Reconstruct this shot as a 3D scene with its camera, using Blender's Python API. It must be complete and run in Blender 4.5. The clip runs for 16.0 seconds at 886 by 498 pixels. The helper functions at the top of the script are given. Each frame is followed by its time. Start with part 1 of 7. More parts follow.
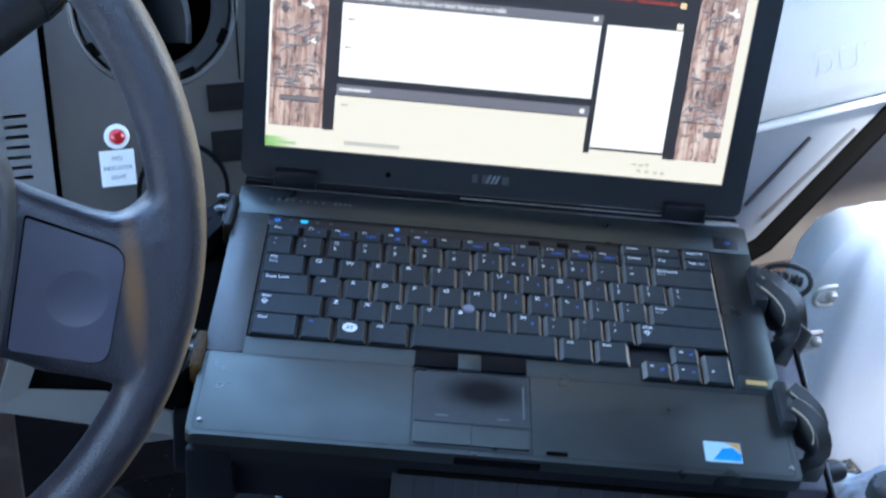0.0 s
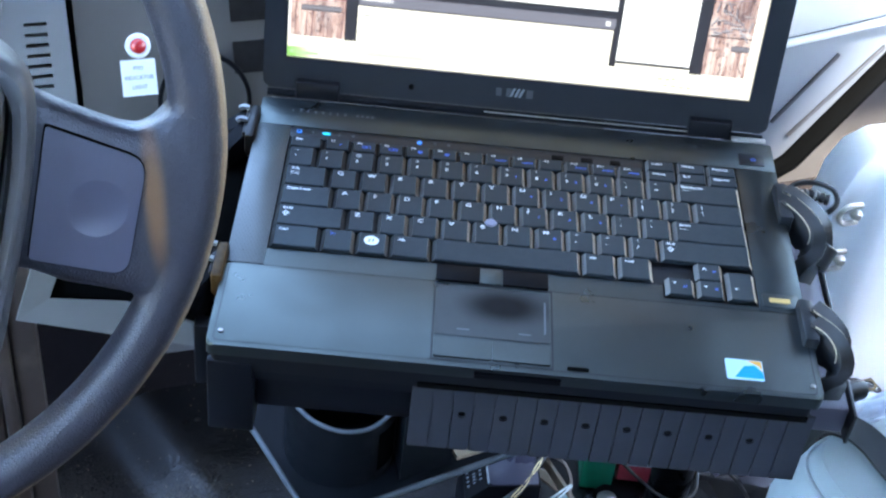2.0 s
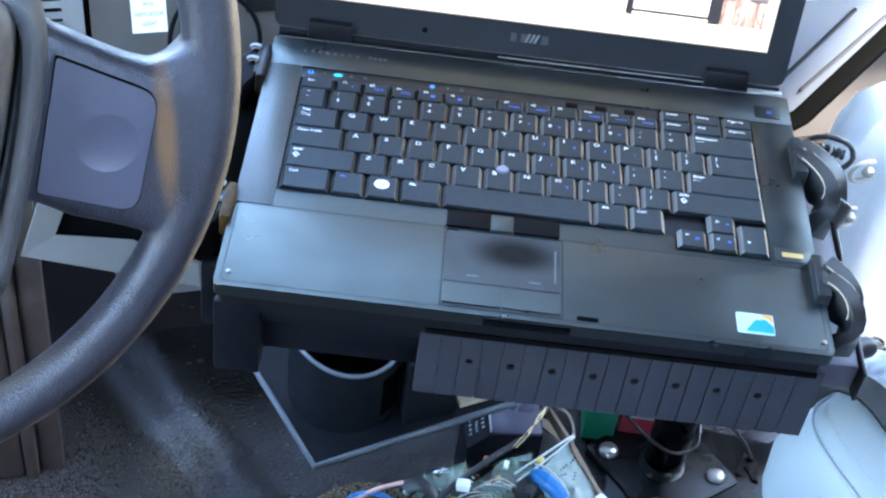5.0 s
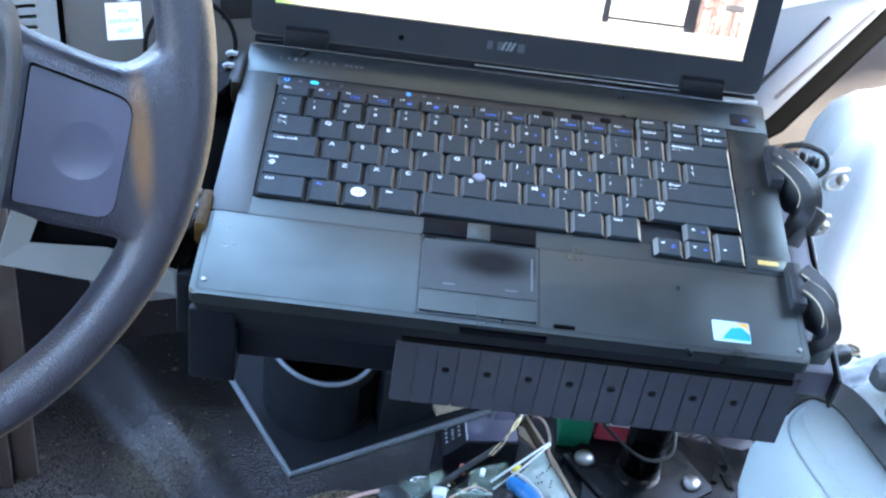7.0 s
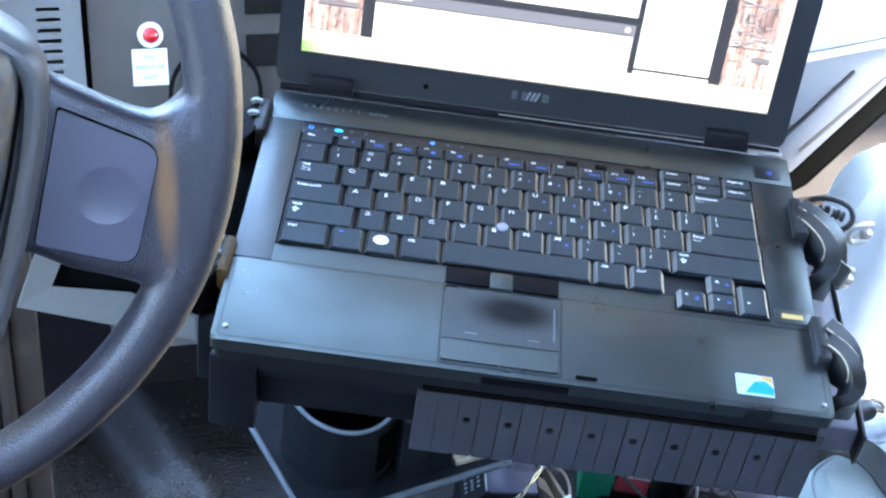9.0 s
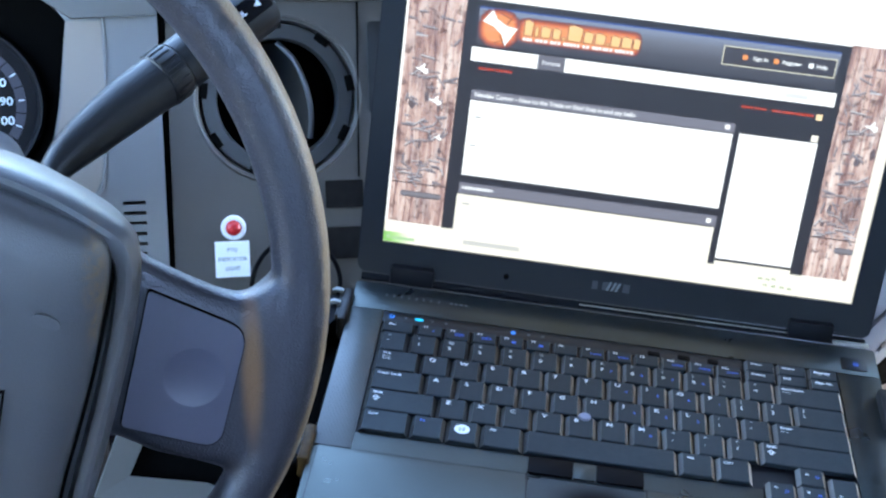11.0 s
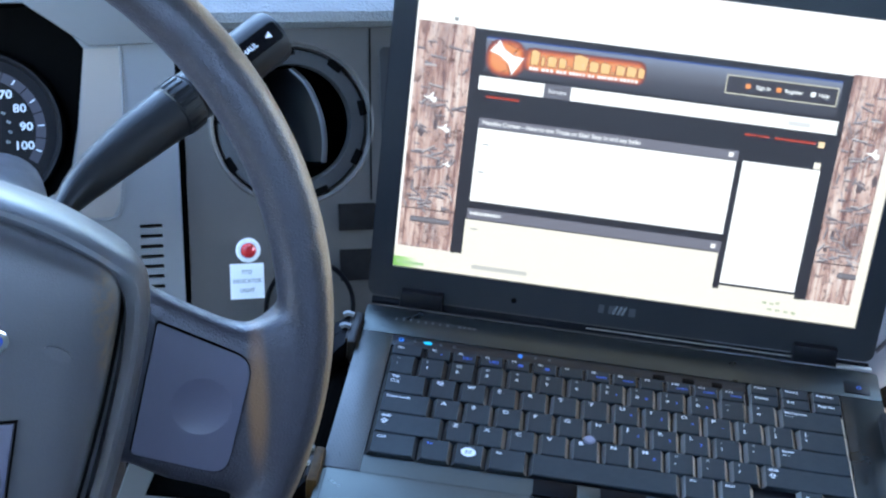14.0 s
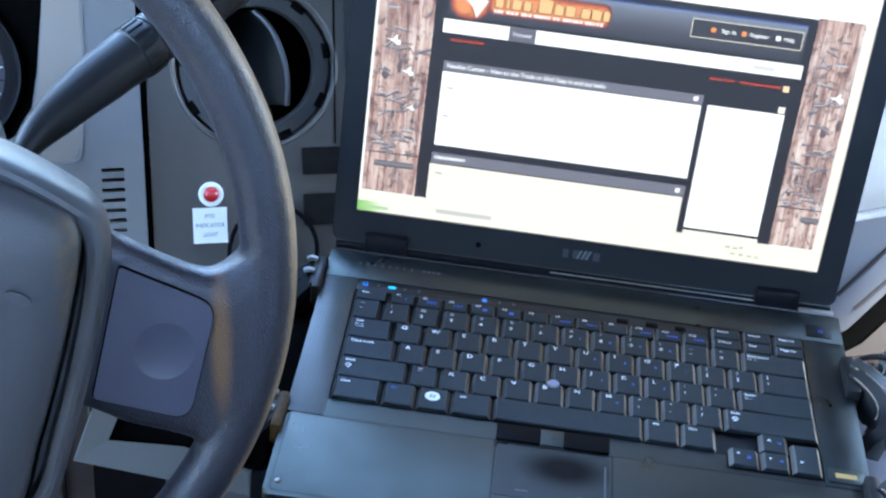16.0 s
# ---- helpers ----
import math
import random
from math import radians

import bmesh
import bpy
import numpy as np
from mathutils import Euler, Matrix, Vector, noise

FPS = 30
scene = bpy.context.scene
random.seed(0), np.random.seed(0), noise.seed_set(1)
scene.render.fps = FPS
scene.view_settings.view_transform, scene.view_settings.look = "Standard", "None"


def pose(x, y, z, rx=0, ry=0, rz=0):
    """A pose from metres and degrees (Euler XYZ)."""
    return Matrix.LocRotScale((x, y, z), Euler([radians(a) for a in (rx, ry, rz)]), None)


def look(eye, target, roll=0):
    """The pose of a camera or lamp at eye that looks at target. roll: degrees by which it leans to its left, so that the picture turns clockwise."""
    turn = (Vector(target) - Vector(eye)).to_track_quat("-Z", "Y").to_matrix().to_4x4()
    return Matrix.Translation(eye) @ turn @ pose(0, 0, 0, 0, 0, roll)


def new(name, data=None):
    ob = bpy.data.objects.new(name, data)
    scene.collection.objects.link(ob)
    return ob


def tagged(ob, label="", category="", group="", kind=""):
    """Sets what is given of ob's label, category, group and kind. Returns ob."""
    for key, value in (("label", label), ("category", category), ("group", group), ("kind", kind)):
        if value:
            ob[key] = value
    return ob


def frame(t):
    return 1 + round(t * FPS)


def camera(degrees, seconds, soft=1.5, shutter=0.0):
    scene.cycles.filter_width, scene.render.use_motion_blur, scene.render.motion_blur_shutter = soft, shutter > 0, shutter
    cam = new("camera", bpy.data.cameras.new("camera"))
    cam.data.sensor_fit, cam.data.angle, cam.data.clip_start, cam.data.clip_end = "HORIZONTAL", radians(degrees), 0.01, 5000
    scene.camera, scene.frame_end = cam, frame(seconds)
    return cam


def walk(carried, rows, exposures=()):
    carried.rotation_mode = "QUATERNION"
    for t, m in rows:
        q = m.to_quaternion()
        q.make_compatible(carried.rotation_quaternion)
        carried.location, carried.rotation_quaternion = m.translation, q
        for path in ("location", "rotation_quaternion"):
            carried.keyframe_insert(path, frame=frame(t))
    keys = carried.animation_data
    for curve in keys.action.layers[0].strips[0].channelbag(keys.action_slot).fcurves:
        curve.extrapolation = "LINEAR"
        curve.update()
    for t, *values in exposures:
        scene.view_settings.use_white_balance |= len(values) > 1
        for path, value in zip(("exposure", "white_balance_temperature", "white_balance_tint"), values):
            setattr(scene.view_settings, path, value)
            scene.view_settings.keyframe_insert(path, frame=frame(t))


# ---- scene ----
cam = camera(34.2, 16.0, soft=2.3, shutter=0.6)
PATH = [
    (0, (-0.0644, -0.7044, 1.1727), (-0.0059, 0.5540, 0.1863), 6.54),
    (0.5, (-0.0662, -0.7010, 1.1689), (-0.0133, 0.5346, 0.1538), 6.07),
    (1, (-0.0653, -0.7005, 1.1691), (-0.0175, 0.5155, 0.1303), 6.27),
    (1.5, (-0.0650, -0.6998, 1.1681), (-0.0170, 0.5094, 0.1215), 6.03),
    (2, (-0.0646, -0.7002, 1.1684), (-0.0214, 0.4969, 0.1076), 6.78),
    (2.5, (-0.0673, -0.6964, 1.1644), (-0.0264, 0.4870, 0.0883), 7.26),
    (3, (-0.0666, -0.6959, 1.1645), (-0.0309, 0.4710, 0.0705), 7.56),
    (3.2, (-0.0661, -0.6970, 1.1658), (-0.0285, 0.4632, 0.0647), 7.75),
    (5.3, (-0.0694, -0.6949, 1.1603), (-0.0180, 0.4633, 0.0576), 8.67),
    (5.5, (-0.0695, -0.6940, 1.1601), (-0.0140, 0.4596, 0.0528), 8.92),
    (6, (-0.0700, -0.6935, 1.1591), (-0.0082, 0.4643, 0.0564), 8.93),
    (6.5, (-0.0692, -0.6938, 1.1600), (-0.0029, 0.4683, 0.0622), 8.76),
    (7, (-0.0698, -0.6946, 1.1603), (0.0037, 0.4711, 0.0669), 9.28),
    (7.5, (-0.0688, -0.6968, 1.1629), (-0.0073, 0.4904, 0.0920), 8.92),
    (8, (-0.0691, -0.6964, 1.1619), (-0.0147, 0.4947, 0.0949), 8.75),
    (8.5, (-0.0694, -0.6960, 1.1617), (-0.0253, 0.5018, 0.1019), 8.77),
    (9, (-0.0709, -0.6930, 1.1587), (-0.0267, 0.5079, 0.1023), 8.99),
    (9.5, (-0.0700, -0.6951, 1.1608), (-0.0336, 0.5097, 0.1086), 8.38),
    (9.6, (-0.0622, -0.7023, 1.1567), (-0.0423, 0.5308, 0.1374), 7.55),
    (9.7, (-0.0650, -0.7021, 1.1584), (-0.0454, 0.5599, 0.1751), 7.40),
    (9.8, (-0.0713, -0.6978, 1.1640), (-0.0467, 0.5732, 0.1924), 7.46),
    (9.9, (-0.0679, -0.6955, 1.1654), (-0.0545, 0.5812, 0.2012), 7.37),
    (10, (-0.0704, -0.6975, 1.1643), (-0.0563, 0.5950, 0.2214), 7.43),
    (10.1, (-0.0786, -0.6973, 1.1477), (-0.0552, 0.6218, 0.2425), 8.07),
    (10.2, (-0.0800, -0.6947, 1.1432), (-0.0823, 0.6371, 0.2564), 7.90),
    (12.3, (-0.0679, -0.7027, 1.1675), (-0.1522, 0.6254, 0.2792), 5.60),
    (12.5, (-0.0672, -0.7038, 1.1685), (-0.1549, 0.6236, 0.2794), 5.51),
    (13, (-0.0674, -0.7036, 1.1683), (-0.1583, 0.6255, 0.2822), 5.49),
    (13.5, (-0.0667, -0.7041, 1.1692), (-0.1611, 0.6224, 0.2795), 5.45),
    (14, (-0.0675, -0.7033, 1.1684), (-0.1573, 0.6286, 0.2863), 5.61),
    (14.5, (-0.0670, -0.7026, 1.1679), (-0.1435, 0.6093, 0.2552), 5.60),
    (15, (-0.0675, -0.7015, 1.1663), (-0.1304, 0.5981, 0.2351), 6.11),
    (15.5, (-0.0677, -0.7002, 1.1657), (-0.1184, 0.6017, 0.2369), 6.49),
    (16, (-0.0675, -0.7010, 1.1666), (-0.1099, 0.6010, 0.2375), 6.76),
]
walk(cam, [(t, look(eye, target, roll)) for t, eye, target, roll in PATH], exposures=[(0.0, 4.38, 6000, 6), (1.0, 4.75, 6150, 6), (2.4, 5.1, 6350, 6), (3.0, 5.27, 6400, 6), (5.4, 5.45, 6450, 6), (8.5, 5.55, 6400, 6), (9.5, 5.52, 6300, 6), (10.0, 5.1, 6200, 6), (12.3, 4.53, 6000, 6), (16.0, 4.53, 6000, 6)])

# ---- light ----
TURN = 18.51  # the truck's own axes, turned against the laptop's
sky = bpy.data.worlds.new("sky")
scene.world = sky
sky.use_nodes = True
sn = sky.node_tree
st = sn.nodes.new("ShaderNodeTexSky")
st.sky_type = "NISHITA"
st.sun_disc = False
st.sun_elevation = radians(61)
st.sun_rotation = radians(117)
sn.links.new(st.outputs[0], sn.nodes["Background"].inputs[0])
sn.nodes["Background"].inputs[1].default_value = 0.15
sun = new("sun", bpy.data.lights.new("sun", "SUN"))
sun.data.energy = 2.6
sun.data.angle = radians(5)
sun.data.color = (1.0, 0.95, 0.88)
sun.matrix_world = look((0, 0, 0), (-0.433, 0.224, -0.87))


# ---- materials ----
def surface(name, col, rough=0.5, metal=0.0, var=0.12, var_scale=6.0, grain=0.0, grain_scale=900.0, rough_var=0.08, relief=0.0003, dirt=None, dirt_amount=0.0, dirt_scale=14.0, spec=0.5, coat=0.0, grain_detail=3):
    m = bpy.data.materials.new(name)
    m.use_nodes = True
    nt = m.node_tree
    b = nt.nodes["Principled BSDF"]
    tc = nt.nodes.new("ShaderNodeTexCoord")
    big = nt.nodes.new("ShaderNodeTexNoise")
    big.inputs["Scale"].default_value = var_scale
    big.inputs["Detail"].default_value = 6
    nt.links.new(tc.outputs["Object"], big.inputs["Vector"])
    ramp = nt.nodes.new("ShaderNodeMix")
    ramp.data_type = "RGBA"
    ramp.inputs["A"].default_value = (*[c * (1 - var) for c in col], 1)
    ramp.inputs["B"].default_value = (*[min(1, c * (1 + var)) for c in col], 1)
    nt.links.new(big.outputs["Fac"], ramp.inputs["Factor"])
    out = ramp.outputs["Result"]
    if dirt:
        dn = nt.nodes.new("ShaderNodeTexNoise")
        dn.inputs["Scale"].default_value = dirt_scale
        dn.inputs["Detail"].default_value = 9
        dn.inputs["Roughness"].default_value = 0.65
        nt.links.new(tc.outputs["Object"], dn.inputs["Vector"])
        dm = nt.nodes.new("ShaderNodeMapRange")
        dm.inputs["From Min"].default_value = 0.52
        dm.inputs["From Max"].default_value = 0.72
        dm.inputs["To Max"].default_value = dirt_amount
        nt.links.new(dn.outputs["Fac"], dm.inputs["Value"])
        dx = nt.nodes.new("ShaderNodeMix")
        dx.data_type = "RGBA"
        dx.inputs["B"].default_value = (*dirt, 1)
        nt.links.new(dm.outputs["Result"], dx.inputs["Factor"])
        nt.links.new(out, dx.inputs["A"])
        out = dx.outputs["Result"]
    nt.links.new(out, b.inputs["Base Color"])
    rn = nt.nodes.new("ShaderNodeTexNoise")
    rn.inputs["Scale"].default_value = var_scale * 4
    rn.inputs["Detail"].default_value = 8
    nt.links.new(tc.outputs["Object"], rn.inputs["Vector"])
    rm = nt.nodes.new("ShaderNodeMapRange")
    rm.inputs["From Min"].default_value = 0.3
    rm.inputs["From Max"].default_value = 0.7
    rm.inputs["To Min"].default_value = max(0.02, rough - rough_var)
    rm.inputs["To Max"].default_value = min(1.0, rough + rough_var)
    nt.links.new(rn.outputs["Fac"], rm.inputs["Value"])
    nt.links.new(rm.outputs["Result"], b.inputs["Roughness"])
    b.inputs["Metallic"].default_value = metal
    b.inputs["Specular IOR Level"].default_value = spec
    b.inputs["Coat Weight"].default_value = coat
    if grain > 0:
        gn = nt.nodes.new("ShaderNodeTexNoise")
        gn.inputs["Scale"].default_value = grain_scale
        gn.inputs["Detail"].default_value = grain_detail
        nt.links.new(tc.outputs["Object"], gn.inputs["Vector"])
        bp = nt.nodes.new("ShaderNodeBump")
        bp.inputs["Strength"].default_value = grain
        bp.inputs["Distance"].default_value = relief
        nt.links.new(gn.outputs["Fac"], bp.inputs["Height"])
        nt.links.new(bp.outputs["Normal"], b.inputs["Normal"])
    return m


DISPLAY = 0.050  # the display's light against the daylight in the cab


def glow(name, col, strength=1.0):
    m = bpy.data.materials.new(name)
    m.use_nodes = True
    b = m.node_tree.nodes["Principled BSDF"]
    b.inputs["Base Color"].default_value = (0.02, 0.02, 0.02, 1)
    b.inputs["Roughness"].default_value = 0.35
    b.inputs["Emission Color"].default_value = (*col, 1)
    b.inputs["Emission Strength"].default_value = strength * DISPLAY
    return m


def glow_ramp(name, a, b, stops, strength=1.0):
    """A display colour that changes along the line from a to b."""
    m = glow(name, (1, 1, 1), strength)
    nt = m.node_tree
    tc = nt.nodes.new("ShaderNodeTexCoord")
    sub = nt.nodes.new("ShaderNodeVectorMath")
    sub.operation = "SUBTRACT"
    sub.inputs[1].default_value = (a[0], a[1], 0)
    dot = nt.nodes.new("ShaderNodeVectorMath")
    dot.operation = "DOT_PRODUCT"
    l2 = (b[0] - a[0]) ** 2 + (b[1] - a[1]) ** 2
    dot.inputs[1].default_value = ((b[0] - a[0]) / l2, (b[1] - a[1]) / l2, 0)
    r = nt.nodes.new("ShaderNodeValToRGB")
    e = r.color_ramp.elements
    e[0].position, e[0].color = stops[0][0], (*stops[0][1], 1)
    e[1].position, e[1].color = stops[-1][0], (*stops[-1][1], 1)
    for pos, c in stops[1:-1]:
        e.new(pos).color = (*c, 1)
    nt.links.new(tc.outputs["Object"], sub.inputs[0])
    nt.links.new(sub.outputs[0], dot.inputs[0])
    nt.links.new(dot.outputs["Value"], r.inputs[0])
    nt.links.new(r.outputs[0], nt.nodes["Principled BSDF"].inputs["Emission Color"])
    return m


def wood_picture(name):
    """The weathered pole shown on the screen: split, streaky red-brown timber with bleached edges."""
    m = glow(name, (1, 1, 1), 0.95)
    nt = m.node_tree
    b = nt.nodes["Principled BSDF"]
    tc = nt.nodes.new("ShaderNodeTexCoord")

    def layer(scale, detail, distortion):
        mp = nt.nodes.new("ShaderNodeMapping")
        mp.inputs["Scale"].default_value = scale
        nt.links.new(tc.outputs["Object"], mp.inputs["Vector"])
        n = nt.nodes.new("ShaderNodeTexNoise")
        n.inputs["Scale"].default_value = 1.0
        n.inputs["Detail"].default_value = detail
        n.inputs["Roughness"].default_value = 0.62
        n.inputs["Distortion"].default_value = distortion
        nt.links.new(mp.outputs["Vector"], n.inputs["Vector"])
        return n.outputs["Fac"]

    def mixed(kind, x, y, fac):
        n = nt.nodes.new("ShaderNodeMix")
        n.data_type = "RGBA"
        n.blend_type = kind
        if isinstance(fac, float):
            n.inputs["Factor"].default_value = fac
        else:
            nt.links.new(fac, n.inputs["Factor"])
        for sock, v in (("A", x), ("B", y)):
            if isinstance(v, tuple):
                n.inputs[sock].default_value = v
            else:
                nt.links.new(v, n.inputs[sock])
        return n.outputs["Result"]

    def ramped(fac, stops):
        r = nt.nodes.new("ShaderNodeValToRGB")
        e = r.color_ramp.elements
        e[0].position, e[0].color = stops[0]
        e[1].position, e[1].color = stops[-1]
        for pos, c in stops[1:-1]:
            e.new(pos).color = c
        nt.links.new(fac, r.inputs[0])
        return r.outputs[0]

    streak = ramped(layer((330, 22, 1), 7, 0.5), [(0.30, (0.22, 0.13, 0.13, 1)), (0.41, (0.48, 0.31, 0.28, 1)), (0.50, (0.76, 0.55, 0.48, 1)), (0.60, (0.93, 0.78, 0.71, 1)), (0.72, (1.0, 0.92, 0.87, 1))])
    tone = ramped(layer((70, 30, 1), 4, 0.3), [(0.32, (0.36, 0.33, 0.37, 1)), (0.48, (0.78, 0.70, 0.69, 1)), (0.62, (1.0, 0.97, 0.95, 1))])
    crack = ramped(layer((620, 16, 1), 3, 0.8), [(0.30, (0.10, 0.06, 0.06, 1)), (0.40, (1, 1, 1, 1))])
    blot = ramped(layer((210, 150, 1), 6, 1.2), [(0.36, (0.16, 0.13, 0.15, 1)), (0.47, (1, 1, 1, 1))])
    col = mixed("MULTIPLY", streak, tone, 0.85)
    col = mixed("MULTIPLY", col, crack, 0.75)
    col = mixed("MULTIPLY", col, blot, 0.72)
    nt.links.new(col, b.inputs["Emission Color"])
    return m


M_DECK = surface("laptop_soft_black", (0.0088, 0.0112, 0.0142), 0.34, var=0.15, var_scale=9, grain=0.25, grain_scale=2500, dirt=(0.062, 0.068, 0.076), dirt_amount=0.09, dirt_scale=22, spec=0.58)
M_DECK.node_tree.nodes["Principled BSDF"].inputs["Specular Tint"].default_value = (0.87, 1.0, 0.90, 1)
M_BODY = surface("laptop_body", (0.005, 0.0055, 0.008), 0.5, grain=0.15, grain_scale=2500, spec=0.2)
M_LID = surface("laptop_bezel", (0.016, 0.018, 0.022), 0.38, grain=0.1, grain_scale=2500, dirt=(0.05, 0.05, 0.05), dirt_amount=0.15)
M_KEY = surface("key_plastic", (0.0085, 0.0118, 0.0155), 0.58, var=0.3, var_scale=60, dirt=(0.045, 0.05, 0.055), dirt_amount=0.07, dirt_scale=40, spec=0.45, rough_var=0.04)
M_KEY.node_tree.nodes["Principled BSDF"].inputs["Specular Tint"].default_value = (0.76, 0.92, 1.0, 1)
M_KEYSIDE = surface("tan_lit_key_side", (0.30, 0.215, 0.135), 0.55, var=0.8, var_scale=30)
M_KEYFLANK = surface("grey_lit_key_flank", (0.125, 0.130, 0.130), 0.42, var=0.6, var_scale=40)


def dust_run(mat, unlit, x0, x1):
    """Painted reflection that brightens the flanks from x0 to x1, ragged from key to key."""
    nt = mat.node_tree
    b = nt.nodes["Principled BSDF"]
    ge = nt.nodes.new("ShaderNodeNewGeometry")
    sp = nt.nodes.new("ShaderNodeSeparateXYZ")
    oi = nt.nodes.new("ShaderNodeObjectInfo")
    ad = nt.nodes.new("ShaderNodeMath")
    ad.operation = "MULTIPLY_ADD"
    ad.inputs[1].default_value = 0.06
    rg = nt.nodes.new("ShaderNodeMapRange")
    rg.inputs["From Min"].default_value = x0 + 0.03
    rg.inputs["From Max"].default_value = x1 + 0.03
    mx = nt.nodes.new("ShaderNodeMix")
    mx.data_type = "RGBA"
    mx.inputs["A"].default_value = (*unlit, 1)
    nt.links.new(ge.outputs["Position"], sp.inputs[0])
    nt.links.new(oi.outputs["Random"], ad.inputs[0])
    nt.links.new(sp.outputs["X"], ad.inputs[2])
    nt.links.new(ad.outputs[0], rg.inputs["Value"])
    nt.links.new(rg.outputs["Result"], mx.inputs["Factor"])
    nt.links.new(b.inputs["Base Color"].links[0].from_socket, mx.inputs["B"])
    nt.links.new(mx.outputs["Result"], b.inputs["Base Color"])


# Flanks lighten rightwards: the reflection they catch is painted into their colour.
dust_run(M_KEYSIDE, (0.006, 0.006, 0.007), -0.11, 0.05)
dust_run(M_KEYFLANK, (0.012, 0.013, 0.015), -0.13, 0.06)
M_PAD = surface("touchpad", (0.016, 0.022, 0.024), 0.44, var_scale=30, dirt=(0.008, 0.009, 0.012), dirt_amount=0.5, spec=0.4)


def wear_patch(mat, at, size, col, polished=True, speckle=0.0):
    """A soft-edged worn, dusty or painted-reflection spot in the material; speckle breaks it into grains."""
    nt = mat.node_tree
    b = nt.nodes["Principled BSDF"]
    tc = nt.nodes.new("ShaderNodeTexCoord")
    mp = nt.nodes.new("ShaderNodeMapping")
    mp.vector_type = "TEXTURE"
    mp.inputs["Location"].default_value = at
    mp.inputs["Scale"].default_value = size
    gr = nt.nodes.new("ShaderNodeTexGradient")
    gr.gradient_type = "SPHERICAL"
    rg = nt.nodes.new("ShaderNodeMapRange")
    rg.interpolation_type = "SMOOTHSTEP"
    rg.inputs["From Max"].default_value = 0.75
    mx = nt.nodes.new("ShaderNodeMix")
    mx.data_type = "RGBA"
    mx.inputs["B"].default_value = (*col, 1)
    lv = nt.nodes.new("ShaderNodeMapRange")
    lv.inputs["To Min"].default_value = 0.4
    lv.inputs["To Max"].default_value = 0.08
    nt.links.new(tc.outputs["Object"], mp.inputs["Vector"])
    nt.links.new(mp.outputs["Vector"], gr.inputs["Vector"])
    nt.links.new(gr.outputs["Fac"], rg.inputs["Value"])
    nt.links.new(b.inputs["Base Color"].links[0].from_socket, mx.inputs["A"])
    fac = rg.outputs["Result"]
    if speckle > 0:
        ns = nt.nodes.new("ShaderNodeTexNoise")
        ns.inputs["Scale"].default_value = speckle
        ns.inputs["Detail"].default_value = 6
        ns.inputs["Roughness"].default_value = 0.75
        nt.links.new(tc.outputs["Object"], ns.inputs["Vector"])
        st = nt.nodes.new("ShaderNodeMapRange")
        st.inputs["From Min"].default_value = 0.42
        st.inputs["From Max"].default_value = 0.62
        nt.links.new(ns.outputs["Fac"], st.inputs["Value"])
        ml = nt.nodes.new("ShaderNodeMath")
        ml.operation = "MULTIPLY"
        nt.links.new(fac, ml.inputs[0])
        nt.links.new(st.outputs["Result"], ml.inputs[1])
        fac = ml.outputs[0]
    nt.links.new(fac, mx.inputs["Factor"])
    nt.links.new(mx.outputs["Result"], b.inputs["Base Color"])
    if polished:
        nt.links.new(rg.outputs["Result"], lv.inputs["Value"])
        nt.links.new(lv.outputs["Result"], b.inputs["Specular IOR Level"])


wear_patch(M_PAD, (-0.004, -0.1040, 0.024), (0.034, 0.019, 0.05), (0.004, 0.004, 0.005))


def vinyl_wear(mat, radius, col):
    """Brown band painted round the outside of the rim as warm reflected light, with a ragged inner border."""
    nt = mat.node_tree
    b = nt.nodes["Principled BSDF"]
    tc = nt.nodes.new("ShaderNodeTexCoord")
    fl = nt.nodes.new("ShaderNodeVectorMath")
    fl.operation = "MULTIPLY"
    fl.inputs[1].default_value = (1, 1, 0)
    ln = nt.nodes.new("ShaderNodeVectorMath")
    ln.operation = "LENGTH"
    ns = nt.nodes.new("ShaderNodeTexNoise")
    ns.inputs["Scale"].default_value = 60
    ns.inputs["Detail"].default_value = 5
    ad = nt.nodes.new("ShaderNodeMath")
    ad.operation = "MULTIPLY_ADD"
    ad.inputs[1].default_value = 0.006
    rg = nt.nodes.new("ShaderNodeMapRange")
    rg.inputs["From Min"].default_value = radius + 0.0128
    rg.inputs["From Max"].default_value = radius + 0.0150
    rg.inputs["To Max"].default_value = 0.8
    mx = nt.nodes.new("ShaderNodeMix")
    mx.data_type = "RGBA"
    mx.inputs["B"].default_value = (*col, 1)
    nt.links.new(tc.outputs["Object"], fl.inputs[0])
    nt.links.new(fl.outputs["Vector"], ln.inputs[0])
    nt.links.new(tc.outputs["Object"], ns.inputs["Vector"])
    nt.links.new(ns.outputs["Fac"], ad.inputs[0])
    nt.links.new(ln.outputs["Value"], ad.inputs[2])
    nt.links.new(ad.outputs[0], rg.inputs["Value"])
    nt.links.new(b.inputs["Base Color"].links[0].from_socket, mx.inputs["A"])
    nt.links.new(rg.outputs["Result"], mx.inputs["Factor"])
    nt.links.new(mx.outputs["Result"], b.inputs["Base Color"])


M_GRILLE = surface("grille_grey", (0.036, 0.044, 0.046), 0.38, var=0.2, var_scale=30, spec=0.6)
M_STRIP = surface("strip_black", (0.006, 0.008, 0.011), 0.42, var=0.2, var_scale=25, spec=0.35)

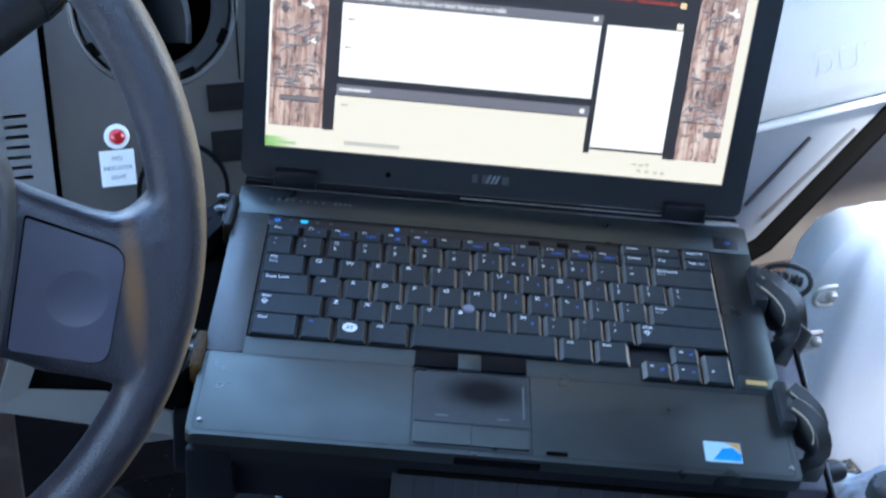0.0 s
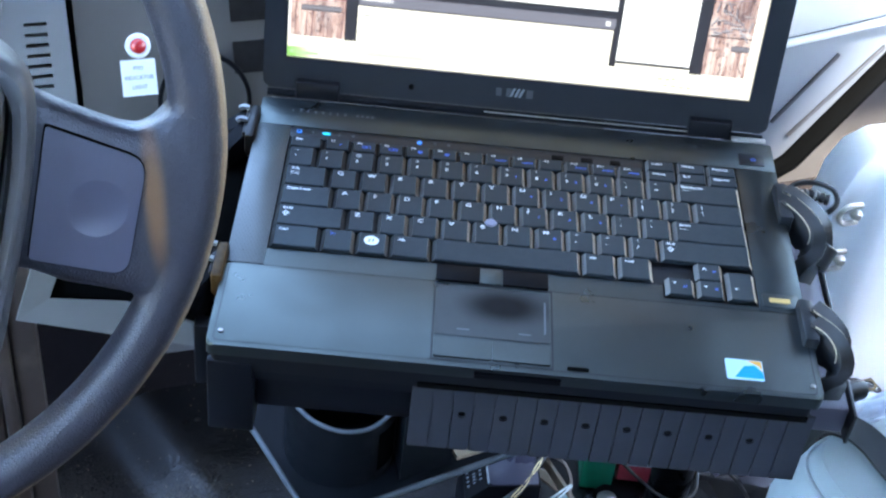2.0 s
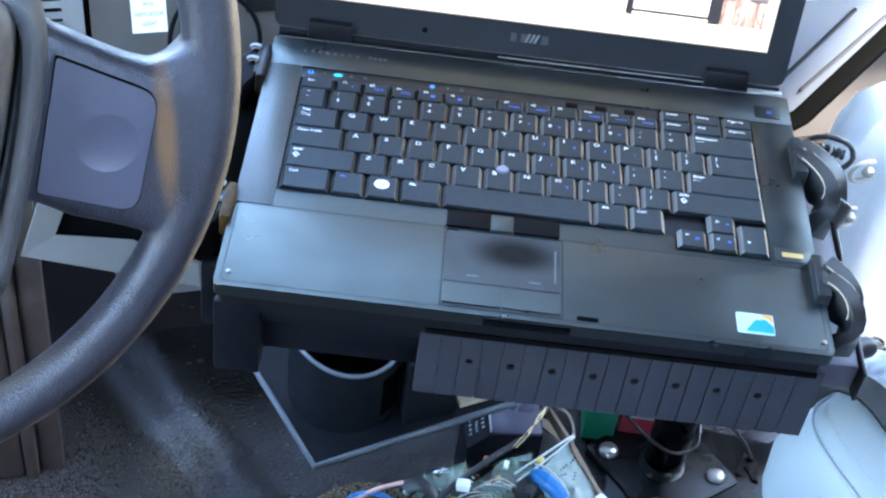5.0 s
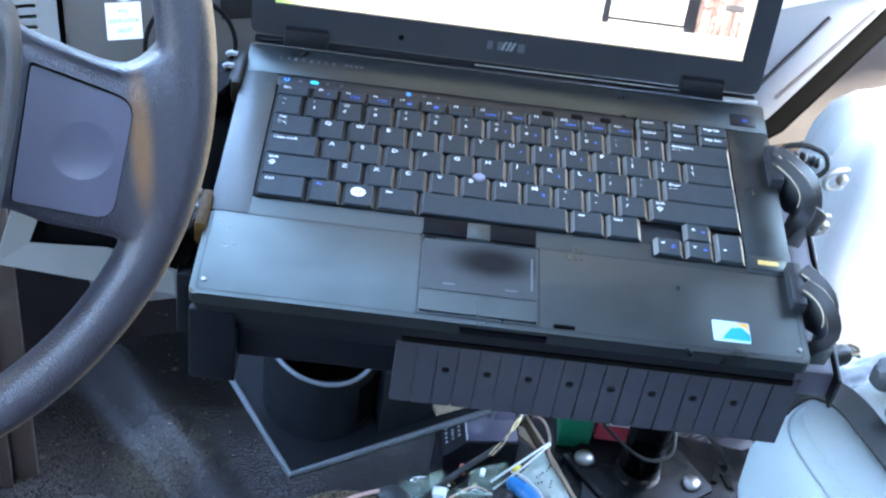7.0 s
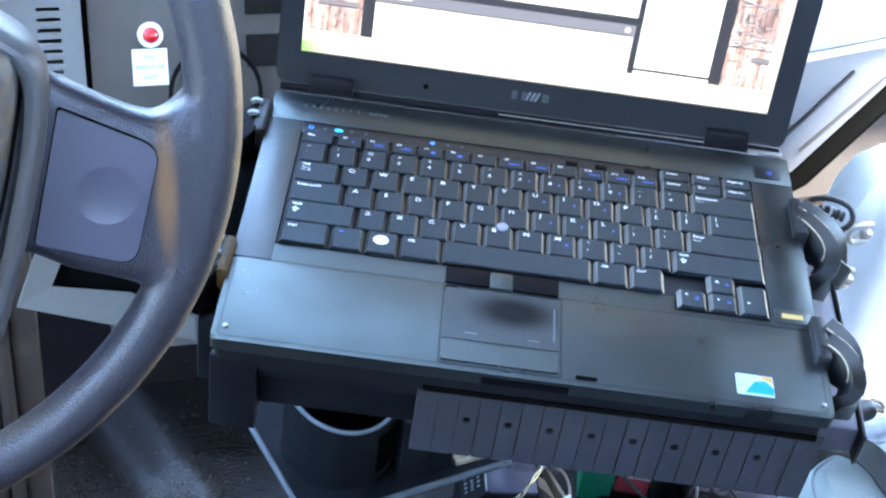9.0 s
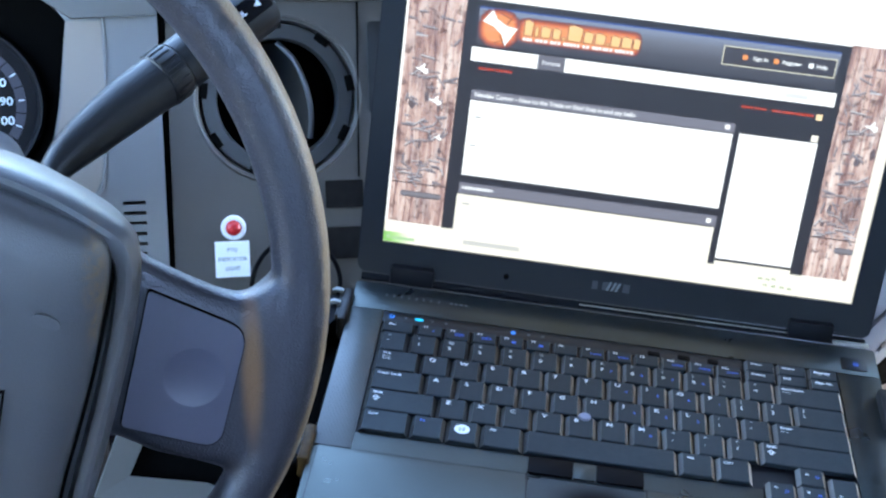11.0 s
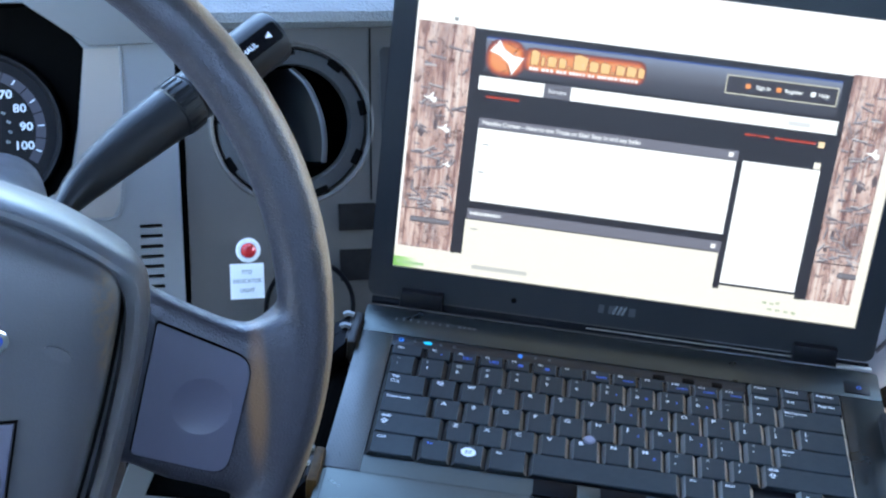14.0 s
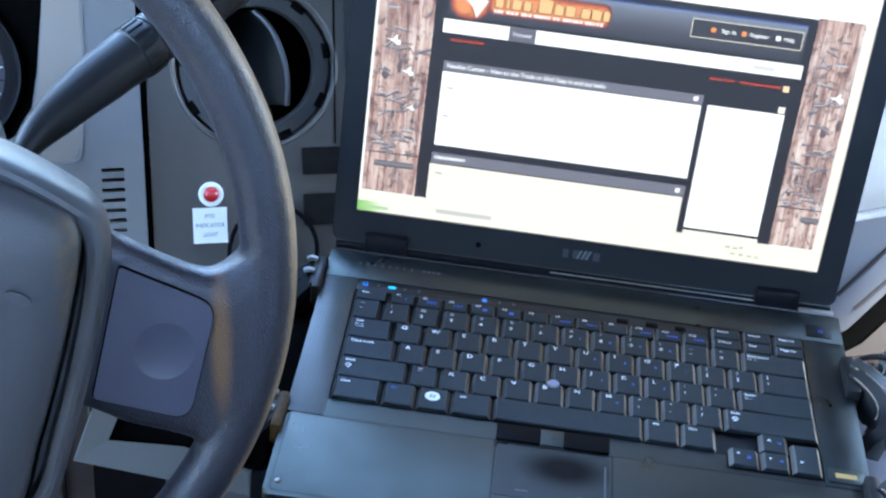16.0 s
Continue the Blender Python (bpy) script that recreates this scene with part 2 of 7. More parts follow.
def leather(mat, scale, strength, distance):
    """Pebbled hide: rounded cells of uneven size in place of the plain grain."""
    nt = mat.node_tree
    b = nt.nodes["Principled BSDF"]
    tc = nt.nodes.new("ShaderNodeTexCoord")
    wn = nt.nodes.new("ShaderNodeTexNoise")
    wn.inputs["Scale"].default_value = scale * 0.35
    ws = nt.nodes.new("ShaderNodeVectorMath")
    ws.operation = "MULTIPLY_ADD"
    ws.inputs[1].default_value = (0.35 / scale, 0.35 / scale, 0.35 / scale)
    vo = nt.nodes.new("ShaderNodeTexVoronoi")
    vo.feature = "F1"
    vo.inputs["Scale"].default_value = scale
    dome = nt.nodes.new("ShaderNodeMapRange")
    dome.interpolation_type = "SMOOTHSTEP"
    dome.inputs["From Min"].default_value = 0.12
    dome.inputs["From Max"].default_value = 0.62
    bp = nt.nodes.new("ShaderNodeBump")
    bp.invert = True
    bp.inputs["Strength"].default_value = strength
    bp.inputs["Distance"].default_value = distance
    nt.links.new(tc.outputs["Object"], wn.inputs["Vector"])
    nt.links.new(wn.outputs["Color"], ws.inputs[0])
    nt.links.new(tc.outputs["Object"], ws.inputs[2])
    nt.links.new(ws.outputs[0], vo.inputs["Vector"])
    nt.links.new(vo.outputs["Distance"], dome.inputs["Value"])
    nt.links.new(dome.outputs["Result"], bp.inputs["Height"])
    nt.links.new(bp.outputs["Normal"], b.inputs["Normal"])


M_SEAMLINE = surface("fine_seam", (0.008, 0.011, 0.012), 0.5, spec=0.3)
M_ARM = surface("clamp_arm_black", (0.010, 0.011, 0.013), 0.45, var=0.3, var_scale=60, spec=0.35)
M_GLOSS = surface("glossy_black", (0.002, 0.002, 0.003), 0.45, spec=0.06)
M_CHROME = surface("chrome", (0.75, 0.75, 0.76), 0.12, metal=1.0)
M_LEGEND = surface("white_print", (0.75, 0.76, 0.78), 0.6, var=0.05)
M_DIMPRINT = surface("worn_white_print", (0.36, 0.37, 0.38), 0.6, var=0.3, var_scale=90)
M_DIAL = surface("dial_print", (0.62, 0.66, 0.70), 0.6)
M_BLUEPRINT = surface("blue_print", (0.045, 0.115, 0.52), 0.6)
M_SCROLL = surface("dim_scroll_print", (0.085, 0.095, 0.105), 0.5, spec=0.3)
M_GREYPRINT = surface("grey_print", (0.22, 0.24, 0.25), 0.5)
M_MOUNT = surface("mount_black_coat", (0.0045, 0.005, 0.0075), 0.42, grain=0.3, grain_scale=1800, dirt=(0.03, 0.032, 0.036), dirt_amount=0.10, spec=0.15)
M_MOUNT.node_tree.nodes["Principled BSDF"].inputs["Specular Tint"].default_value = (0.88, 0.90, 1.0, 1)
M_KEEPER = surface("satin_plate", (0.026, 0.028, 0.038), 0.42, var=0.2, var_scale=25, grain=0.3, grain_scale=1800, dirt=(0.09, 0.09, 0.095), dirt_amount=0.18, dirt_scale=30, spec=0.60)
M_CUP = surface("moulded_black", (0.006, 0.007, 0.009), 0.5, var=0.3, var_scale=20, grain=0.2, grain_scale=1500, dirt=(0.03, 0.032, 0.035), dirt_amount=0.12, dirt_scale=25, spec=0.13)
M_EDGE = surface("worn_plate_edge", (0.085, 0.098, 0.108), 0.6, var=0.3, var_scale=60, spec=0.3)
# Flat black: shade of wells, holes and gaps is put into this colour.
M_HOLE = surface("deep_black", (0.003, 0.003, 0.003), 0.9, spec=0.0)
M_RUBBER = surface("clamp_rubber", (0.016, 0.018, 0.021), 0.40, var=0.3, var_scale=60, spec=0.3)
M_JAW = surface("brown_black_jaw", (0.008, 0.0065, 0.006), 0.40, var=0.3, var_scale=60, spec=0.2)
M_STRAND = surface("bare_strand", (0.62, 0.46, 0.22), 0.35, metal=0.7, var=0.4, var_scale=200)
M_BRASS = surface("tan_pad", (0.060, 0.034, 0.012), 0.5, var=0.9, var_scale=160, dirt=(0.008, 0.007, 0.006), dirt_amount=0.9, dirt_scale=90, spec=0.12)
M_WHEEL = surface("wheel_vinyl", (0.020, 0.019, 0.026), 0.43, var=0.25, var_scale=300, spec=0.68)
M_WHEEL.node_tree.nodes["Principled BSDF"].inputs["Specular Tint"].default_value = (0.88, 0.90, 1.0, 1)
leather(M_WHEEL, 850, 0.6, 0.00022)
M_WHEELPAD = surface("wheel_switch_blank", (0.062, 0.062, 0.094), 0.36, spec=0.7, grain=0.1, grain_scale=2000)
# Brown at the rim's outside is warm reflected light put into the colour.
vinyl_wear(M_WHEEL, 0.1805, (0.19, 0.115, 0.048))
# Brown streak beside the switch panel paints a warm reflection on the spoke.
wear_patch(M_WHEEL, (0.1605, -0.034, 0.006), (0.0066, 0.044, 0.05), (0.135, 0.070, 0.026), False)
M_HUB = surface("airbag_cover", (0.060, 0.061, 0.069), 0.42, grain=0.45, grain_scale=1500, relief=0.0003, grain_detail=1, dirt=(0.10, 0.08, 0.05), dirt_amount=0.15)
wear_patch(M_HUB, (0.0990, 0.010, 0.032), (0.0070, 0.040, 0.03), (0.115, 0.078, 0.042), False, 220)
M_DASH = surface("dash_grey", (0.057, 0.051, 0.047), 0.52, var=0.1, grain=0.3, grain_scale=1200)
M_DASHBLUE = surface("cluster_trim_grey", (0.135, 0.135, 0.138), 0.5, var=0.08, grain=0.3, grain_scale=1200)
M_DASHTOP = surface("dash_pad", (0.175, 0.185, 0.200), 0.5, grain=1.0, grain_scale=520, relief=0.0012, grain_detail=1)
# One panel in two greys: sunlight painted above, shade painted below.
M_DASHLIGHT = surface("dash_sunlit_grey", (0.42, 0.425, 0.43), 0.5, grain=0.3, grain_scale=1200)
M_DASHLOW = surface("dash_shaded_grey", (0.125, 0.135, 0.155), 0.5, grain=0.3, grain_scale=1200)
M_RAIL = surface("violet_grey_rail", (0.085, 0.080, 0.105), 0.4)
M_HOOD = surface("hood_grey", (0.095, 0.095, 0.097), 0.55, var=0.1, grain=0.3, grain_scale=1200)
M_BEIGE = surface("beige_grey", (0.205, 0.180, 0.160), 0.5, var=0.1, grain=0.3, grain_scale=1200)
M_TRIM = surface("lower_trim_grey", (0.095, 0.088, 0.078), 0.55, grain=0.3, grain_scale=1200)
M_FOOT = surface("foot_black", (0.0016, 0.0016, 0.0020), 0.28, grain=0.2, grain_scale=1500, dirt=(0.02, 0.019, 0.017), dirt_amount=0.03, spec=0.12)
M_BLACK = surface("satin_black", (0.012, 0.012, 0.013), 0.4)
M_GAUGE = surface("gauge_face", (0.005, 0.005, 0.007), 0.6, spec=0.15)
M_VELCRO = surface("velcro", (0.010, 0.009, 0.009), 0.95, var=0.5, var_scale=120, grain=1.0, grain_scale=1500, spec=0.08)
M_LABEL = surface("label_paper", (0.78, 0.80, 0.82), 0.5, var=0.04)
M_INK = surface("label_ink", (0.20, 0.22, 0.26), 0.6)
M_RED = surface("red_lens", (0.45, 0.010, 0.015), 0.12, coat=0.6, var=0.1)
M_MAT = surface("black_floor_rubber", (0.003, 0.003, 0.0035), 0.24, var=0.3, var_scale=5, grain=1.0, relief=0.00042, grain_scale=620, grain_detail=0, rough_var=0.05, dirt=(0.050, 0.044, 0.037), dirt_amount=0.03, dirt_scale=6, spec=0.34)
M_MAT.node_tree.nodes["Principled BSDF"].inputs["Specular Tint"].default_value = (1.0, 0.93, 0.94, 1)
# dry dust trodden into the footwell, and a sandy scuff on the shoulder
leather(M_MAT, 520, 0.5, 0.0004)
wear_patch(M_MAT, (-0.40, 0.12, 0.08), (0.28, 0.26, 0.22), (0.105, 0.088, 0.080), False, 700)
wear_patch(M_MAT, (-0.195, 0.190, 0.085), (0.062, 0.060, 0.09), (0.070, 0.060, 0.046), False, 400)
# Near-black brown puts the footwell's shade into the toe boards' colour.
M_TOE = surface("toe_board_shade", (0.006, 0.0042, 0.0042), 0.95, var=0.5, var_scale=30, grain=0.6, grain_scale=600, spec=0.1)
M_CARPET = surface("tan_grey_trim", (0.046, 0.040, 0.038), 0.7, var=0.12, var_scale=8, grain=0.4, grain_scale=700)
M_KICK = surface("brown_grey_kick_panel", (0.055, 0.038, 0.030), 0.6, var=0.3, var_scale=10, grain=0.4, dirt=(0.2, 0.17, 0.12), dirt_amount=0.3)
M_SEAT = surface("grey_leather", (0.34, 0.38, 0.39), 0.42, var=0.06, grain=0.35, grain_scale=900, dirt=(0.2, 0.2, 0.19), dirt_amount=0.2)
M_STRAP = surface("black_webbing", (0.013, 0.015, 0.016), 0.8, grain=0.8, grain_scale=1500)
M_GRIP = surface("dark_grey_grip", (0.060, 0.068, 0.080), 0.5, grain=0.3, grain_scale=900)
M_LEVER = surface("lever_black", (0.008, 0.009, 0.011), 0.42, grain=0.2, grain_scale=1500, spec=0.35)
M_WELD = surface("worn_weld", (0.010, 0.010, 0.010), 0.35, dirt=(0.70, 0.68, 0.60), dirt_amount=0.9, dirt_scale=45, spec=0.4)
M_EDGELIGHT = surface("edge_highlight", (0.34, 0.27, 0.19), 0.45, var=0.6, var_scale=120)
M_PRONG = surface("bright_prong", (0.17, 0.185, 0.19), 0.35, var=0.3, var_scale=90)
M_HINGE = surface("dull_hinge_metal", (0.38, 0.37, 0.34), 0.5, metal=0.4)
M_WHITE = surface("white_plastic", (0.74, 0.77, 0.80), 0.35, var=0.06, spec=0.5)
M_MESHCLOTH = surface("white_mesh_cloth", (0.66, 0.68, 0.72), 0.8, grain=1.0, grain_scale=900)
def clear_plastic(name, col):
    m = surface(name, col, 0.12, var=0.1, var_scale=60, rough_var=0.06, grain=0.6, grain_scale=120, relief=0.002)
    b = m.node_tree.nodes["Principled BSDF"]
    b.inputs["Transmission Weight"].default_value = 0.75
    b.inputs["IOR"].default_value = 1.25
    return m


def bag_film(name, col, alpha):
    """Thin crumpled plastic film: partly see-through, glossy."""
    m = surface(name, col, 0.16, var=0.15, var_scale=80, rough_var=0.08, grain=0.5, grain_scale=260, relief=0.001, spec=0.7)
    m.node_tree.nodes["Principled BSDF"].inputs["Alpha"].default_value = alpha
    return m


M_BAG = bag_film("clear_bag_film", (0.30, 0.41, 0.33), 0.42)
M_BAGWHITE = bag_film("milky_bag_film", (0.46, 0.55, 0.49), 0.66)
M_PALEGREEN = surface("pale_green_wire", (0.36, 0.46, 0.40), 0.4)
M_ORANGE = surface("orange_part", (0.55, 0.13, 0.06), 0.45)
M_BLISTER = clear_plastic("pale_blister_plastic", (0.66, 0.74, 0.68))
M_WALL = surface("cab_liner", (0.085, 0.092, 0.100), 0.8, grain=0.4)
M_FIREWALL = surface("firewall_mat", (0.020, 0.018, 0.017), 0.9, var=0.3, grain=0.4)
M_DOOR = surface("tan_door_trim", (0.27, 0.20, 0.125), 0.7, var=0.15, grain=0.4)
M_GROUND = surface("dry_ground", (0.16, 0.145, 0.12), 0.9, var=0.2, var_scale=0.5)
M_GREEN = surface("green_card", (0.01, 0.22, 0.11), 0.5)
M_REDCARD = surface("red_card", (0.55, 0.06, 0.09), 0.5)
M_WHITECARD = surface("white_card", (0.75, 0.75, 0.75), 0.6)
M_PCB = surface("circuit_board", (0.24, 0.34, 0.30), 0.35, var=0.6, var_scale=70)
M_CLEAR = surface("clear_plastic_tray", (0.12, 0.15, 0.14), 0.14, var=0.5, var_scale=45, spec=0.7)
M_BLUE = surface("blue_part", (0.02, 0.17, 0.42), 0.3)
M_YELLOW = surface("yellow_part", (0.65, 0.48, 0.05), 0.45)
M_COPPER = surface("pink_wire", (0.50, 0.30, 0.25), 0.4)
M_WIREWHITE = surface("pale_wire", (0.55, 0.57, 0.54), 0.4)
M_CABLE = surface("grey_cable", (0.018, 0.018, 0.019), 0.4, spec=0.35)
M_STEEL = surface("bolt_steel", (0.26, 0.25, 0.24), 0.36, metal=0.9, var=0.2, var_scale=80)
M_GRAVEL = surface("tan_gravel", (0.20, 0.145, 0.075), 0.7, var=0.9, var_scale=420)


def by_grain(mat, dark):
    """Every grain takes its own share of the dark colour."""
    nt = mat.node_tree
    b = nt.nodes["Principled BSDF"]
    ge = nt.nodes.new("ShaderNodeNewGeometry")
    mx = nt.nodes.new("ShaderNodeMix")
    mx.data_type = "RGBA"
    mx.inputs["B"].default_value = (*dark, 1)
    nt.links.new(ge.outputs["Random Per Island"], mx.inputs["Factor"])
    nt.links.new(b.inputs["Base Color"].links[0].from_socket, mx.inputs["A"])
    nt.links.new(mx.outputs["Result"], b.inputs["Base Color"])


by_grain(M_GRAVEL, (0.012, 0.010, 0.009))


# ---- building tools ----
def fresh():
    return bmesh.new()


def part(name, bm, material, parent, label="", sharp=0.6, mats=None):
    bm.normal_update()
    for f in bm.faces:
        f.smooth = True
    for e in bm.edges:
        if len(e.link_faces) == 2 and e.calc_face_angle(0) > sharp:
            e.smooth = False
    me = bpy.data.meshes.new(name)
    bm.to_mesh(me)
    bm.free()
    me.materials.append(material)
    for extra in mats or ():
        me.materials.append(extra)
    ob = new(name, me)
    ob.parent = parent
    if label:
        ob["label"] = label
    return ob


def shared(name, me, parent, at):
    ob = new(name, me)
    ob.parent = parent
    ob.location = at
    return ob


def thing(name, m, label, category, group="", kind=""):
    ob = new(name)
    ob.empty_display_size = 0.05
    ob.matrix_world = m
    return tagged(ob, label, category, group, kind)


def box(bm, lo, hi, bevel=0.0, m=None, seg=2):
    lo, hi = Vector(lo), Vector(hi)
    c, s = (lo + hi) / 2, hi - lo
    mm = Matrix.Translation(c) @ Matrix.Diagonal((*s, 1))
    vs = bmesh.ops.create_cube(bm, size=1.0, matrix=(m @ mm) if m else mm)["verts"]
    if bevel > 0:
        es = {e for v in vs for e in v.link_edges}
        bmesh.ops.bevel(bm, geom=list(es), offset=bevel, segments=seg, affect="EDGES", profile=0.5)
    return bm


def prism(bm, pts, z0, z1, m=None, bevel=0.0, seg=2):
    m = m or Matrix()
    lo = [bm.verts.new(m @ Vector((x, y, z0))) for x, y in pts]
    hi = [bm.verts.new(m @ Vector((x, y, z1))) for x, y in pts]
    n = len(pts)
    fs = [bm.faces.new(lo[::-1]), bm.faces.new(hi)]
    fs += [bm.faces.new((lo[i], lo[(i + 1) % n], hi[(i + 1) % n], hi[i])) for i in range(n)]
    if bevel > 0:
        es = list(fs[1].edges)
        bmesh.ops.bevel(bm, geom=es, offset=bevel, segments=seg, affect="EDGES", profile=0.5)
    return bm


def rounded(x0, y0, x1, y1, r, n=5):
    pts = []
    for cx, cy, a in ((x1 - r, y0 + r, -90), (x1 - r, y1 - r, 0), (x0 + r, y1 - r, 90), (x0 + r, y0 + r, 180)):
        for i in range(n + 1):
            t = radians(a + 90 * i / n)
            pts.append((cx + r * math.cos(t), cy + r * math.sin(t)))
    return pts


def circle(cx, cy, r, n=40):
    return [(cx + r * math.cos(2 * math.pi * i / n), cy + r * math.sin(2 * math.pi * i / n)) for i in range(n)]


def plate(bm, outer, holes, z0, z1):
    """A flat plate with openings through it."""
    top = []
    edges = []
    for loop in (outer, *holes):
        vs = [bm.verts.new((x, y, z1)) for x, y in loop]
        top += vs
        edges += [bm.edges.new((vs[i], vs[(i + 1) % len(vs)])) for i in range(len(vs))]
    made = bmesh.ops.triangle_fill(bm, edges=edges, use_beauty=True, normal=(0, 0, 1))["geom"]
    faces = [g for g in made if isinstance(g, bmesh.types.BMFace)]
    ext = bmesh.ops.extrude_face_region(bm, geom=faces)["geom"]
    for v in ext:
        if isinstance(v, bmesh.types.BMVert):
            v.co.z = z0
    bmesh.ops.recalc_face_normals(bm, faces=bm.faces)
    return bm


def lathe(bm, profile, n=40, m=None):
    m = m or Matrix()
    rings = []
    for r, z in profile:
        if r < 1e-6:
            rings.append([bm.verts.new(m @ Vector((0, 0, z)))])
        else:
            rings.append([bm.verts.new(m @ Vector((r * math.cos(2 * math.pi * i / n), r * math.sin(2 * math.pi * i / n), z))) for i in range(n)])
    for a, b in zip(rings, rings[1:]):
        for i in range(n):
            j = (i + 1) % n
            if len(a) == 1 and len(b) == 1:
                continue
            if len(a) == 1:
                bm.faces.new((a[0], b[i], b[j]))
            elif len(b) == 1:
                bm.faces.new((a[i], a[j], b[0]))
            else:
                bm.faces.new((a[i], a[j], b[j], b[i]))
    bmesh.ops.recalc_face_normals(bm, faces=bm.faces)
    return bm


def smooth_path(pts, steps=6):
    pts = [Vector(p) for p in pts]
    out = []
    for i in range(len(pts) - 1):
        p0, p1, p2, p3 = pts[max(i - 1, 0)], pts[i], pts[i + 1], pts[min(i + 2, len(pts) - 1)]
        for k in range(steps):
            t = k / steps
            out.append(0.5 * ((2 * p1) + (p2 - p0) * t + (2 * p0 - 5 * p1 + 4 * p2 - p3) * t * t + (3 * p1 - p0 - 3 * p2 + p3) * t ** 3))
    return out + [pts[-1]]


def tube(bm, pts, radius, n=10, closed=False, flat=1.0, up=(0, 0, 1)):
    """A rod along pts; radius a number or one for each point; flat squeezes it along the side direction."""
    pts = [Vector(p) for p in pts]
    rad = [radius] * len(pts) if isinstance(radius, (int, float)) else list(radius)
    rings = []
    side = None
    for i, p in enumerate(pts):
        if closed:
            d = pts[(i + 1) % len(pts)] - pts[i - 1]
        else:
            d = pts[min(i + 1, len(pts) - 1)] - pts[max(i - 1, 0)]
        d.normalize()
        if side is None:
            side = d.cross(Vector(up))
            if side.length < 0.1:
                side = d.cross(Vector((1, 0, 0)))
        side = (side - d * side.dot(d)).normalized()
        top = d.cross(side).normalized()
        rings.append([bm.verts.new(p + rad[i] * (flat * math.cos(2 * math.pi * k / n) * side + math.sin(2 * math.pi * k / n) * top)) for k in range(n)])
    count = len(rings) if closed else len(rings) - 1
    for i in range(count):
        a, b = rings[i], rings[(i + 1) % len(rings)]
        for k in range(n):
            bm.faces.new((a[k], a[(k + 1) % n], b[(k + 1) % n], b[k]))
    if not closed:
        bm.faces.new(rings[0][::-1])
        bm.faces.new(rings[-1])
    bmesh.ops.recalc_face_normals(bm, faces=bm.faces)
    return bm


def ribbon(bm, pts, w, h, up=(0, 0, 1)):
    """A bar of rectangular section along pts: w across, h upwards, edges slightly broken."""
    pts = [Vector(p) for p in pts]
    rings = []
    for i, p in enumerate(pts):
        d = (pts[min(i + 1, len(pts) - 1)] - pts[max(i - 1, 0)]).normalized()
        side = d.cross(Vector(up)).normalized()
        top = side.cross(d).normalized()
        c = 0.18
        rings.append([bm.verts.new(p + side * (a * w / 2) + top * (b * h / 2)) for a, b in ((1, 1 - c), (1 - c, 1), (-1 + c, 1), (-1, 1 - c), (-1, -1 + c), (-1 + c, -1), (1 - c, -1), (1, -1 + c))])
    for a, b in zip(rings, rings[1:]):
        for k in range(8):
            bm.faces.new((a[k], a[(k + 1) % 8], b[(k + 1) % 8], b[k]))
    bm.faces.new(rings[0][::-1])
    bm.faces.new(rings[-1])
    bmesh.ops.recalc_face_normals(bm, faces=bm.faces)
    return bm


def letters(text, size, align="CENTER", depth=0.0):
    cu = bpy.data.curves.new("lettering", "FONT")
    cu.body = text
    cu.size = size
    cu.align_x = align
    cu.align_y = "CENTER"
    cu.resolution_u = 3
    cu.extrude = depth
    cu.offset = size * 0.022
    ob = bpy.data.objects.new("lettering", cu)
    scene.collection.objects.link(ob)
    me = bpy.data.meshes.new_from_object(ob.evaluated_get(bpy.context.evaluated_depsgraph_get()))
    bpy.data.objects.remove(ob)
    bpy.data.curves.remove(cu)
    return me


def writing(name, text, size, material, parent, m, align="CENTER", label="", stretch=1.0, bold=0.0):
    me = letters(text, size, align)
    me.transform(m @ Matrix.Diagonal((stretch, 1, 1, 1)))
    me.materials.clear()
    me.materials.append(material)
    ob = new(name, me)
    ob.parent = parent
    if label:
        ob["label"] = label
    return ob


def bars(bm, x0, y0, x1, y1, z, n, seed, gap=0.25, m=None):
    """A row of short bars where writing cannot be read."""
    rng = random.Random(seed)
    x, w = x0, (x1 - x0) / n
    for i in range(n):
        ww = w * (1 - gap) * rng.uniform(0.7, 1.05)
        prism(bm, [(x, y0), (x + ww, y0), (x + ww, y1), (x, y1)], z - 0.00005, z, m)
        x += w
    return bm


TRUCK = pose(0, 0, 0, 0, 0, TURN)

# ---- the cab that closes the place ----
FLOOR_Z = 0.072


def floor_height(u, v):
    """Tunnel hump between two footwells, toe boards rising to the firewall."""
    def ease(x):
        x = max(0.0, min(1.0, x))
        return x * x * (3 - 2 * x)
    edge = -0.235 + 0.39 * (0.33 - v)  # the hump's shoulder runs aslant
    h = 0.033 * ease((u - min(edge, -0.10) + 0.040) / 0.075) * ease((0.46 - u) / 0.10)
    h += 0.25 * ease((v - 0.38) / 0.40)
    h -= 0.007 * math.exp(-((u + 0.190) / 0.030) ** 2 - ((v - 0.190) / 0.030) ** 2)
    h += 0.004 * noise.noise(Vector((u * 9, v * 9, 0)))
    return FLOOR_Z + h


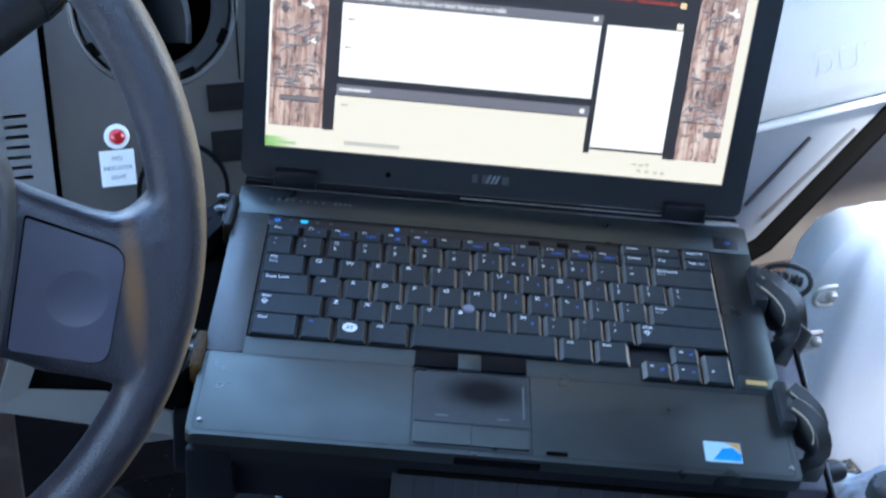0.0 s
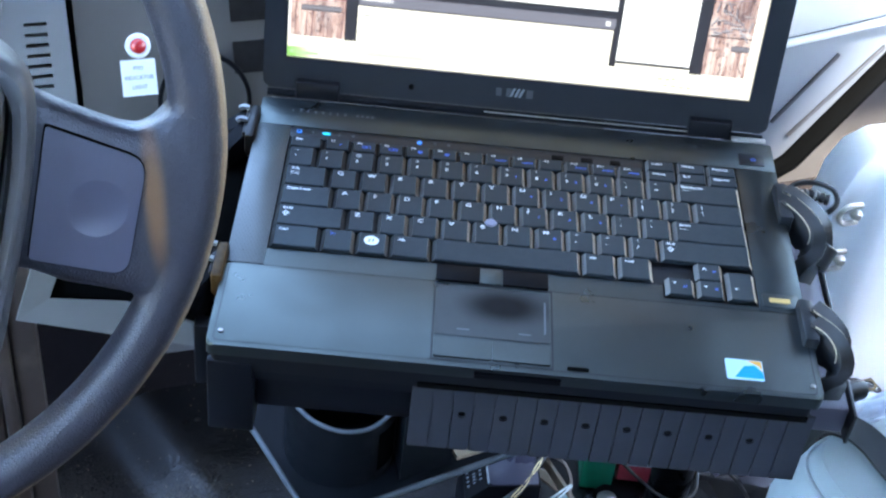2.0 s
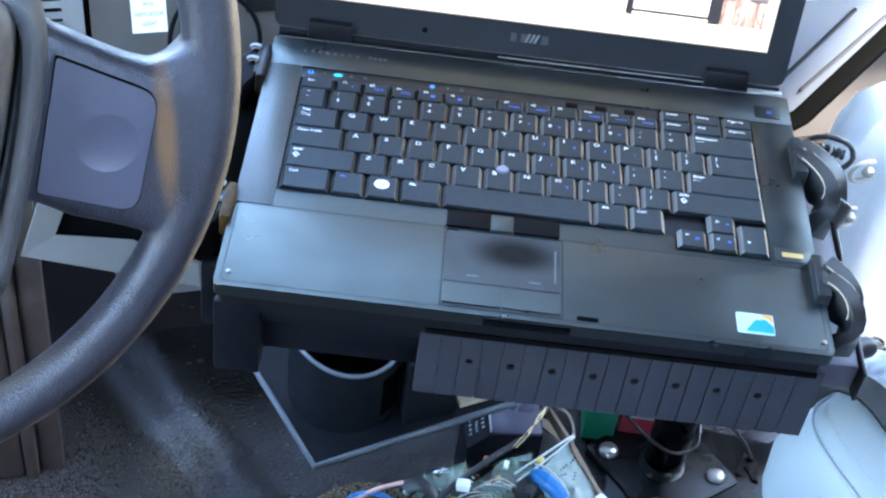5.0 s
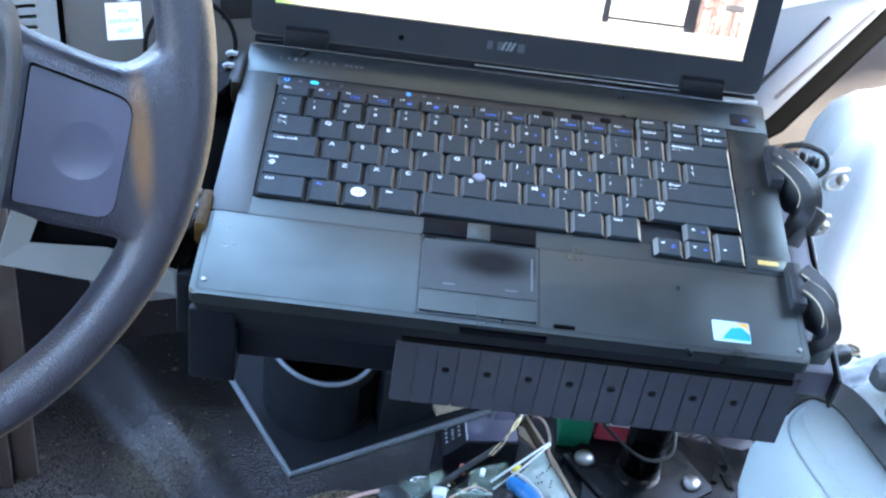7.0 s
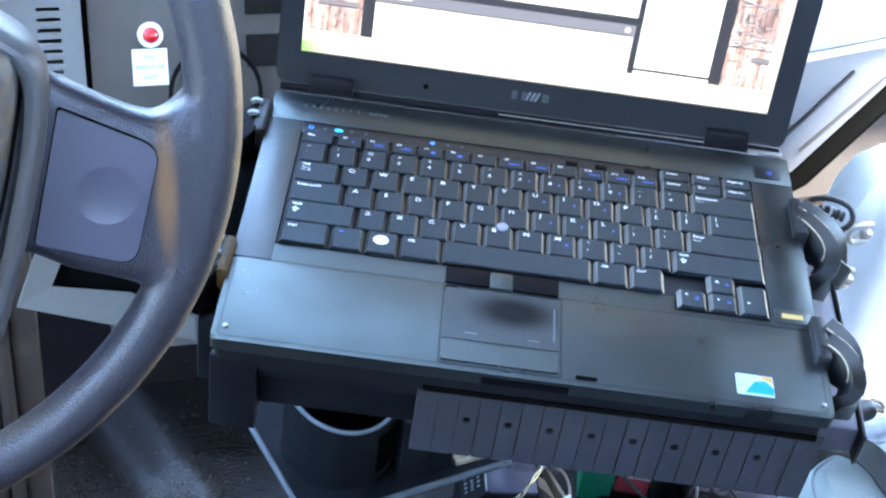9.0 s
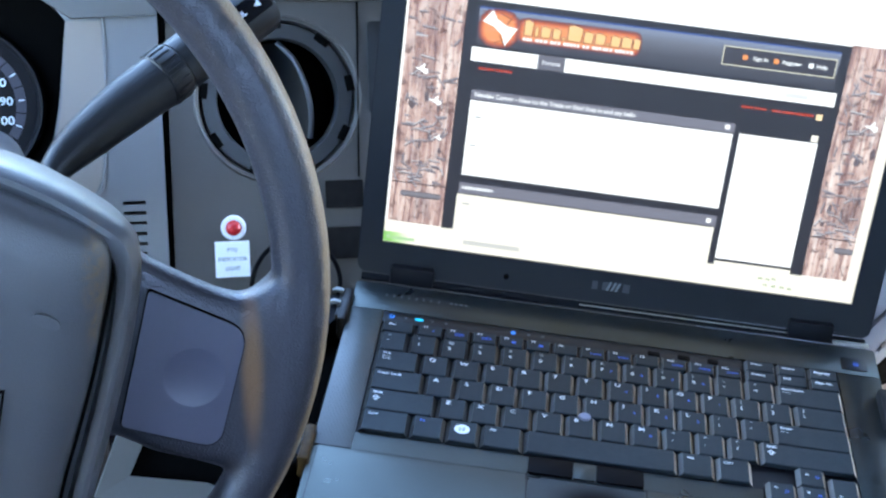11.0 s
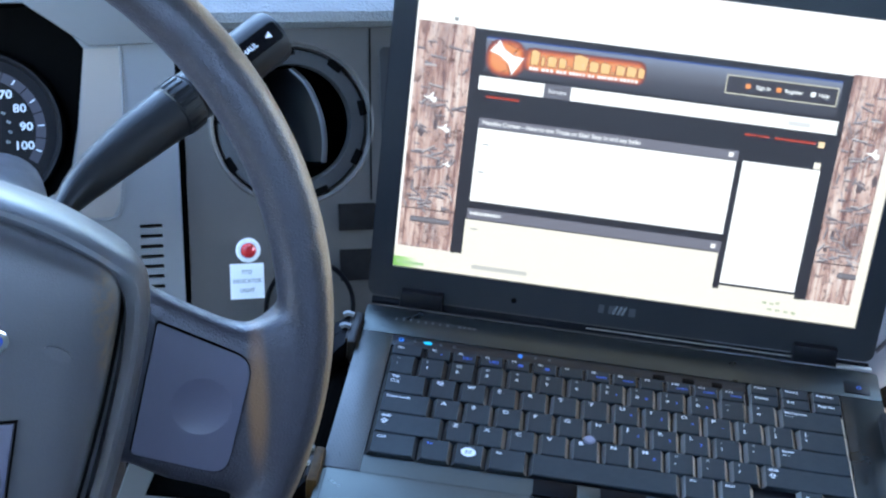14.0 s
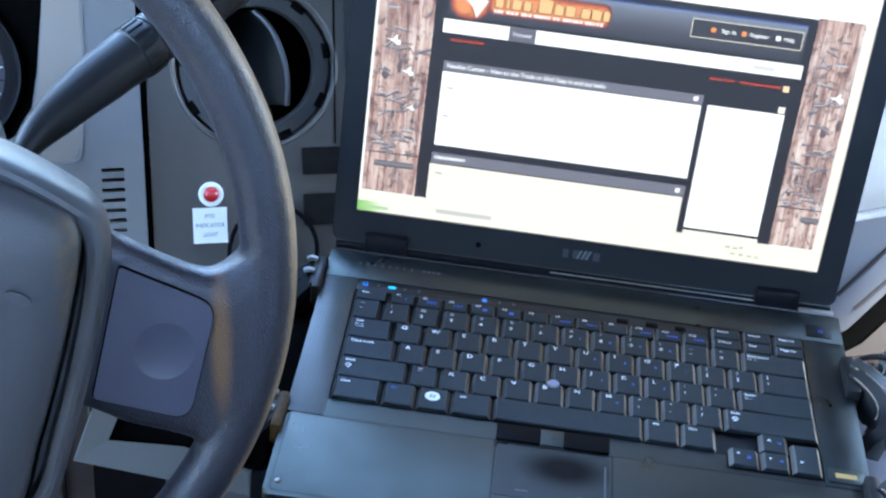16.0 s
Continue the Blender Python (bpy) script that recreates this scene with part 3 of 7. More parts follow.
def build_floor():
    bm = fresh()
    nu, nv = 170, 170
    g = [[bm.verts.new((u, v, floor_height(u, v))) for u in np.linspace(-0.86, 0.86, nu)] for v in np.linspace(-1.0, 0.86, nv)]
    for j in range(nv - 1):
        for i in range(nu - 1):
            f = bm.faces.new((g[j][i], g[j][i + 1], g[j + 1][i + 1], g[j + 1][i]))
            f.material_index = int(f.calc_center_median().y > 0.335)  # toe boards take the painted shade
    ob = part("floor", bm, M_MAT, None, mats=[M_TOE])
    ob.matrix_world = TRUCK
    tagged(ob, "black pebbled rubber cab floor with dusty patches", "floor", kind="structure")


def build_shell():
    def slab(name, pieces, label, mat=M_WALL):
        bm = fresh()
        for lo, hi in pieces:
            box(bm, lo, hi)
        ob = part(name, bm, mat, None)
        ob.matrix_world = TRUCK
        tagged(ob, label, "wall", kind="structure")
    # Right of u 0.27 an unseen wall is added to shade the deck.
    slab("wall_front", [((-0.92, 0.86, -0.05), (0.92, 0.90, 0.72)), ((-0.92, 0.86, 0.72), (-0.80, 0.90, 1.50)), ((0.27, 0.86, 0.72), (0.92, 0.90, 1.50))], "dark firewall, left windscreen pillar and an unseen wall blocking light on the right", M_FIREWALL)
    # Door openings are unseen and sized to steer the light; tan warms reflections.
    for name, a, b, who, sill, head, v0, v1 in (("wall_left", -0.92, -0.86, "driver", 0.57, 1.44, -0.62, 0.74), ("wall_right", 0.86, 0.92, "passenger", 0.36, 1.30, -0.08, 0.45)):
        slab(name, [((a, -1.0, -0.05), (b, 0.86, sill)), ((a, -1.0, sill), (b, v0, 1.50)), ((a, v1, sill), (b, 0.86, 1.50)), ((a, v0, head), (b, v1, 1.50))], {"driver": "tan driver door trim with its low window down", "passenger": "tan passenger door trim with its window down"}[who], M_DOOR)
    slab("wall_back", [((-0.92, -1.06, -0.05), (0.92, -1.0, 1.12)), ((-0.92, -1.06, 1.32), (0.92, -1.0, 1.50)), ((-0.92, -1.06, 1.12), (-0.50, -1.0, 1.32)), ((0.45, -1.06, 1.12), (0.92, -1.0, 1.32))], "dark cloth rear wall of the cab with its back window")
    # Second slab is an unseen light block added over the right windscreen.
    slab("ceiling", [((-0.92, -1.06, 1.50), (0.92, 0.42, 1.54)), ((0.29, 0.42, 1.50), (0.92, 0.90, 1.54))], "pale grey cloth headliner with an unseen light block on the right")
    bm = fresh()
    box(bm, (-60, -60, -0.95), (60, 60, -0.90))
    tagged(part("ground", bm, M_GROUND, None), "dry dusty ground outside the truck", "ground", kind="structure")


build_floor()
build_shell()

# ---- the laptop ----
DZ = 0.024  # deck height over the laptop's underside
laptop = thing("laptop", pose(0, 0, 0.576), "black business laptop, open and switched on, clamped to its mount", "laptop")
PITCH = 0.01905


def build_base():
    bm = fresh()
    prism(bm, rounded(-0.166, -0.149, 0.1715, 0.079, 0.004), 0.0, DZ - 0.0075, bevel=0.001)
    prism(bm, rounded(-0.167, -0.1525, 0.1728, 0.079, 0.004), DZ - 0.0078, DZ - 0.0018, bevel=0.0008)
    part("base", bm, M_BODY, laptop)
    # Black strip laid on the front face as the shade under its lip.
    bm = fresh()
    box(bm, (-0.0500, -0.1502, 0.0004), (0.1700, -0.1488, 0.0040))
    part("front_shade_strip", bm, M_HOLE, laptop, "black strip painting the shade under the front edge")
    bm = fresh()
    prism(bm, rounded(-0.1675, -0.1540, 0.174, -0.087, 0.004), DZ - 0.0082, DZ, bevel=0.0017, seg=3)
    part("palm_rest", bm, M_DECK, laptop, "matt black palm rest with a dusty sheen")
    bm = fresh()
    plate(bm, rounded(-0.1642, -0.1508, 0.1707, -0.0872, 0.003), [rounded(-0.1636, -0.1502, 0.1701, -0.0868, 0.003)], DZ + 0.00002, DZ + 0.00010)
    part("rim_groove", bm, M_SEAMLINE, laptop)
    bm = fresh()
    prism(bm, rounded(-0.1670, -0.0862, -0.1450, 0.0485, 0.001), DZ - 0.0016, DZ, bevel=0.0004)
    part("speaker_panel", bm, M_GRILLE, laptop, "grey-black speaker panel with fine holes")
    bm = fresh()
    prism(bm, rounded(0.1460, -0.0862, 0.1730, 0.0485, 0.001), DZ - 0.0016, DZ, bevel=0.0004)
    part("side_panel", bm, M_DECK, laptop)
    bm = fresh()
    prism(bm, rounded(-0.1670, 0.0475, 0.1730, 0.0760, 0.001), DZ - 0.0016, DZ + 0.0001, bevel=0.0004)
    part("hinge_strip", bm, M_DECK, laptop)
    # perforated loudspeaker holes
    bm = fresh()
    for j in range(54):
        for i in range(8):
            x, y = -0.1635 + i * 0.0022 + (j % 2) * 0.0011, -0.083 + j * 0.0024
            prism(bm, circle(x, y, 0.00055, 5), DZ + 0.00002, DZ + 0.00008)
    ob = part("speaker_grille", bm, M_DECK, laptop)
    ob["kind"] = "stuff"
    bm = fresh()
    prism(bm, [(-0.1448, -0.0866), (0.1458, -0.0866), (0.1458, -0.0725), (0.090, -0.0725), (0.090, -0.0725), (-0.1448, -0.0725)][:3] + [(0.1458, -0.083), (0.0895, -0.083), (0.0895, -0.0722), (-0.1448, -0.0722)], DZ - 0.0016, DZ - 0.0002)
    part("keyboard_bezel", bm, M_DECK, laptop)
    # palm rest screws and rubber studs
    for x, y in ((-0.1605, -0.1435), (0.1685, -0.1445)):
        bm = fresh()
        lathe(bm, [(0.0016, 0), (0.0016, 0.0006), (0.001, 0.0009), (0, 0.0009)], 14, pose(x, y, DZ))
        part("stud", bm, M_STEEL, laptop)
    # lid catch
    bm = fresh()
    prism(bm, rounded(-0.020, -0.0560 - 0.1, 0.028, -0.1532, 0.001), DZ - 0.006, DZ - 0.0025)
    part("lid_release", bm, M_GLOSS, laptop)
    bm = fresh()
    prism(bm, rounded(0.031, -0.1495, 0.043, -0.1465, 0.001), DZ + 0.0001, DZ + 0.0004)
    part("latch_slot", bm, M_HOLE, laptop)
    bm = fresh()
    prism(bm, rounded(0.1495, 0.0520, 0.1660, 0.0640, 0.001), DZ + 0.0001, DZ + 0.0006, bevel=0.0003)
    pb = part("power_button", bm, M_STRIP, laptop, "black power button with a faint blue mark")
    bm = fresh()
    plate(bm, circle(0.1590, 0.0580, 0.0016, 14), [circle(0.1590, 0.0580, 0.0010, 14)], DZ + 0.0006, DZ + 0.0007)
    part("power_mark", bm, M_BLUEPRINT, pb)


def build_pointing():
    bm = fresh()
    plate(bm, rounded(-0.0450, -0.1500, 0.0235, -0.0872, 0.001), [rounded(-0.0440, -0.1490, 0.0225, -0.0882, 0.001)], DZ + 0.00005, DZ + 0.0003)
    part("touchpad_seam", bm, M_SEAMLINE, laptop)
    bm = fresh()
    prism(bm, rounded(-0.0435, -0.1305, 0.0215, -0.0900, 0.001), DZ + 0.00005, DZ + 0.0004)
    part("touchpad", bm, M_PAD, laptop, "smooth black touchpad, worn dark in the middle")
    for q in ((-0.031, -0.1256, -0.024, -0.1246), (0.004, -0.1256, 0.011, -0.1246), (0.0185, -0.1235, 0.0195, -0.0975)):
        bm = fresh()
        prism(bm, rounded(*q, 0.0003), DZ + 0.00042, DZ + 0.0005)
        part("scroll_mark", bm, M_SCROLL, laptop)
    for x0, x1 in ((-0.0432, -0.0113), (-0.0105, 0.0215)):
        bm = fresh()
        prism(bm, rounded(x0, -0.1475, x1, -0.1335, 0.001), DZ + 0.00005, DZ + 0.0009, bevel=0.0004)
        part("touchpad_button", bm, M_DECK, laptop, sharp=0.1)
    for x0, x1 in ((-0.0445, -0.0190), (-0.0055, 0.0212)):
        bm = fresh()
        prism(bm, rounded(x0, -0.0868, x1, -0.0738, 0.001), DZ + 0.0001, DZ + 0.0016, bevel=0.0005)
        part("stick_button", bm, M_GLOSS, laptop, "glossy black pointing stick button")
    bm = fresh()
    prism(bm, rounded(-0.0186, -0.0868, -0.0059, -0.0738, 0.001), DZ + 0.0001, DZ + 0.0013, bevel=0.0005)
    part("stick_button", bm, M_DECK, laptop)
    bm = fresh()
    lathe(bm, [(0.0036, 0), (0.0038, 0.0022), (0.0030, 0.0033), (0, 0.0036)], 18, pose(-0.0135, -0.0335, DZ))
    part("pointing_stick", bm, surface("bluish_rubber", (0.20, 0.20, 0.27), 0.8), laptop, "worn bluish-grey pointing stick")


KEY_MESH = {}


def key_mesh(w, h):
    """A key with wide sloping flanks, hardly any slope fore and aft, and a hollowed top."""
    k = (round(w, 5), round(h, 5))
    if k not in KEY_MESH:
        bm = fresh()
        flank = 0.0026 if h > 0.012 else 0.0016
        top = 0.0026
        n = 6
        rows = []
        for y, z in ((0.00025, -0.0006), (0.00030, top - 0.0004), (0.0007, top), (h * 0.5, top + 0.00005), (h - 0.0011, top), (h - 0.0004, top - 0.0006), (h - 0.0003, -0.0006)):
            low = z < 0
            row = []
            for i in range(n + 1):
                q = i / n
                x = flank + (w - 2 * flank) * q
                if low:
                    x = 0.0003 + (w - 0.0006) * q
                dip = 0.00032 * (1 - (2 * q - 1) ** 2)
                row.append(bm.verts.new((x, y, z - (0 if low else dip))))
            rows.append(row)
        for a, b in zip(rows, rows[1:]):
            for i in range(n):
                bm.faces.new((a[i], a[i + 1], b[i + 1], b[i])).material_index = 0
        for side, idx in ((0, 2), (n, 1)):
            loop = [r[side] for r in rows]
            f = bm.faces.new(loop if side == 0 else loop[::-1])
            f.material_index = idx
        bmesh.ops.recalc_face_normals(bm, faces=bm.faces)
        for f in bm.faces:
            f.smooth = f.material_index == 0
        for e in bm.edges:
            if len(e.link_faces) == 2 and e.calc_face_angle(0) > 0.5:
                e.smooth = False
        me = bpy.data.meshes.new("key")
        bm.to_mesh(me)
        bm.free()
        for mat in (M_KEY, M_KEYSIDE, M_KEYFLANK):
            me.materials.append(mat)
        KEY_MESH[k] = me
    return KEY_MESH[k]


LEGEND_MESH = {}


def legend(text, size, mat, stretch=1.15):
    k = (text, size, mat.name)
    if k not in LEGEND_MESH:
        me = letters(text, size, "LEFT")
        me.transform(Matrix.Diagonal((stretch, 1, 1, 1)))
        me.materials.clear()
        me.materials.append(mat)
        LEGEND_MESH[k] = me
    return LEGEND_MESH[k]


TOP = 0.00262


def key(x, y, w, h, marks=()):
    """One key with its printed marks: (text, size, dx from the left, dy from the top, material)."""
    ob = shared("key", key_mesh(w, h), laptop, (x, y, DZ))
    for text, size, dx, dy, mat in marks:
        lg = new("legend", legend(text, size, mat))
        lg.parent = ob
        lg.location = (dx, h - dy, TOP)
    return ob


def mark(ob, name, pts, at, mat, label=""):
    """A small flat printed sign on a key."""
    bm = fresh()
    prism(bm, pts, 0, 0.00006)
    pr = part(name, bm, mat, ob, label)
    pr.location = at
    return pr


def shift_arrow(ob, x, y):
    """Hollow upward arrow as on the shift keys."""
    bm = fresh()
    outer = [(-0.0009, -0.0022), (0.0009, -0.0022), (0.0009, -0.0002), (0.0024, -0.0002), (0, 0.0024), (-0.0024, -0.0002), (-0.0009, -0.0002)]
    inner = [(-0.0003, -0.0016), (0.0003, -0.0016), (0.0003, 0.0004), (0.0011, 0.0004), (0, 0.0016), (-0.0011, 0.0004), (-0.0003, 0.0004)]
    plate(bm, outer, [inner], 0, 0.00006)
    part("legend", bm, M_LEGEND, ob).location = (x, y, TOP)


def build_keyboard():
    x0 = -0.1441
    rows = {1: 0.005, 2: -0.01405, 3: -0.0331, 4: -0.05215}  # lower edges, number row first
    W, B, D = M_LEGEND, M_BLUEPRINT, M_DIMPRINT
    big = lambda c: (c, 0.0043, 0.0052, 0.0050, W)
    # number row
    x = x0
    for lo, up in (("`", "~"), ("1", "!"), ("2", "@"), ("3", "#"), ("4", "$"), ("5", "%"), ("6", "^"), ("7", "&"), ("8", "*"), ("9", "("), ("0", ")"), ("-", "_"), ("=", "+")):
        marks = [(up, 0.0033, 0.0055, 0.0044, D), (lo, 0.0037, 0.0055, 0.0104, W)]
        if lo in "7890":
            marks.append((lo, 0.0030, 0.0115, 0.0110, B))
        key(x, rows[1], PITCH, PITCH, marks)
        x += PITCH
    key(x, rows[1], 0.1455 - x, PITCH, [("Backspace", 0.0029, 0.0040, 0.0046, W), ("<-----", 0.0022, 0.0040, 0.0078, W)])
    # Q row
    key(x0, rows[2], 1.5 * PITCH, PITCH, [("Tab", 0.0029, 0.0050, 0.0038, W), ("|<----", 0.0022, 0.0050, 0.0072, W), ("---->|", 0.0022, 0.0050, 0.0092, W)])
    x = x0 + 1.5 * PITCH
    for c in "QWERTYUIOP":
        marks = [big(c)]
        if c in "UIOP":
            marks.append(({"U": "4", "I": "5", "O": "6", "P": "-"}[c], 0.0030, 0.0115, 0.0100, B))
        key(x, rows[2], PITCH, PITCH, marks)
        x += PITCH
    for lo, up in (("[", "{"), ("]", "}")):
        key(x, rows[2], PITCH, PITCH, [(up, 0.0034, 0.0055, 0.0044, D), (lo, 0.0036, 0.0055, 0.0100, W)])
        x += PITCH
    key(x, rows[2], 0.1455 - x, PITCH, [("|", 0.0036, 0.0055, 0.0046, W), ("\\", 0.0036, 0.0055, 0.0104, W)])
    # A row
    key(x0, rows[3], 1.75 * PITCH, PITCH, [("Caps Lock", 0.0030, 0.0045, 0.0044, W)])
    x = x0 + 1.75 * PITCH
    for c in "ASDFGHJKL":
        marks = [big(c)]
        if c in "JKL":
            marks.append(({"J": "1", "K": "2", "L": "3"}[c], 0.0030, 0.0115, 0.0100, B))
        key(x, rows[3], PITCH, PITCH, marks)
        x += PITCH
    for lo, up in ((";", ":"), ("'", "\"")):
        key(x, rows[3], PITCH, PITCH, [(up, 0.0034, 0.0055, 0.0044, D), (lo, 0.0036, 0.0055, 0.0100, W)])
        x += PITCH
    key(x, rows[3], 0.1458 - x, PITCH, [("Enter", 0.0029, 0.0045, 0.0046, W), ("<----", 0.0022, 0.0045, 0.0080, W)])
    # Z row
    shift_arrow(key(x0, rows[4], 2.25 * PITCH, PITCH, [("Shift", 0.0029, 0.0045, 0.0042, W)]), 0.0068, PITCH - 0.0092)
    x = x0 + 2.25 * PITCH
    for c in "ZXCVBNM":
        marks = [big(c)]
        if c == "M":
            marks.append(("0", 0.0030, 0.0115, 0.0100, B))
        key(x, rows[4], PITCH, PITCH, marks)
        x += PITCH
    for lo, up in ((",", "<"), (".", ">"), ("/", "?")):
        key(x, rows[4], PITCH, PITCH, [(up, 0.0034, 0.0055, 0.0044, D), (lo, 0.0036, 0.0055, 0.0100, W)])
        x += PITCH
    shift_arrow(key(x, rows[4], 0.1460 - x, PITCH, [("Shift", 0.0029, 0.0045, 0.0042, W)]), 0.0068, PITCH - 0.0092)
    # bottom row
    y, h = -0.0712, PITCH
    key(x0, y, 0.0298, h, [("Ctrl", 0.0029, 0.0045, 0.0048, W)])
    key(-0.1143, y, 0.0205, h, [("Fn", 0.0029, 0.0050, 0.0048, B)])
    wk = key(-0.0938, y, 0.0203, h)
    bm = fresh()
    prism(bm, [(0.0045 * math.cos(a * 0.314), 0.0040 * math.sin(a * 0.314)) for a in range(20)], 0, 0.0001)
    dot = part("emblem", bm, M_LEGEND, wk, "round white emblem")
    dot.location = (0.0095, h - 0.0080, TOP)
    for px, py in ((-0.0010, 0.0007), (0.0012, 0.0009), (-0.0012, -0.0010), (0.0010, -0.0008)):
        mark(wk, "emblem_mark", [(px - 0.0008, py - 0.0006), (px + 0.0008, py - 0.0004), (px + 0.0008, py + 0.0006), (px - 0.0008, py + 0.0005)], (0.0095, h - 0.0080, TOP + 0.0001), M_INK)
    key(-0.0735, y, 0.0252, h, [("Alt", 0.0029, 0.0050, 0.0048, W)])
    key(-0.0483, y, 0.0895, h)
    key(0.0412, y, 0.0215, h, [("Alt", 0.0029, 0.0050, 0.0048, W)])
    key(0.0627, y, 0.0215, h, [("Ctrl", 0.0029, 0.0045, 0.0048, W)])
    # arrows, set lower than the rest
    key(0.0905, -0.0815, 0.0183, 0.0145, [("<", 0.0034, 0.0045, 0.0050, W), ("//", 0.0040, 0.0105, 0.0075, B)])
    key(0.1090, -0.0665, 0.0178, 0.0148, [("^", 0.0044, 0.0050, 0.0065, W), ("o", 0.0036, 0.0110, 0.0070, B)])
    key(0.1090, -0.0815, 0.0178, 0.0145, [("v", 0.0034, 0.0050, 0.0055, W), ("o", 0.0036, 0.0110, 0.0070, B)])
    key(0.1270, -0.0815, 0.0185, 0.0240, [(">", 0.0034, 0.0050, 0.0150, W)])
    # function row, half height
    y, h = 0.0242, 0.0112
    key(x0, y, 0.0215, h, [("Esc", 0.0030, 0.0045, 0.0044, W)])
    x = -0.1215
    for i in range(12):
        w = 0.01715
        fk = key(x, y, w, h, [("F%d" % (i + 1), 0.0027, 0.0040, 0.0032, W)])
        if i == 0:
            mark(fk, "legend", [(0, 0), (0.0010, 0.0014), (0.0016, 0.0012), (0.0012, 0.0002)], (0.0095, 0.0042, TOP), B)
        elif i in (1, 2, 6, 7, 9, 10, 11):
            bm = fresh()
            wide = 0.0058 if i in (1, 2) else 0.0070
            tall = 0.0022 if i in (1, 2) else 0.0013
            plate(bm, rounded(0, 0, wide, tall, 0.0005, 2), [rounded(0.0005, 0.0004, wide * 0.45, tall - 0.0004, 0.0002, 2), rounded(wide * 0.55, 0.0004, wide - 0.0005, tall - 0.0004, 0.0002, 2)], 0, 0.00006)
            part("legend", bm, B, fk).location = (0.0070, 0.0036, TOP)
        elif i in (3, 4):
            mark(fk, "legend", rounded(0, 0, 0.0030, 0.0024, 0.0006, 2), (0.0085, 0.0036, TOP), B)
        x += w
    for j, names in ((0, ("Delete", "End", "Page Dn")), (1, ("Insert", "Home", "Page Up"))):
        for i, n in enumerate(names):
            key(0.0860 + i * 0.0199, 0.0242 + j * 0.0104, 0.0198, 0.0104, [(n, 0.0027, 0.0038, 0.0042, W)])


def build_marks():
    """Status lights, stickers and the printed model line."""
    def dot(name, x, y, rx, ry, mat, label=""):
        bm = fresh()
        prism(bm, [(x + rx * math.cos(a * 0.2856), y + ry * math.sin(a * 0.2856)) for a in range(22)], DZ - 0.0006, DZ + (0.0005 if name == "light_mark" else 0.0001))
        part(name, bm, mat, laptop, label)
    bm = fresh()
    prism(bm, [(-0.1448, 0.0362), (0.0850, 0.0362), (0.0850, 0.0472), (-0.1448, 0.0472)], DZ - 0.0016, DZ - 0.0003, bevel=0.0003)
    part("light_strip", bm, M_STRIP, laptop, "matt black strip that holds the status lights")
    for x0, x1 in ((0.0250, 0.0330), (0.0440, 0.0520), (0.0630, 0.0700)):
        bm = fresh()
        prism(bm, rounded(x0, 0.0385, x1, 0.0430, 0.001, 3), DZ - 0.0003, DZ + 0.0002, bevel=0.0002)
        part("volume_button", bm, M_GLOSS, laptop)
    blue, cyan = glow("blue_led", (0.03, 0.22, 1.0), 1.0), glow("cyan_led", (0.02, 0.50, 1.0), 1.5)
    dot("status_light", -0.1390, 0.0425, 0.0018, 0.0017, blue, "lit blue status light")
    dot("light_mark", -0.1390, 0.0425, 0.0007, 0.0008, M_HOLE)
    dot("status_light", -0.1215, 0.0425, 0.0027, 0.0012, cyan, "lit pale blue status light")
    dot("status_light", -0.0610, 0.0425, 0.0016, 0.0017, blue, "lit blue status light")
    for x in (-0.1302, -0.1130, -0.1040, -0.0510, -0.0420):
        dot("status_light", x, 0.0425, 0.0009, 0.0011, M_SCROLL)
    bm = fresh()
    bars(bm, -0.146, 0.0618, -0.107, 0.0646, DZ + 0.0009, 8, 3, 0.68)
    bars(bm, -0.104, 0.0622, -0.091, 0.0644, DZ + 0.0009, 4, 4, 0.2)
    part("model_print", bm, surface("faint_print", (0.11, 0.12, 0.125), 0.5), laptop)
    # feature sticker, pale blue and white with an amber corner
    bm = fresh()
    prism(bm, rounded(0.1205, -0.1440, 0.1415, -0.1285, 0.001), DZ + 0.00005, DZ + 0.0003)
    stk = part("sticker", bm, surface("sticker_pale", (0.36, 0.52, 0.58), 0.5, var=0.1, spec=0.2), laptop, "pale blue and white sticker with an amber corner")
    bm = fresh()
    prism(bm, [(0.1250, -0.1425), (0.1412, -0.1425), (0.1412, -0.1375), (0.137, -0.1325), (0.131, -0.1335)], DZ + 0.00035, DZ + 0.0004)
    part("sticker_panel", bm, surface("sticker_blue", (0.01, 0.24, 0.52), 0.5, spec=0.2), stk)
    bm = fresh()
    prism(bm, [(0.1395, -0.1330), (0.1410, -0.1370), (0.1410, -0.1290), (0.1325, -0.1290)], DZ + 0.00035, DZ + 0.0004)
    part("sticker_corner", bm, surface("sticker_amber", (0.55, 0.27, 0.05), 0.5, spec=0.2), stk)
    bm = fresh()
    prism(bm, rounded(0.1485, -0.0830, 0.1700, -0.0715, 0.0006), DZ + 0.00005, DZ + 0.0005, bevel=0.0002)
    tray = part("badge_panel", bm, M_DECK, laptop)
    bm = fresh()
    prism(bm, rounded(0.1525, -0.0790, 0.1650, -0.0752, 0.0005), DZ + 0.00055, DZ + 0.0007)
    part("badge", bm, surface("pale_gold_foil", (0.50, 0.34, 0.12), 0.45, spec=0.2), tray, "pale gold badge strip")


# ---- the lid and what its display shows ----
LEAN = 11.0
LID = pose(0, 0.085, DZ, 90 - LEAN, 0, 0)  # lid frame: x across, y up the lid, z out of the glass


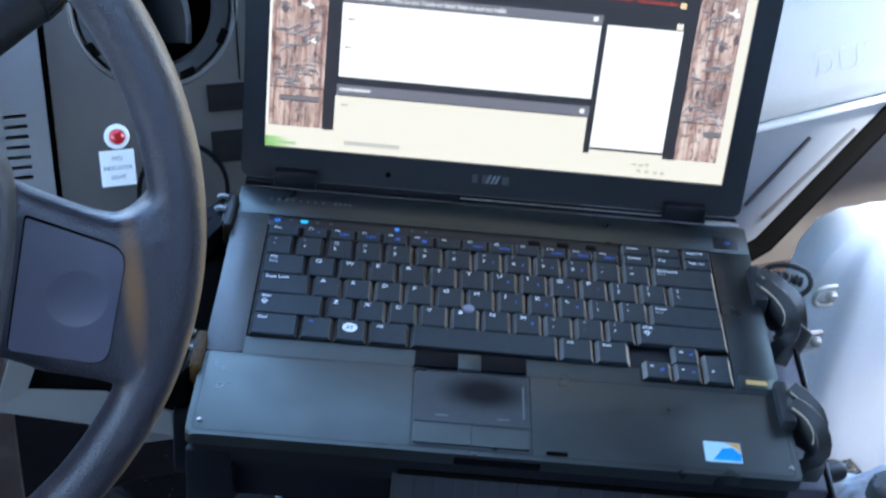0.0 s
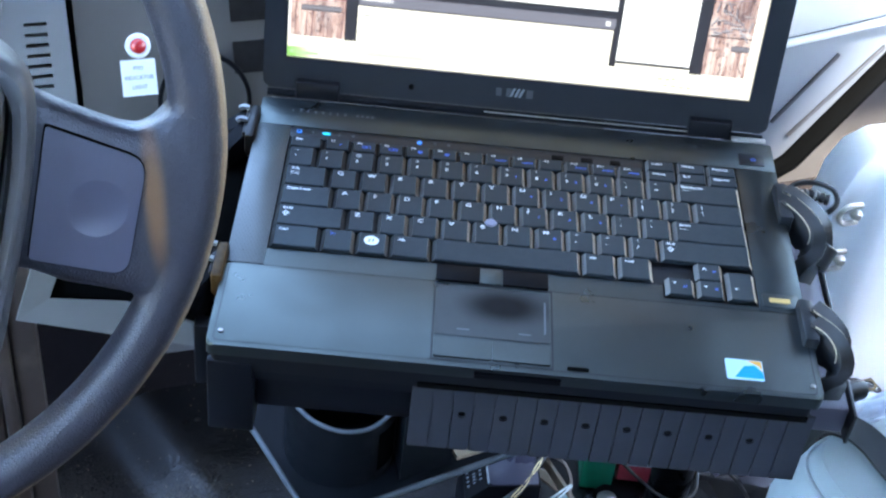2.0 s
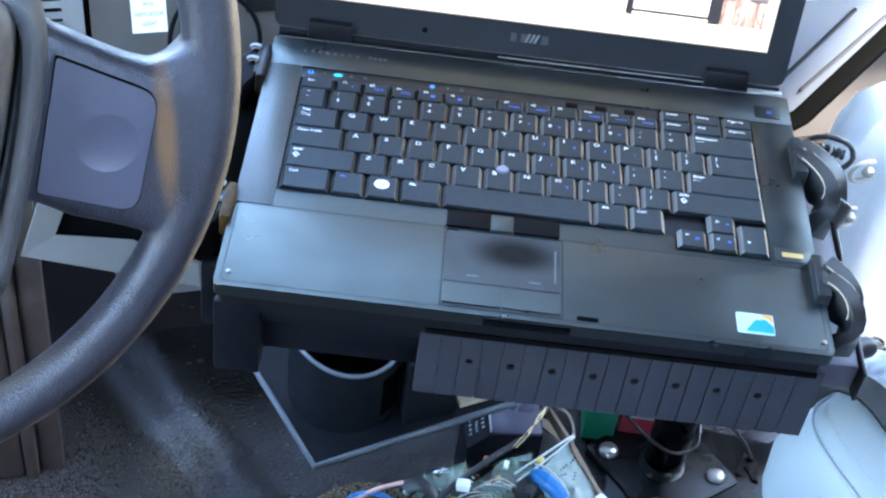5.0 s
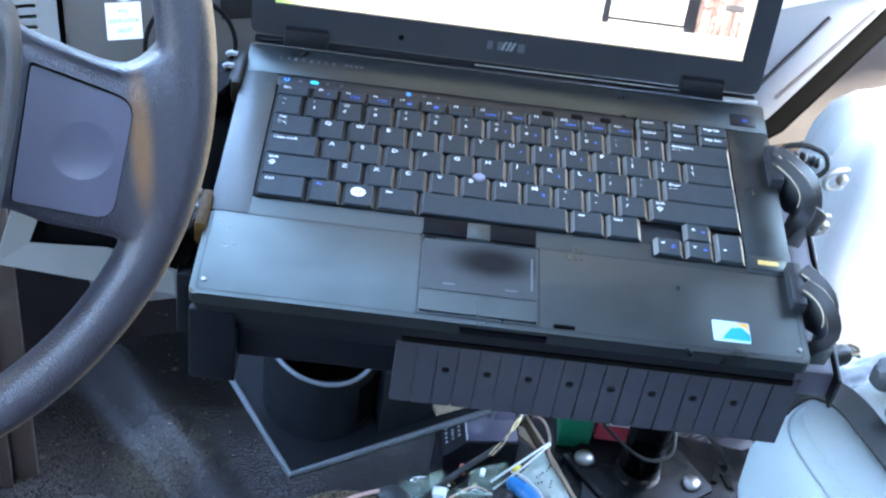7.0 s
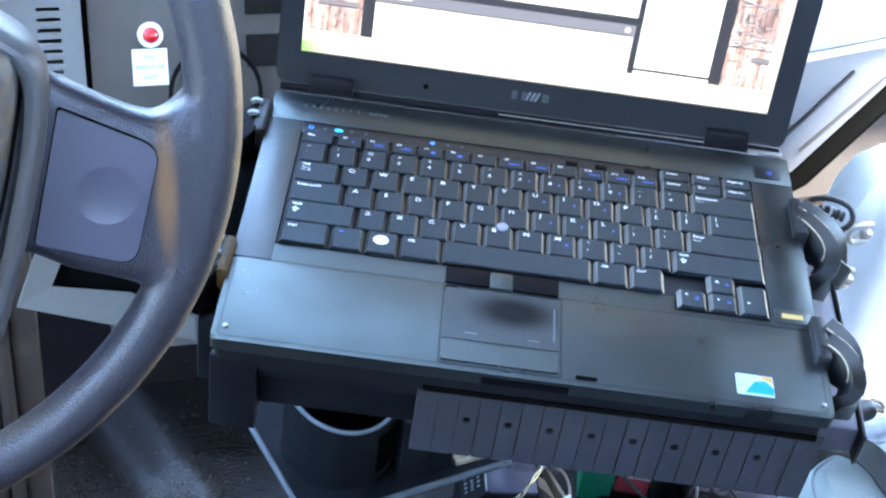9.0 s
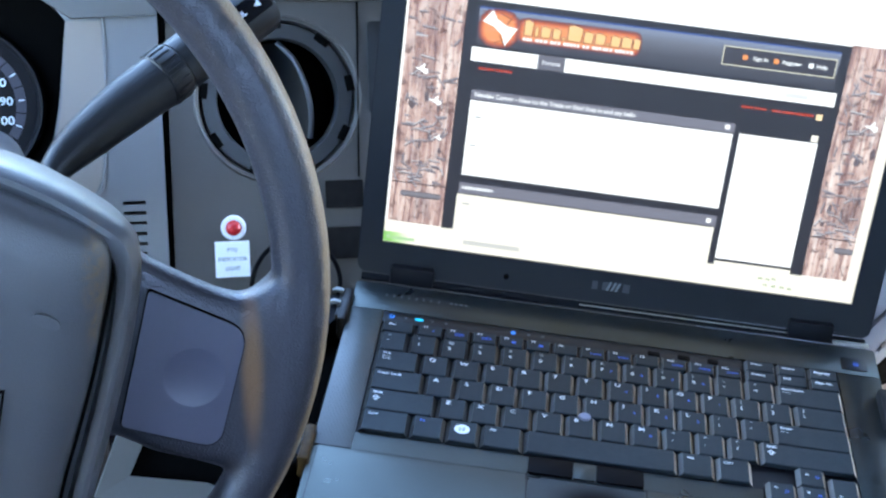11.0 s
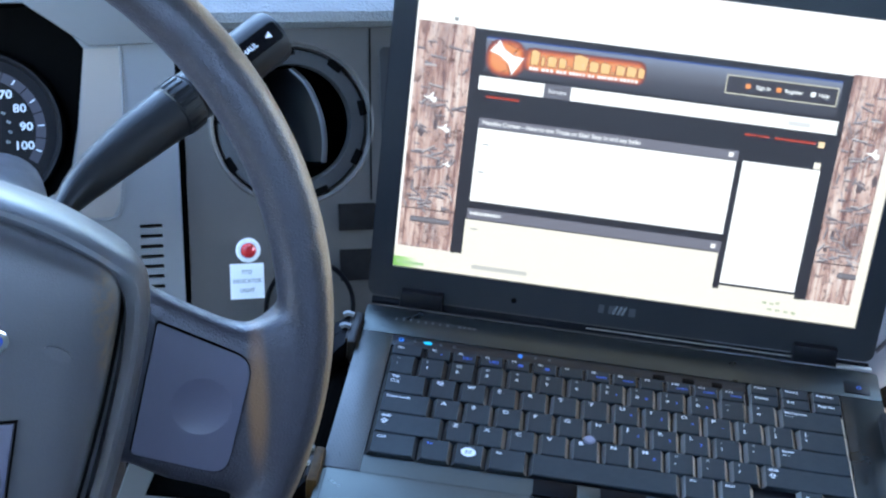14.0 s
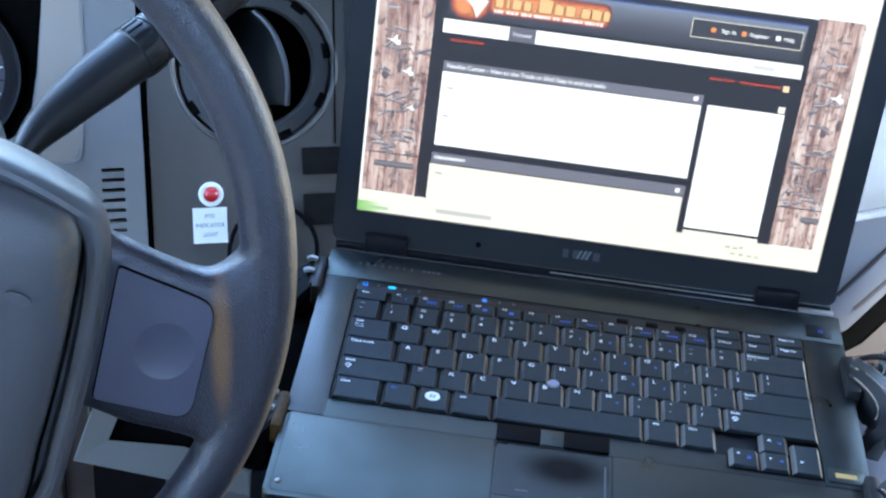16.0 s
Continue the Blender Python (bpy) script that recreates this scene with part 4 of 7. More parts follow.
def build_lid():
    lid = new("lid")
    lid.parent = laptop
    lid.matrix_local = LID
    lid["label"] = "open black laptop lid with a lit display"
    bm = fresh()
    plate(bm, rounded(-0.1685, 0.0025, 0.1705, 0.243, 0.006), [[(-0.1535, 0.0250), (0.1545, 0.0250), (0.1545, 0.2290), (-0.1535, 0.2290)]], -0.002, 0.0006)
    part("bezel", bm, M_LID, lid)
    bm = fresh()
    prism(bm, rounded(-0.1690, 0.0015, 0.1710, 0.2435, 0.007), -0.008, -0.0022)
    part("lid_shell", bm, M_BODY, lid)
    # hinges with their covers
    for x0 in (-0.1460, 0.1170):
        bm = fresh()
        box(bm, (x0, -0.002, -0.004), (x0 + 0.0290, 0.0105, 0.0068), 0.0016)
        part("hinge_cover", bm, M_BODY, lid)
    bm = fresh()
    tube(bm, [(-0.165, -0.001, 0.001), (0.168, -0.001, 0.001)], 0.0028, 10)
    part("hinge_bar", bm, M_BODY, lid)
    bm = fresh()
    prism(bm, [(-0.02, 0.0005), (0.146, 0.0005), (0.146, 0.0012), (-0.02, 0.0012)], 0.0040, 0.0044)
    box(bm, (0.1470, -0.0018, 0.0030), (0.1700, 0.0002, 0.0070), 0.0004)
    part("hinge_trim", bm, M_HINGE, lid, "thin bare metal line along the hinge")
    # maker's emblem as a plain shape
    bm = fresh()
    bars(bm, -0.0135, 0.0118, 0.0135, 0.0178, 0.0009, 4, 8, 0.30)
    part("emblem", bm, surface("emblem_grey", (0.075, 0.08, 0.085), 0.4), lid, "plain grey emblem under the display")
    bm = fresh()
    for i in range(3):
        prism(bm, [(-0.0042 + i * 0.003, 0.0120), (-0.0028 + i * 0.003, 0.0120), (-0.0005 + i * 0.003, 0.0182), (-0.0019 + i * 0.003, 0.0182)], 0.0009, 0.0011)
    part("emblem_stroke", bm, M_GREYPRINT, lid)
    bm = fresh()
    lathe(bm, [(0.0018, 0), (0.0018, 0.0008), (0, 0.0008)], 14, pose(-0.0700, 0.0120, 0.0006))
    part("lid_magnet", bm, M_HOLE, lid)
    return lid


def build_display(lid):
    white, cream = glow("display_white", (1.0, 0.975, 0.945), 1.12), glow("display_cream", (1.0, 0.925, 0.79), 0.96)
    dark = glow("display_charcoal", (0.030, 0.028, 0.034), 1.0)
    light = glow("display_grey", (0.20, 0.195, 0.235), 1.0)
    red = glow("display_red", (0.62, 0.07, 0.035), 0.9)
    amber = glow("display_amber", (1.0, 0.36, 0.10), 0.9)
    pale = glow("display_pale_text", (1.0, 1.0, 1.0), 1.0)
    grey = glow("display_mark", (0.35, 0.35, 0.36), 0.9)
    green = glow_ramp("display_green", (-0.1500, 0.0258), (-0.1375, 0.0315), [(0.0, (0.30, 0.62, 0.16)), (0.45, (0.55, 0.80, 0.34)), (1.0, (1.0, 0.925, 0.79))], 0.95)
    wood = wood_picture("display_wood")

    def pane(name, x0, y0, x1, y1, level, mat, parent, r=0.0):
        bm = fresh()
        pts = rounded(x0, y0, x1, y1, r, 3) if r else [(x0, y0), (x1, y0), (x1, y1), (x0, y1)]
        vs = [bm.verts.new((x, y, level * 0.00008)) for x, y in pts]
        bm.faces.new(vs)
        return part(name, bm, mat, parent)

    screen = pane("screen", -0.1535, 0.0250, 0.1545, 0.2290, -18, white, lid)
    screen["label"] = "lit display showing a web page"
    L = -17
    pane("taskbar", -0.1535, 0.0250, 0.1545, 0.0400, L, cream, screen)
    pane("start_button", -0.1535, 0.0252, -0.1290, 0.0322, L + 1, green, screen)
    for k, (x0, x1, y0, y1) in enumerate(((-0.1515, -0.1490, 0.0275, 0.0300), (-0.1478, -0.1330, 0.0272, 0.0292))):
        pane("start_mark", x0, y0, x1, y1, L + 2, glow("display_start_mark_%d" % k, (0.55, 0.80, 0.42), 0.8), screen, 0.0006)
    pane("scroll_strip", 0.1482, 0.0402, 0.1545, 0.1935, L, cream, screen)
    for x0, x1 in ((-0.1520, -0.1165), (0.1190, 0.1480)):
        pane("wallpaper_strip", x0, 0.0402, x1, 0.1935, L, wood, screen)
    pane("page", -0.1165, 0.0395, 0.1195, 0.1925, L, dark, screen)
    pane("page_end", -0.1085, 0.0390, 0.0580, 0.0415, L + 1, cream, screen)
    pane("banner", -0.1085, 0.1645, 0.1135, 0.1880, L + 1, glow_ramp("display_banner", (0.0, 0.1645), (0.0, 0.1880), [(0.0, (0.055, 0.055, 0.070)), (0.35, (0.085, 0.085, 0.105)), (0.72, (0.17, 0.18, 0.225)), (1.0, (0.25, 0.29, 0.40))]), screen)
    pane("banner_line", -0.1085, 0.1872, 0.1135, 0.1883, L + 2, glow("display_navy", (0.05, 0.09, 0.30), 1.0), screen)
    # site emblem and title as plain shapes in their colours, with an ember halo in steps
    halo = [glow("display_halo_%d" % i, c, 0.9) for i, c in enumerate(((0.24, 0.085, 0.075), (0.50, 0.13, 0.075), (0.80, 0.22, 0.085), (0.95, 0.36, 0.14)))]
    for i, mat in enumerate(halo):
        d = 0.0012 * i
        pane("emblem_halo", -0.1082 + d, 0.1634 + d, -0.0822 - d, 0.1880 - d, L + 2 + 0.25 * i, mat, screen, 0.0105 - d)
        pane("title_glow", -0.0842 + d, 0.1688 + d * 0.7, -0.0072 - d, 0.1846 - d, L + 2.1 + 0.25 * i, mat, screen, 0.0050 - d * 0.7)
    bm = fresh()
    for pts in (((-0.1058, 0.1792), (-0.1000, 0.1870), (-0.0968, 0.1815), (-0.0905, 0.1778), (-0.0838, 0.1770), (-0.0905, 0.1652), (-0.0932, 0.1722), (-0.0990, 0.1768)),):
        bm.faces.new([bm.verts.new((x, y, (L + 4) * 0.00008)) for x, y in pts])
    part("emblem_shape", bm, white, screen)
    umber = glow("display_umber", (0.20, 0.055, 0.025), 0.9)
    bm = fresh()
    for x, y, a, l in ((-0.1030, 0.1848, -10, 0.0060), (-0.0915, 0.1838, -25, 0.0085), (-0.0890, 0.1815, 60, 0.0060), (-0.0930, 0.1690, 120, 0.0070), (-0.0955, 0.1672, 30, 0.0040)):
        c, q = math.cos(radians(a)), math.sin(radians(a))
        bm.faces.new([bm.verts.new((x + c * u * l - q * v, y + q * u * l + c * v, (L + 3.5) * 0.00008)) for u, v in ((-0.5, -0.0004), (0.5, -0.0002), (0.5, 0.0002), (-0.5, 0.0005))])
    part("emblem_stroke", bm, umber, screen)
    gold = glow("display_gold", (1.0, 0.62, 0.27), 0.95)
    for k, (x, w, tall) in enumerate(((-0.0795, 0.0052, 0.0098), (-0.0728, 0.0020, 0.0060), (-0.0690, 0.0058, 0.0068), (-0.0618, 0.0046, 0.0066), (-0.0560, 0.0022, 0.0014), (-0.0525, 0.0088, 0.0100), (-0.0425, 0.0056, 0.0070), (-0.0355, 0.0060, 0.0070), (-0.0283, 0.0014, 0.0014), (-0.0258, 0.0056, 0.0066), (-0.0192, 0.0062, 0.0068), (-0.0120, 0.0040, 0.0066))):
        y = 0.1738
        for name, mat, grow, lev in (("title_shadow", umber, 0.0005, 3.2), ("title_shape", gold, 0.0, 3.5)):
            bm = fresh()
            bm.faces.new([bm.verts.new((px, py, (L + lev) * 0.00008)) for px, py in ((x - grow, y - grow), (x + w * 0.9 + grow, y - grow), (x + w + grow, y + tall * 0.82), (x + w * 0.35, y + tall + grow), (x - grow, y + tall * 0.9))])
            part(name, bm, mat, screen)
    for x0, x1 in ((-0.0800, -0.0735), (-0.0722, -0.0640), (-0.0628, -0.0560), (-0.0548, -0.0440), (-0.0428, -0.0380), (-0.0368, -0.0240), (-0.0228, -0.0110)):
        bm = fresh()
        bars(bm, x0, 0.1703, x1, 0.1722, (L + 5) * 0.00008, max(2, int((x1 - x0) / 0.0021)), int(x0 * -10000), 0.14)
        part("tagline_word", bm, pale, screen)
    pane("nav_bar", -0.1105, 0.1535, 0.1158, 0.1625, L + 2, white, screen)
    pane("nav_tab", -0.0688, 0.1535, -0.0520, 0.1628, L + 3, glow("display_tab", (0.16, 0.155, 0.185), 1.0), screen)
    writing("tab_text", "Forums", 0.0038, glow("display_soft_text", (0.78, 0.78, 0.82), 1.0), screen, pose(-0.0604, 0.1580, (L + 4) * 0.00008))
    pane("search_box", 0.085, 0.1560, 0.099, 0.1590, L + 3, glow("display_faint", (0.75, 0.74, 0.72), 1.0), screen)
    bm = fresh()
    plate(bm, [(0.0427, 0.1715), (0.1120, 0.1715), (0.1120, 0.1835), (0.0427, 0.1835)], [[(0.0433, 0.1721), (0.1114, 0.1721), (0.1114, 0.1829), (0.0433, 0.1829)]], (L + 3) * 0.00008 - 0.00004, (L + 3) * 0.00008)
    part("login_frame", bm, glow("display_ivory", (0.85, 0.80, 0.62), 0.9), screen)
    pane("login_box", 0.0433, 0.1721, 0.1114, 0.1829, L + 2, glow("display_deep", (0.055, 0.052, 0.065), 1.0), screen)
    for text, x in (("Sign In", 0.0660), ("Register", 0.0850), ("Help", 0.1035)):
        writing("login_text", text, 0.0035, pale, screen, pose(x, 0.1775, (L + 4) * 0.00008))
    for x, c in ((0.0565, amber), (0.0755, amber), (0.0968, pale)):
        pane("login_icon", x - 0.0016, 0.1760, x + 0.0016, 0.1792, L + 4, c, screen, 0.0008)
    for x0, x1, y in ((-0.1048, -0.0948, 0.1482), (-0.0942, -0.0832, 0.1482), (0.0600, 0.0678, 0.1456), (0.0684, 0.0760, 0.1456), (0.0790, 0.0850, 0.1454), (0.0856, 0.0930, 0.1454), (0.0936, 0.1050, 0.1454)):
        bm = fresh()
        bars(bm, x0, y + 0.0003, x1, y + 0.0019, (L + 3) * 0.00008, max(3, int((x1 - x0) / 0.0016)), int(abs(x0) * 9000), 0.12)
        part("red_link", bm, red, screen)
    pane("feed_icon", 0.1063, 0.1440, 0.1102, 0.1480, L + 3, glow("display_tan", (1.0, 0.75, 0.45), 1.0), screen)
    pane("board_bar", -0.1075, 0.1288, 0.0588, 0.1352, L + 2, light, screen)
    pane("board_bar", -0.1082, 0.0655, 0.0585, 0.0728, L + 2, light, screen)
    writing("board_text", "Newbie Corner - New to the Trade or Site? Step in and say hello", 0.0041, pale, screen, pose(-0.1052, 0.1320, (L + 3) * 0.00008), "LEFT", stretch=0.93)
    bm = fresh()
    bars(bm, -0.1062, 0.0684, -0.0855, 0.0704, (L + 3) * 0.00008, 11, 21, 0.16)
    part("board_text", bm, pale, screen)
    pane("bar_button", 0.0525, 0.1308, 0.0555, 0.1338, L + 3, white, screen)
    pane("bar_button", 0.0520, 0.0676, 0.0550, 0.0706, L + 3, white, screen)
    pane("board_panel", -0.1075, 0.0780, 0.0582, 0.1282, L + 2, white, screen)
    pane("board_panel", -0.1088, 0.0400, 0.0578, 0.0648, L + 2, cream, screen)
    pane("side_panel", 0.0620, 0.0442, 0.1110, 0.1292, L + 2, white, screen)
    pane("side_foot", 0.0620, 0.0395, 0.1115, 0.0425, L + 2, cream, screen)
    pane("side_button", 0.1062, 0.1298, 0.1105, 0.1342, L + 3, cream, screen)
    for x, y in ((-0.1035, 0.1170), (-0.1045, 0.0980), (-0.1045, 0.0580)):
        pane("topic_mark", x, y, x + 0.0042, y + 0.0009, L + 3, grey, screen)
    pane("task_button", -0.1011, 0.0300, -0.0640, 0.0330, L + 2, glow("display_dim", (0.62, 0.60, 0.55), 1.0), screen)
    bm = fresh()
    for i, (x, y) in enumerate(((0.092, 0.0335), (0.097, 0.0333), (0.101, 0.0340), (0.096, 0.0292), (0.1015, 0.0290), (0.107, 0.0288), (0.112, 0.0286))):
        bars(bm, x, y, x + 0.003, y + 0.0016, (L + 2) * 0.00008, 2, 40 + i, 0.3)
    part("tray_icons", bm, glow("display_olive", (0.30, 0.42, 0.20), 0.9), screen)
    pane("window_button", -0.1300, 0.1955, -0.1275, 0.1980, L + 2, grey, screen)
    # nails and staples in the pictured pole: one tile, laid twice with a shift
    rng = random.Random(61)
    nails = []
    for _ in range(135):
        y = 0.0690 + 0.112 * rng.random() ** 1.5
        nails.append((rng.uniform(-0.1625, -0.1150), y, rng.gauss(0.0, 0.16) if rng.random() < 0.62 else rng.uniform(-1.5, 1.5), rng.uniform(0.0020, 0.0050), rng.uniform(0.00026, 0.00050)))
    clumps = [(rng.uniform(-0.160, -0.118), 0.070 + 0.100 * rng.random() ** 1.2, rng.uniform(0.0008, 0.0026), rng.uniform(0.0014, 0.0050)) for _ in range(16)]
    steel = [glow("nail_%d" % i, c, 0.9) for i, c in enumerate(((0.44, 0.42, 0.46), (0.32, 0.31, 0.35), (0.66, 0.63, 0.65), (0.16, 0.125, 0.135)))]
    for shift, x0, x1 in ((0.0, -0.1520, -0.1165), (0.281, 0.1190, 0.1480)):
        sheets = [fresh() for _ in steel]

        def stroke(bm, x, y, a, l, w, level):
            d, q = Vector((math.cos(a), math.sin(a), 0)) * l, Vector((-math.sin(a), math.cos(a), 0)) * w
            c = Vector((x + shift, y, level * 0.00008))
            if c.x - abs(d.x) > x0 and c.x + abs(d.x) < x1:
                bm.faces.new([bm.verts.new(c + p) for p in (-d - q, d - q * 0.8, d + q * 0.8, -d + q)])
        for i, (x, y, w, h) in enumerate(clumps):
            c = x + shift
            if c - w > x0 and c + w < x1:
                sheets[3].faces.new([sheets[3].verts.new((c + w * math.cos(t) * rng.uniform(0.5, 1.0), y + h * math.sin(t) * rng.uniform(0.5, 1.0), (L + 1 + 0.01 * i) * 0.00008)) for t in np.linspace(0, 2 * math.pi, 9, endpoint=False)])
        for i, (x, y, a, l, w) in enumerate(nails):
            stroke(sheets[3], x + 0.0003, y - 0.0008, a, l, w * 1.1, L + 1.6 + 0.01 * i)
            stroke(sheets[(0, 1, 0, 2, 1)[i % 5]], x, y, a, l, w, L + 1.605 + 0.01 * i)
        for x, y, a, l, w in ((-0.1420, 0.1655, 0.0, 0.0038, 0.0006),):
            stroke(sheets[2], x, y, a, l, w, L + 3)
        for bm, mat in zip(sheets, steel):
            part("pictured_nails", bm, mat, screen)["kind"] = "stuff"
        bm = fresh()
        for cx, cy, k in ((-0.1395, 0.1440, 1.0), (-0.1290, 0.1245, 0.9), (-0.1250, 0.1005, 0.6)):
            pts = [(cx + shift + k * px, cy + k * py) for px, py in ((-0.0058, 0.0006), (-0.0015, 0.0010), (0.0005, 0.0038), (0.0016, 0.0034), (0.0012, 0.0008), (0.0034, 0.0004), (0.0036, -0.0022), (0.0014, -0.0030), (-0.0006, -0.0012))]
            if min(p[0] for p in pts) > x0 and max(p[0] for p in pts) < x1:
                bm.faces.new([bm.verts.new((px, py, (L + 4) * 0.00008)) for px, py in pts])
        part("pictured_scrap", bm, white, screen)
        pane("pictured_band", max(x0, -0.1455 + shift), 0.0582, min(x1, -0.1190 + shift), 0.0622, L + 2, glow_ramp("band_%d" % int(shift > 0), (0, 0.0582), (0, 0.0622), [(0.0, (0.07, 0.06, 0.07)), (0.5, (0.30, 0.28, 0.31)), (1.0, (0.16, 0.15, 0.17))], 0.9), screen, 0.0016)
        pane("pictured_seam", x0, 0.0672, x1, 0.0680, L + 2, glow("seam_%d" % int(shift > 0), (0.10, 0.07, 0.07), 0.9), screen)


build_base()
build_pointing()
build_keyboard()
build_marks()
build_display(build_lid())

# ---- the laptop mount ----
def to_world(u, v, z):
    return TRUCK @ Vector((u, v, z))


POLE = to_world(0.235, 0.082, 0.105)
MOUNT = Matrix.Translation(POLE)
mount = thing("laptop_mount", MOUNT, "black steel pedestal laptop mount bolted to the cab floor", "laptop mount")


def mounted(name, bm, mat, label="", parent=None, mats=None):
    """A part of the mount, given in world places."""
    bm.transform(MOUNT.inverted())
    return part(name, bm, mat, parent or mount, label, mats=mats)


def build_mount():
    px, py, pz = POLE
    # foot plate, turned so that its corners point along the bolts
    turn = math.degrees(math.atan2(-0.044, 0.085)) + TURN + 45
    bm = fresh()
    prism(bm, rounded(-0.052, -0.052, 0.052, 0.052, 0.005), 0.0, 0.008, pose(px, py, pz, 0, 0, turn), bevel=0.0015)
    mounted("foot_plate", bm, M_FOOT)
    for sx, sy in ((-1, -1), (-1, 1), (1, -1), (1, 1)):
        bm = fresh()
        p = pose(px, py, pz, 0, 0, turn) @ Vector((sx * 0.036, sy * 0.036, 0.008))
        lathe(bm, [(0.0095, 0), (0.0095, 0.0012), (0.0086, 0.0028), (0.006, 0.0046), (0.0028, 0.0053), (0, 0.0054)], 20, Matrix.Translation(p))
        mounted("bolt", bm, M_STEEL, "domed dark steel bolt")
    bm = fresh()
    lathe(bm, [(0.0215, 0.008), (0.0210, 0.012), (0.0195, 0.0145), (0.0192, 0.018), (0, 0.018)], 30, Matrix.Translation(POLE))
    mounted("weld_collar", bm, M_WELD, "worn bright weld ring at the foot of the pole")
    bm = fresh()
    lathe(bm, [(0.0, 0.018), (0.0190, 0.018), (0.0190, 0.318), (0, 0.318)], 32, Matrix.Translation(POLE))
    mounted("pole", bm, M_FOOT, "black steel pole")
    # long base bracket under the seat, with a raised letter
    bm = fresh()
    q = TRUCK @ pose(0.30, 0.045, 0.1065, 0, 0, -27)
    prism(bm, rounded(-0.125, -0.062, 0.085, 0.060, 0.008), -0.012, 0.004, q, bevel=0.002)
    base = mounted("floor_bracket", bm, M_FOOT)
    me = letters("R", 0.038, "CENTER", 0.0014)
    me.transform(MOUNT.inverted() @ TRUCK @ pose(0.316, 0.063, 0.1114, 0, 0, -38))
    me.materials.clear()
    me.materials.append(M_FOOT)
    lt = new("raised_letter", me)
    lt.parent = base
    # swing arm and tray
    bm = fresh()
    box(bm, (-0.02, 0.005, 0.405), (0.212, 0.160, 0.423), 0.004)
    box(bm, (-0.01, 0.010, 0.420), (0.040, 0.060, 0.567), 0.004)
    mounted("swing_arm", bm, M_MOUNT)
    bm = fresh()
    prism(bm, rounded(-0.160, -0.145, 0.166, 0.075, 0.004), 0.5660, 0.5755)
    mounted("tray", bm, M_MOUNT)
    bm = fresh()
    box(bm, (-0.142, -0.140, 0.538), (-0.052, -0.128, 0.566), 0.002)
    mounted("tray_lip", bm, M_MOUNT)
    bm = fresh()
    box(bm, (0.1690, -0.118, 0.535), (0.2070, 0.040, 0.556), 0.003)
    mounted("side_rail", bm, M_RAIL, "violet-grey rail that carries the clamp arms")
    bm = fresh()
    box(bm, (0.2072, -0.124, 0.533), (0.2096, 0.042, 0.5575), 0.0008)
    mounted("rail_flange", bm, M_BLACK, "thin black flange along the rail")
    bm = fresh()
    box(bm, (-0.1830, -0.105, 0.540), (-0.1690, 0.066, 0.584), 0.003)
    mounted("side_rail", bm, M_HOLE, "black rail beside the keyboard")
    # front keeper plate: a row of ribs with a hole in every second one
    x0, n, w = -0.0525, 19, 0.01185
    bm = fresh()
    box(bm, (x0, -0.1462, 0.524), (x0 + n * w, -0.1445, 0.5795))
    keeper = mounted("front_plate", bm, M_KEEPER, "ribbed black front plate with a row of holes")
    for i in range(n):
        bm = fresh()
        far = 0.0030 if i == n - 1 else 0.0
        pts = [(x0 + i * w + 0.00042, 0.524), (x0 + (i + 1) * w - 0.00042 + far, 0.524), (x0 + (i + 1) * w - 0.00042 + far, 0.5785), (x0 + i * w + 0.00042, 0.5785)]
        holes = []
        if i % 2 == 0 and 2 <= i <= 17:
            holes = [circle(x0 + (i + 0.5) * w, 0.5545, 0.0025, 14)]
        plate(bm, pts, holes, 0.0, 0.0014)
        bm.transform(Matrix(((1, 0, 0, 0), (0, 0, -1, -0.1464), (0, 1, 0, 0), (0, 0, 0, 1))))
        mounted("rib", bm, M_KEEPER, parent=keeper)
    for i in range(2, 18, 2):
        bm = fresh()
        prism(bm, circle(x0 + (i + 0.5) * w, 0.5545, 0.0026, 12), -0.0003, 0.0, Matrix(((1, 0, 0, 0), (0, 0, -1, -0.1466), (0, 1, 0, 0), (0, 0, 0, 1))))
        mounted("hole", bm, M_HOLE, parent=keeper)
    # corner brackets at the other end
    bm = fresh()
    box(bm, (-0.1680, -0.1500, 0.526), (-0.1425, -0.1440, 0.582), 0.0016)
    box(bm, (-0.1440, -0.1495, 0.526), (-0.1420, -0.1000, 0.572), 0.0006)
    mounted("corner_bracket", bm, M_MOUNT)
    bm = fresh()
    box(bm, (-0.1800, -0.1220, 0.532), (-0.1690, -0.1120, 0.580), 0.0015)
    mounted("corner_bracket", bm, M_MOUNT)


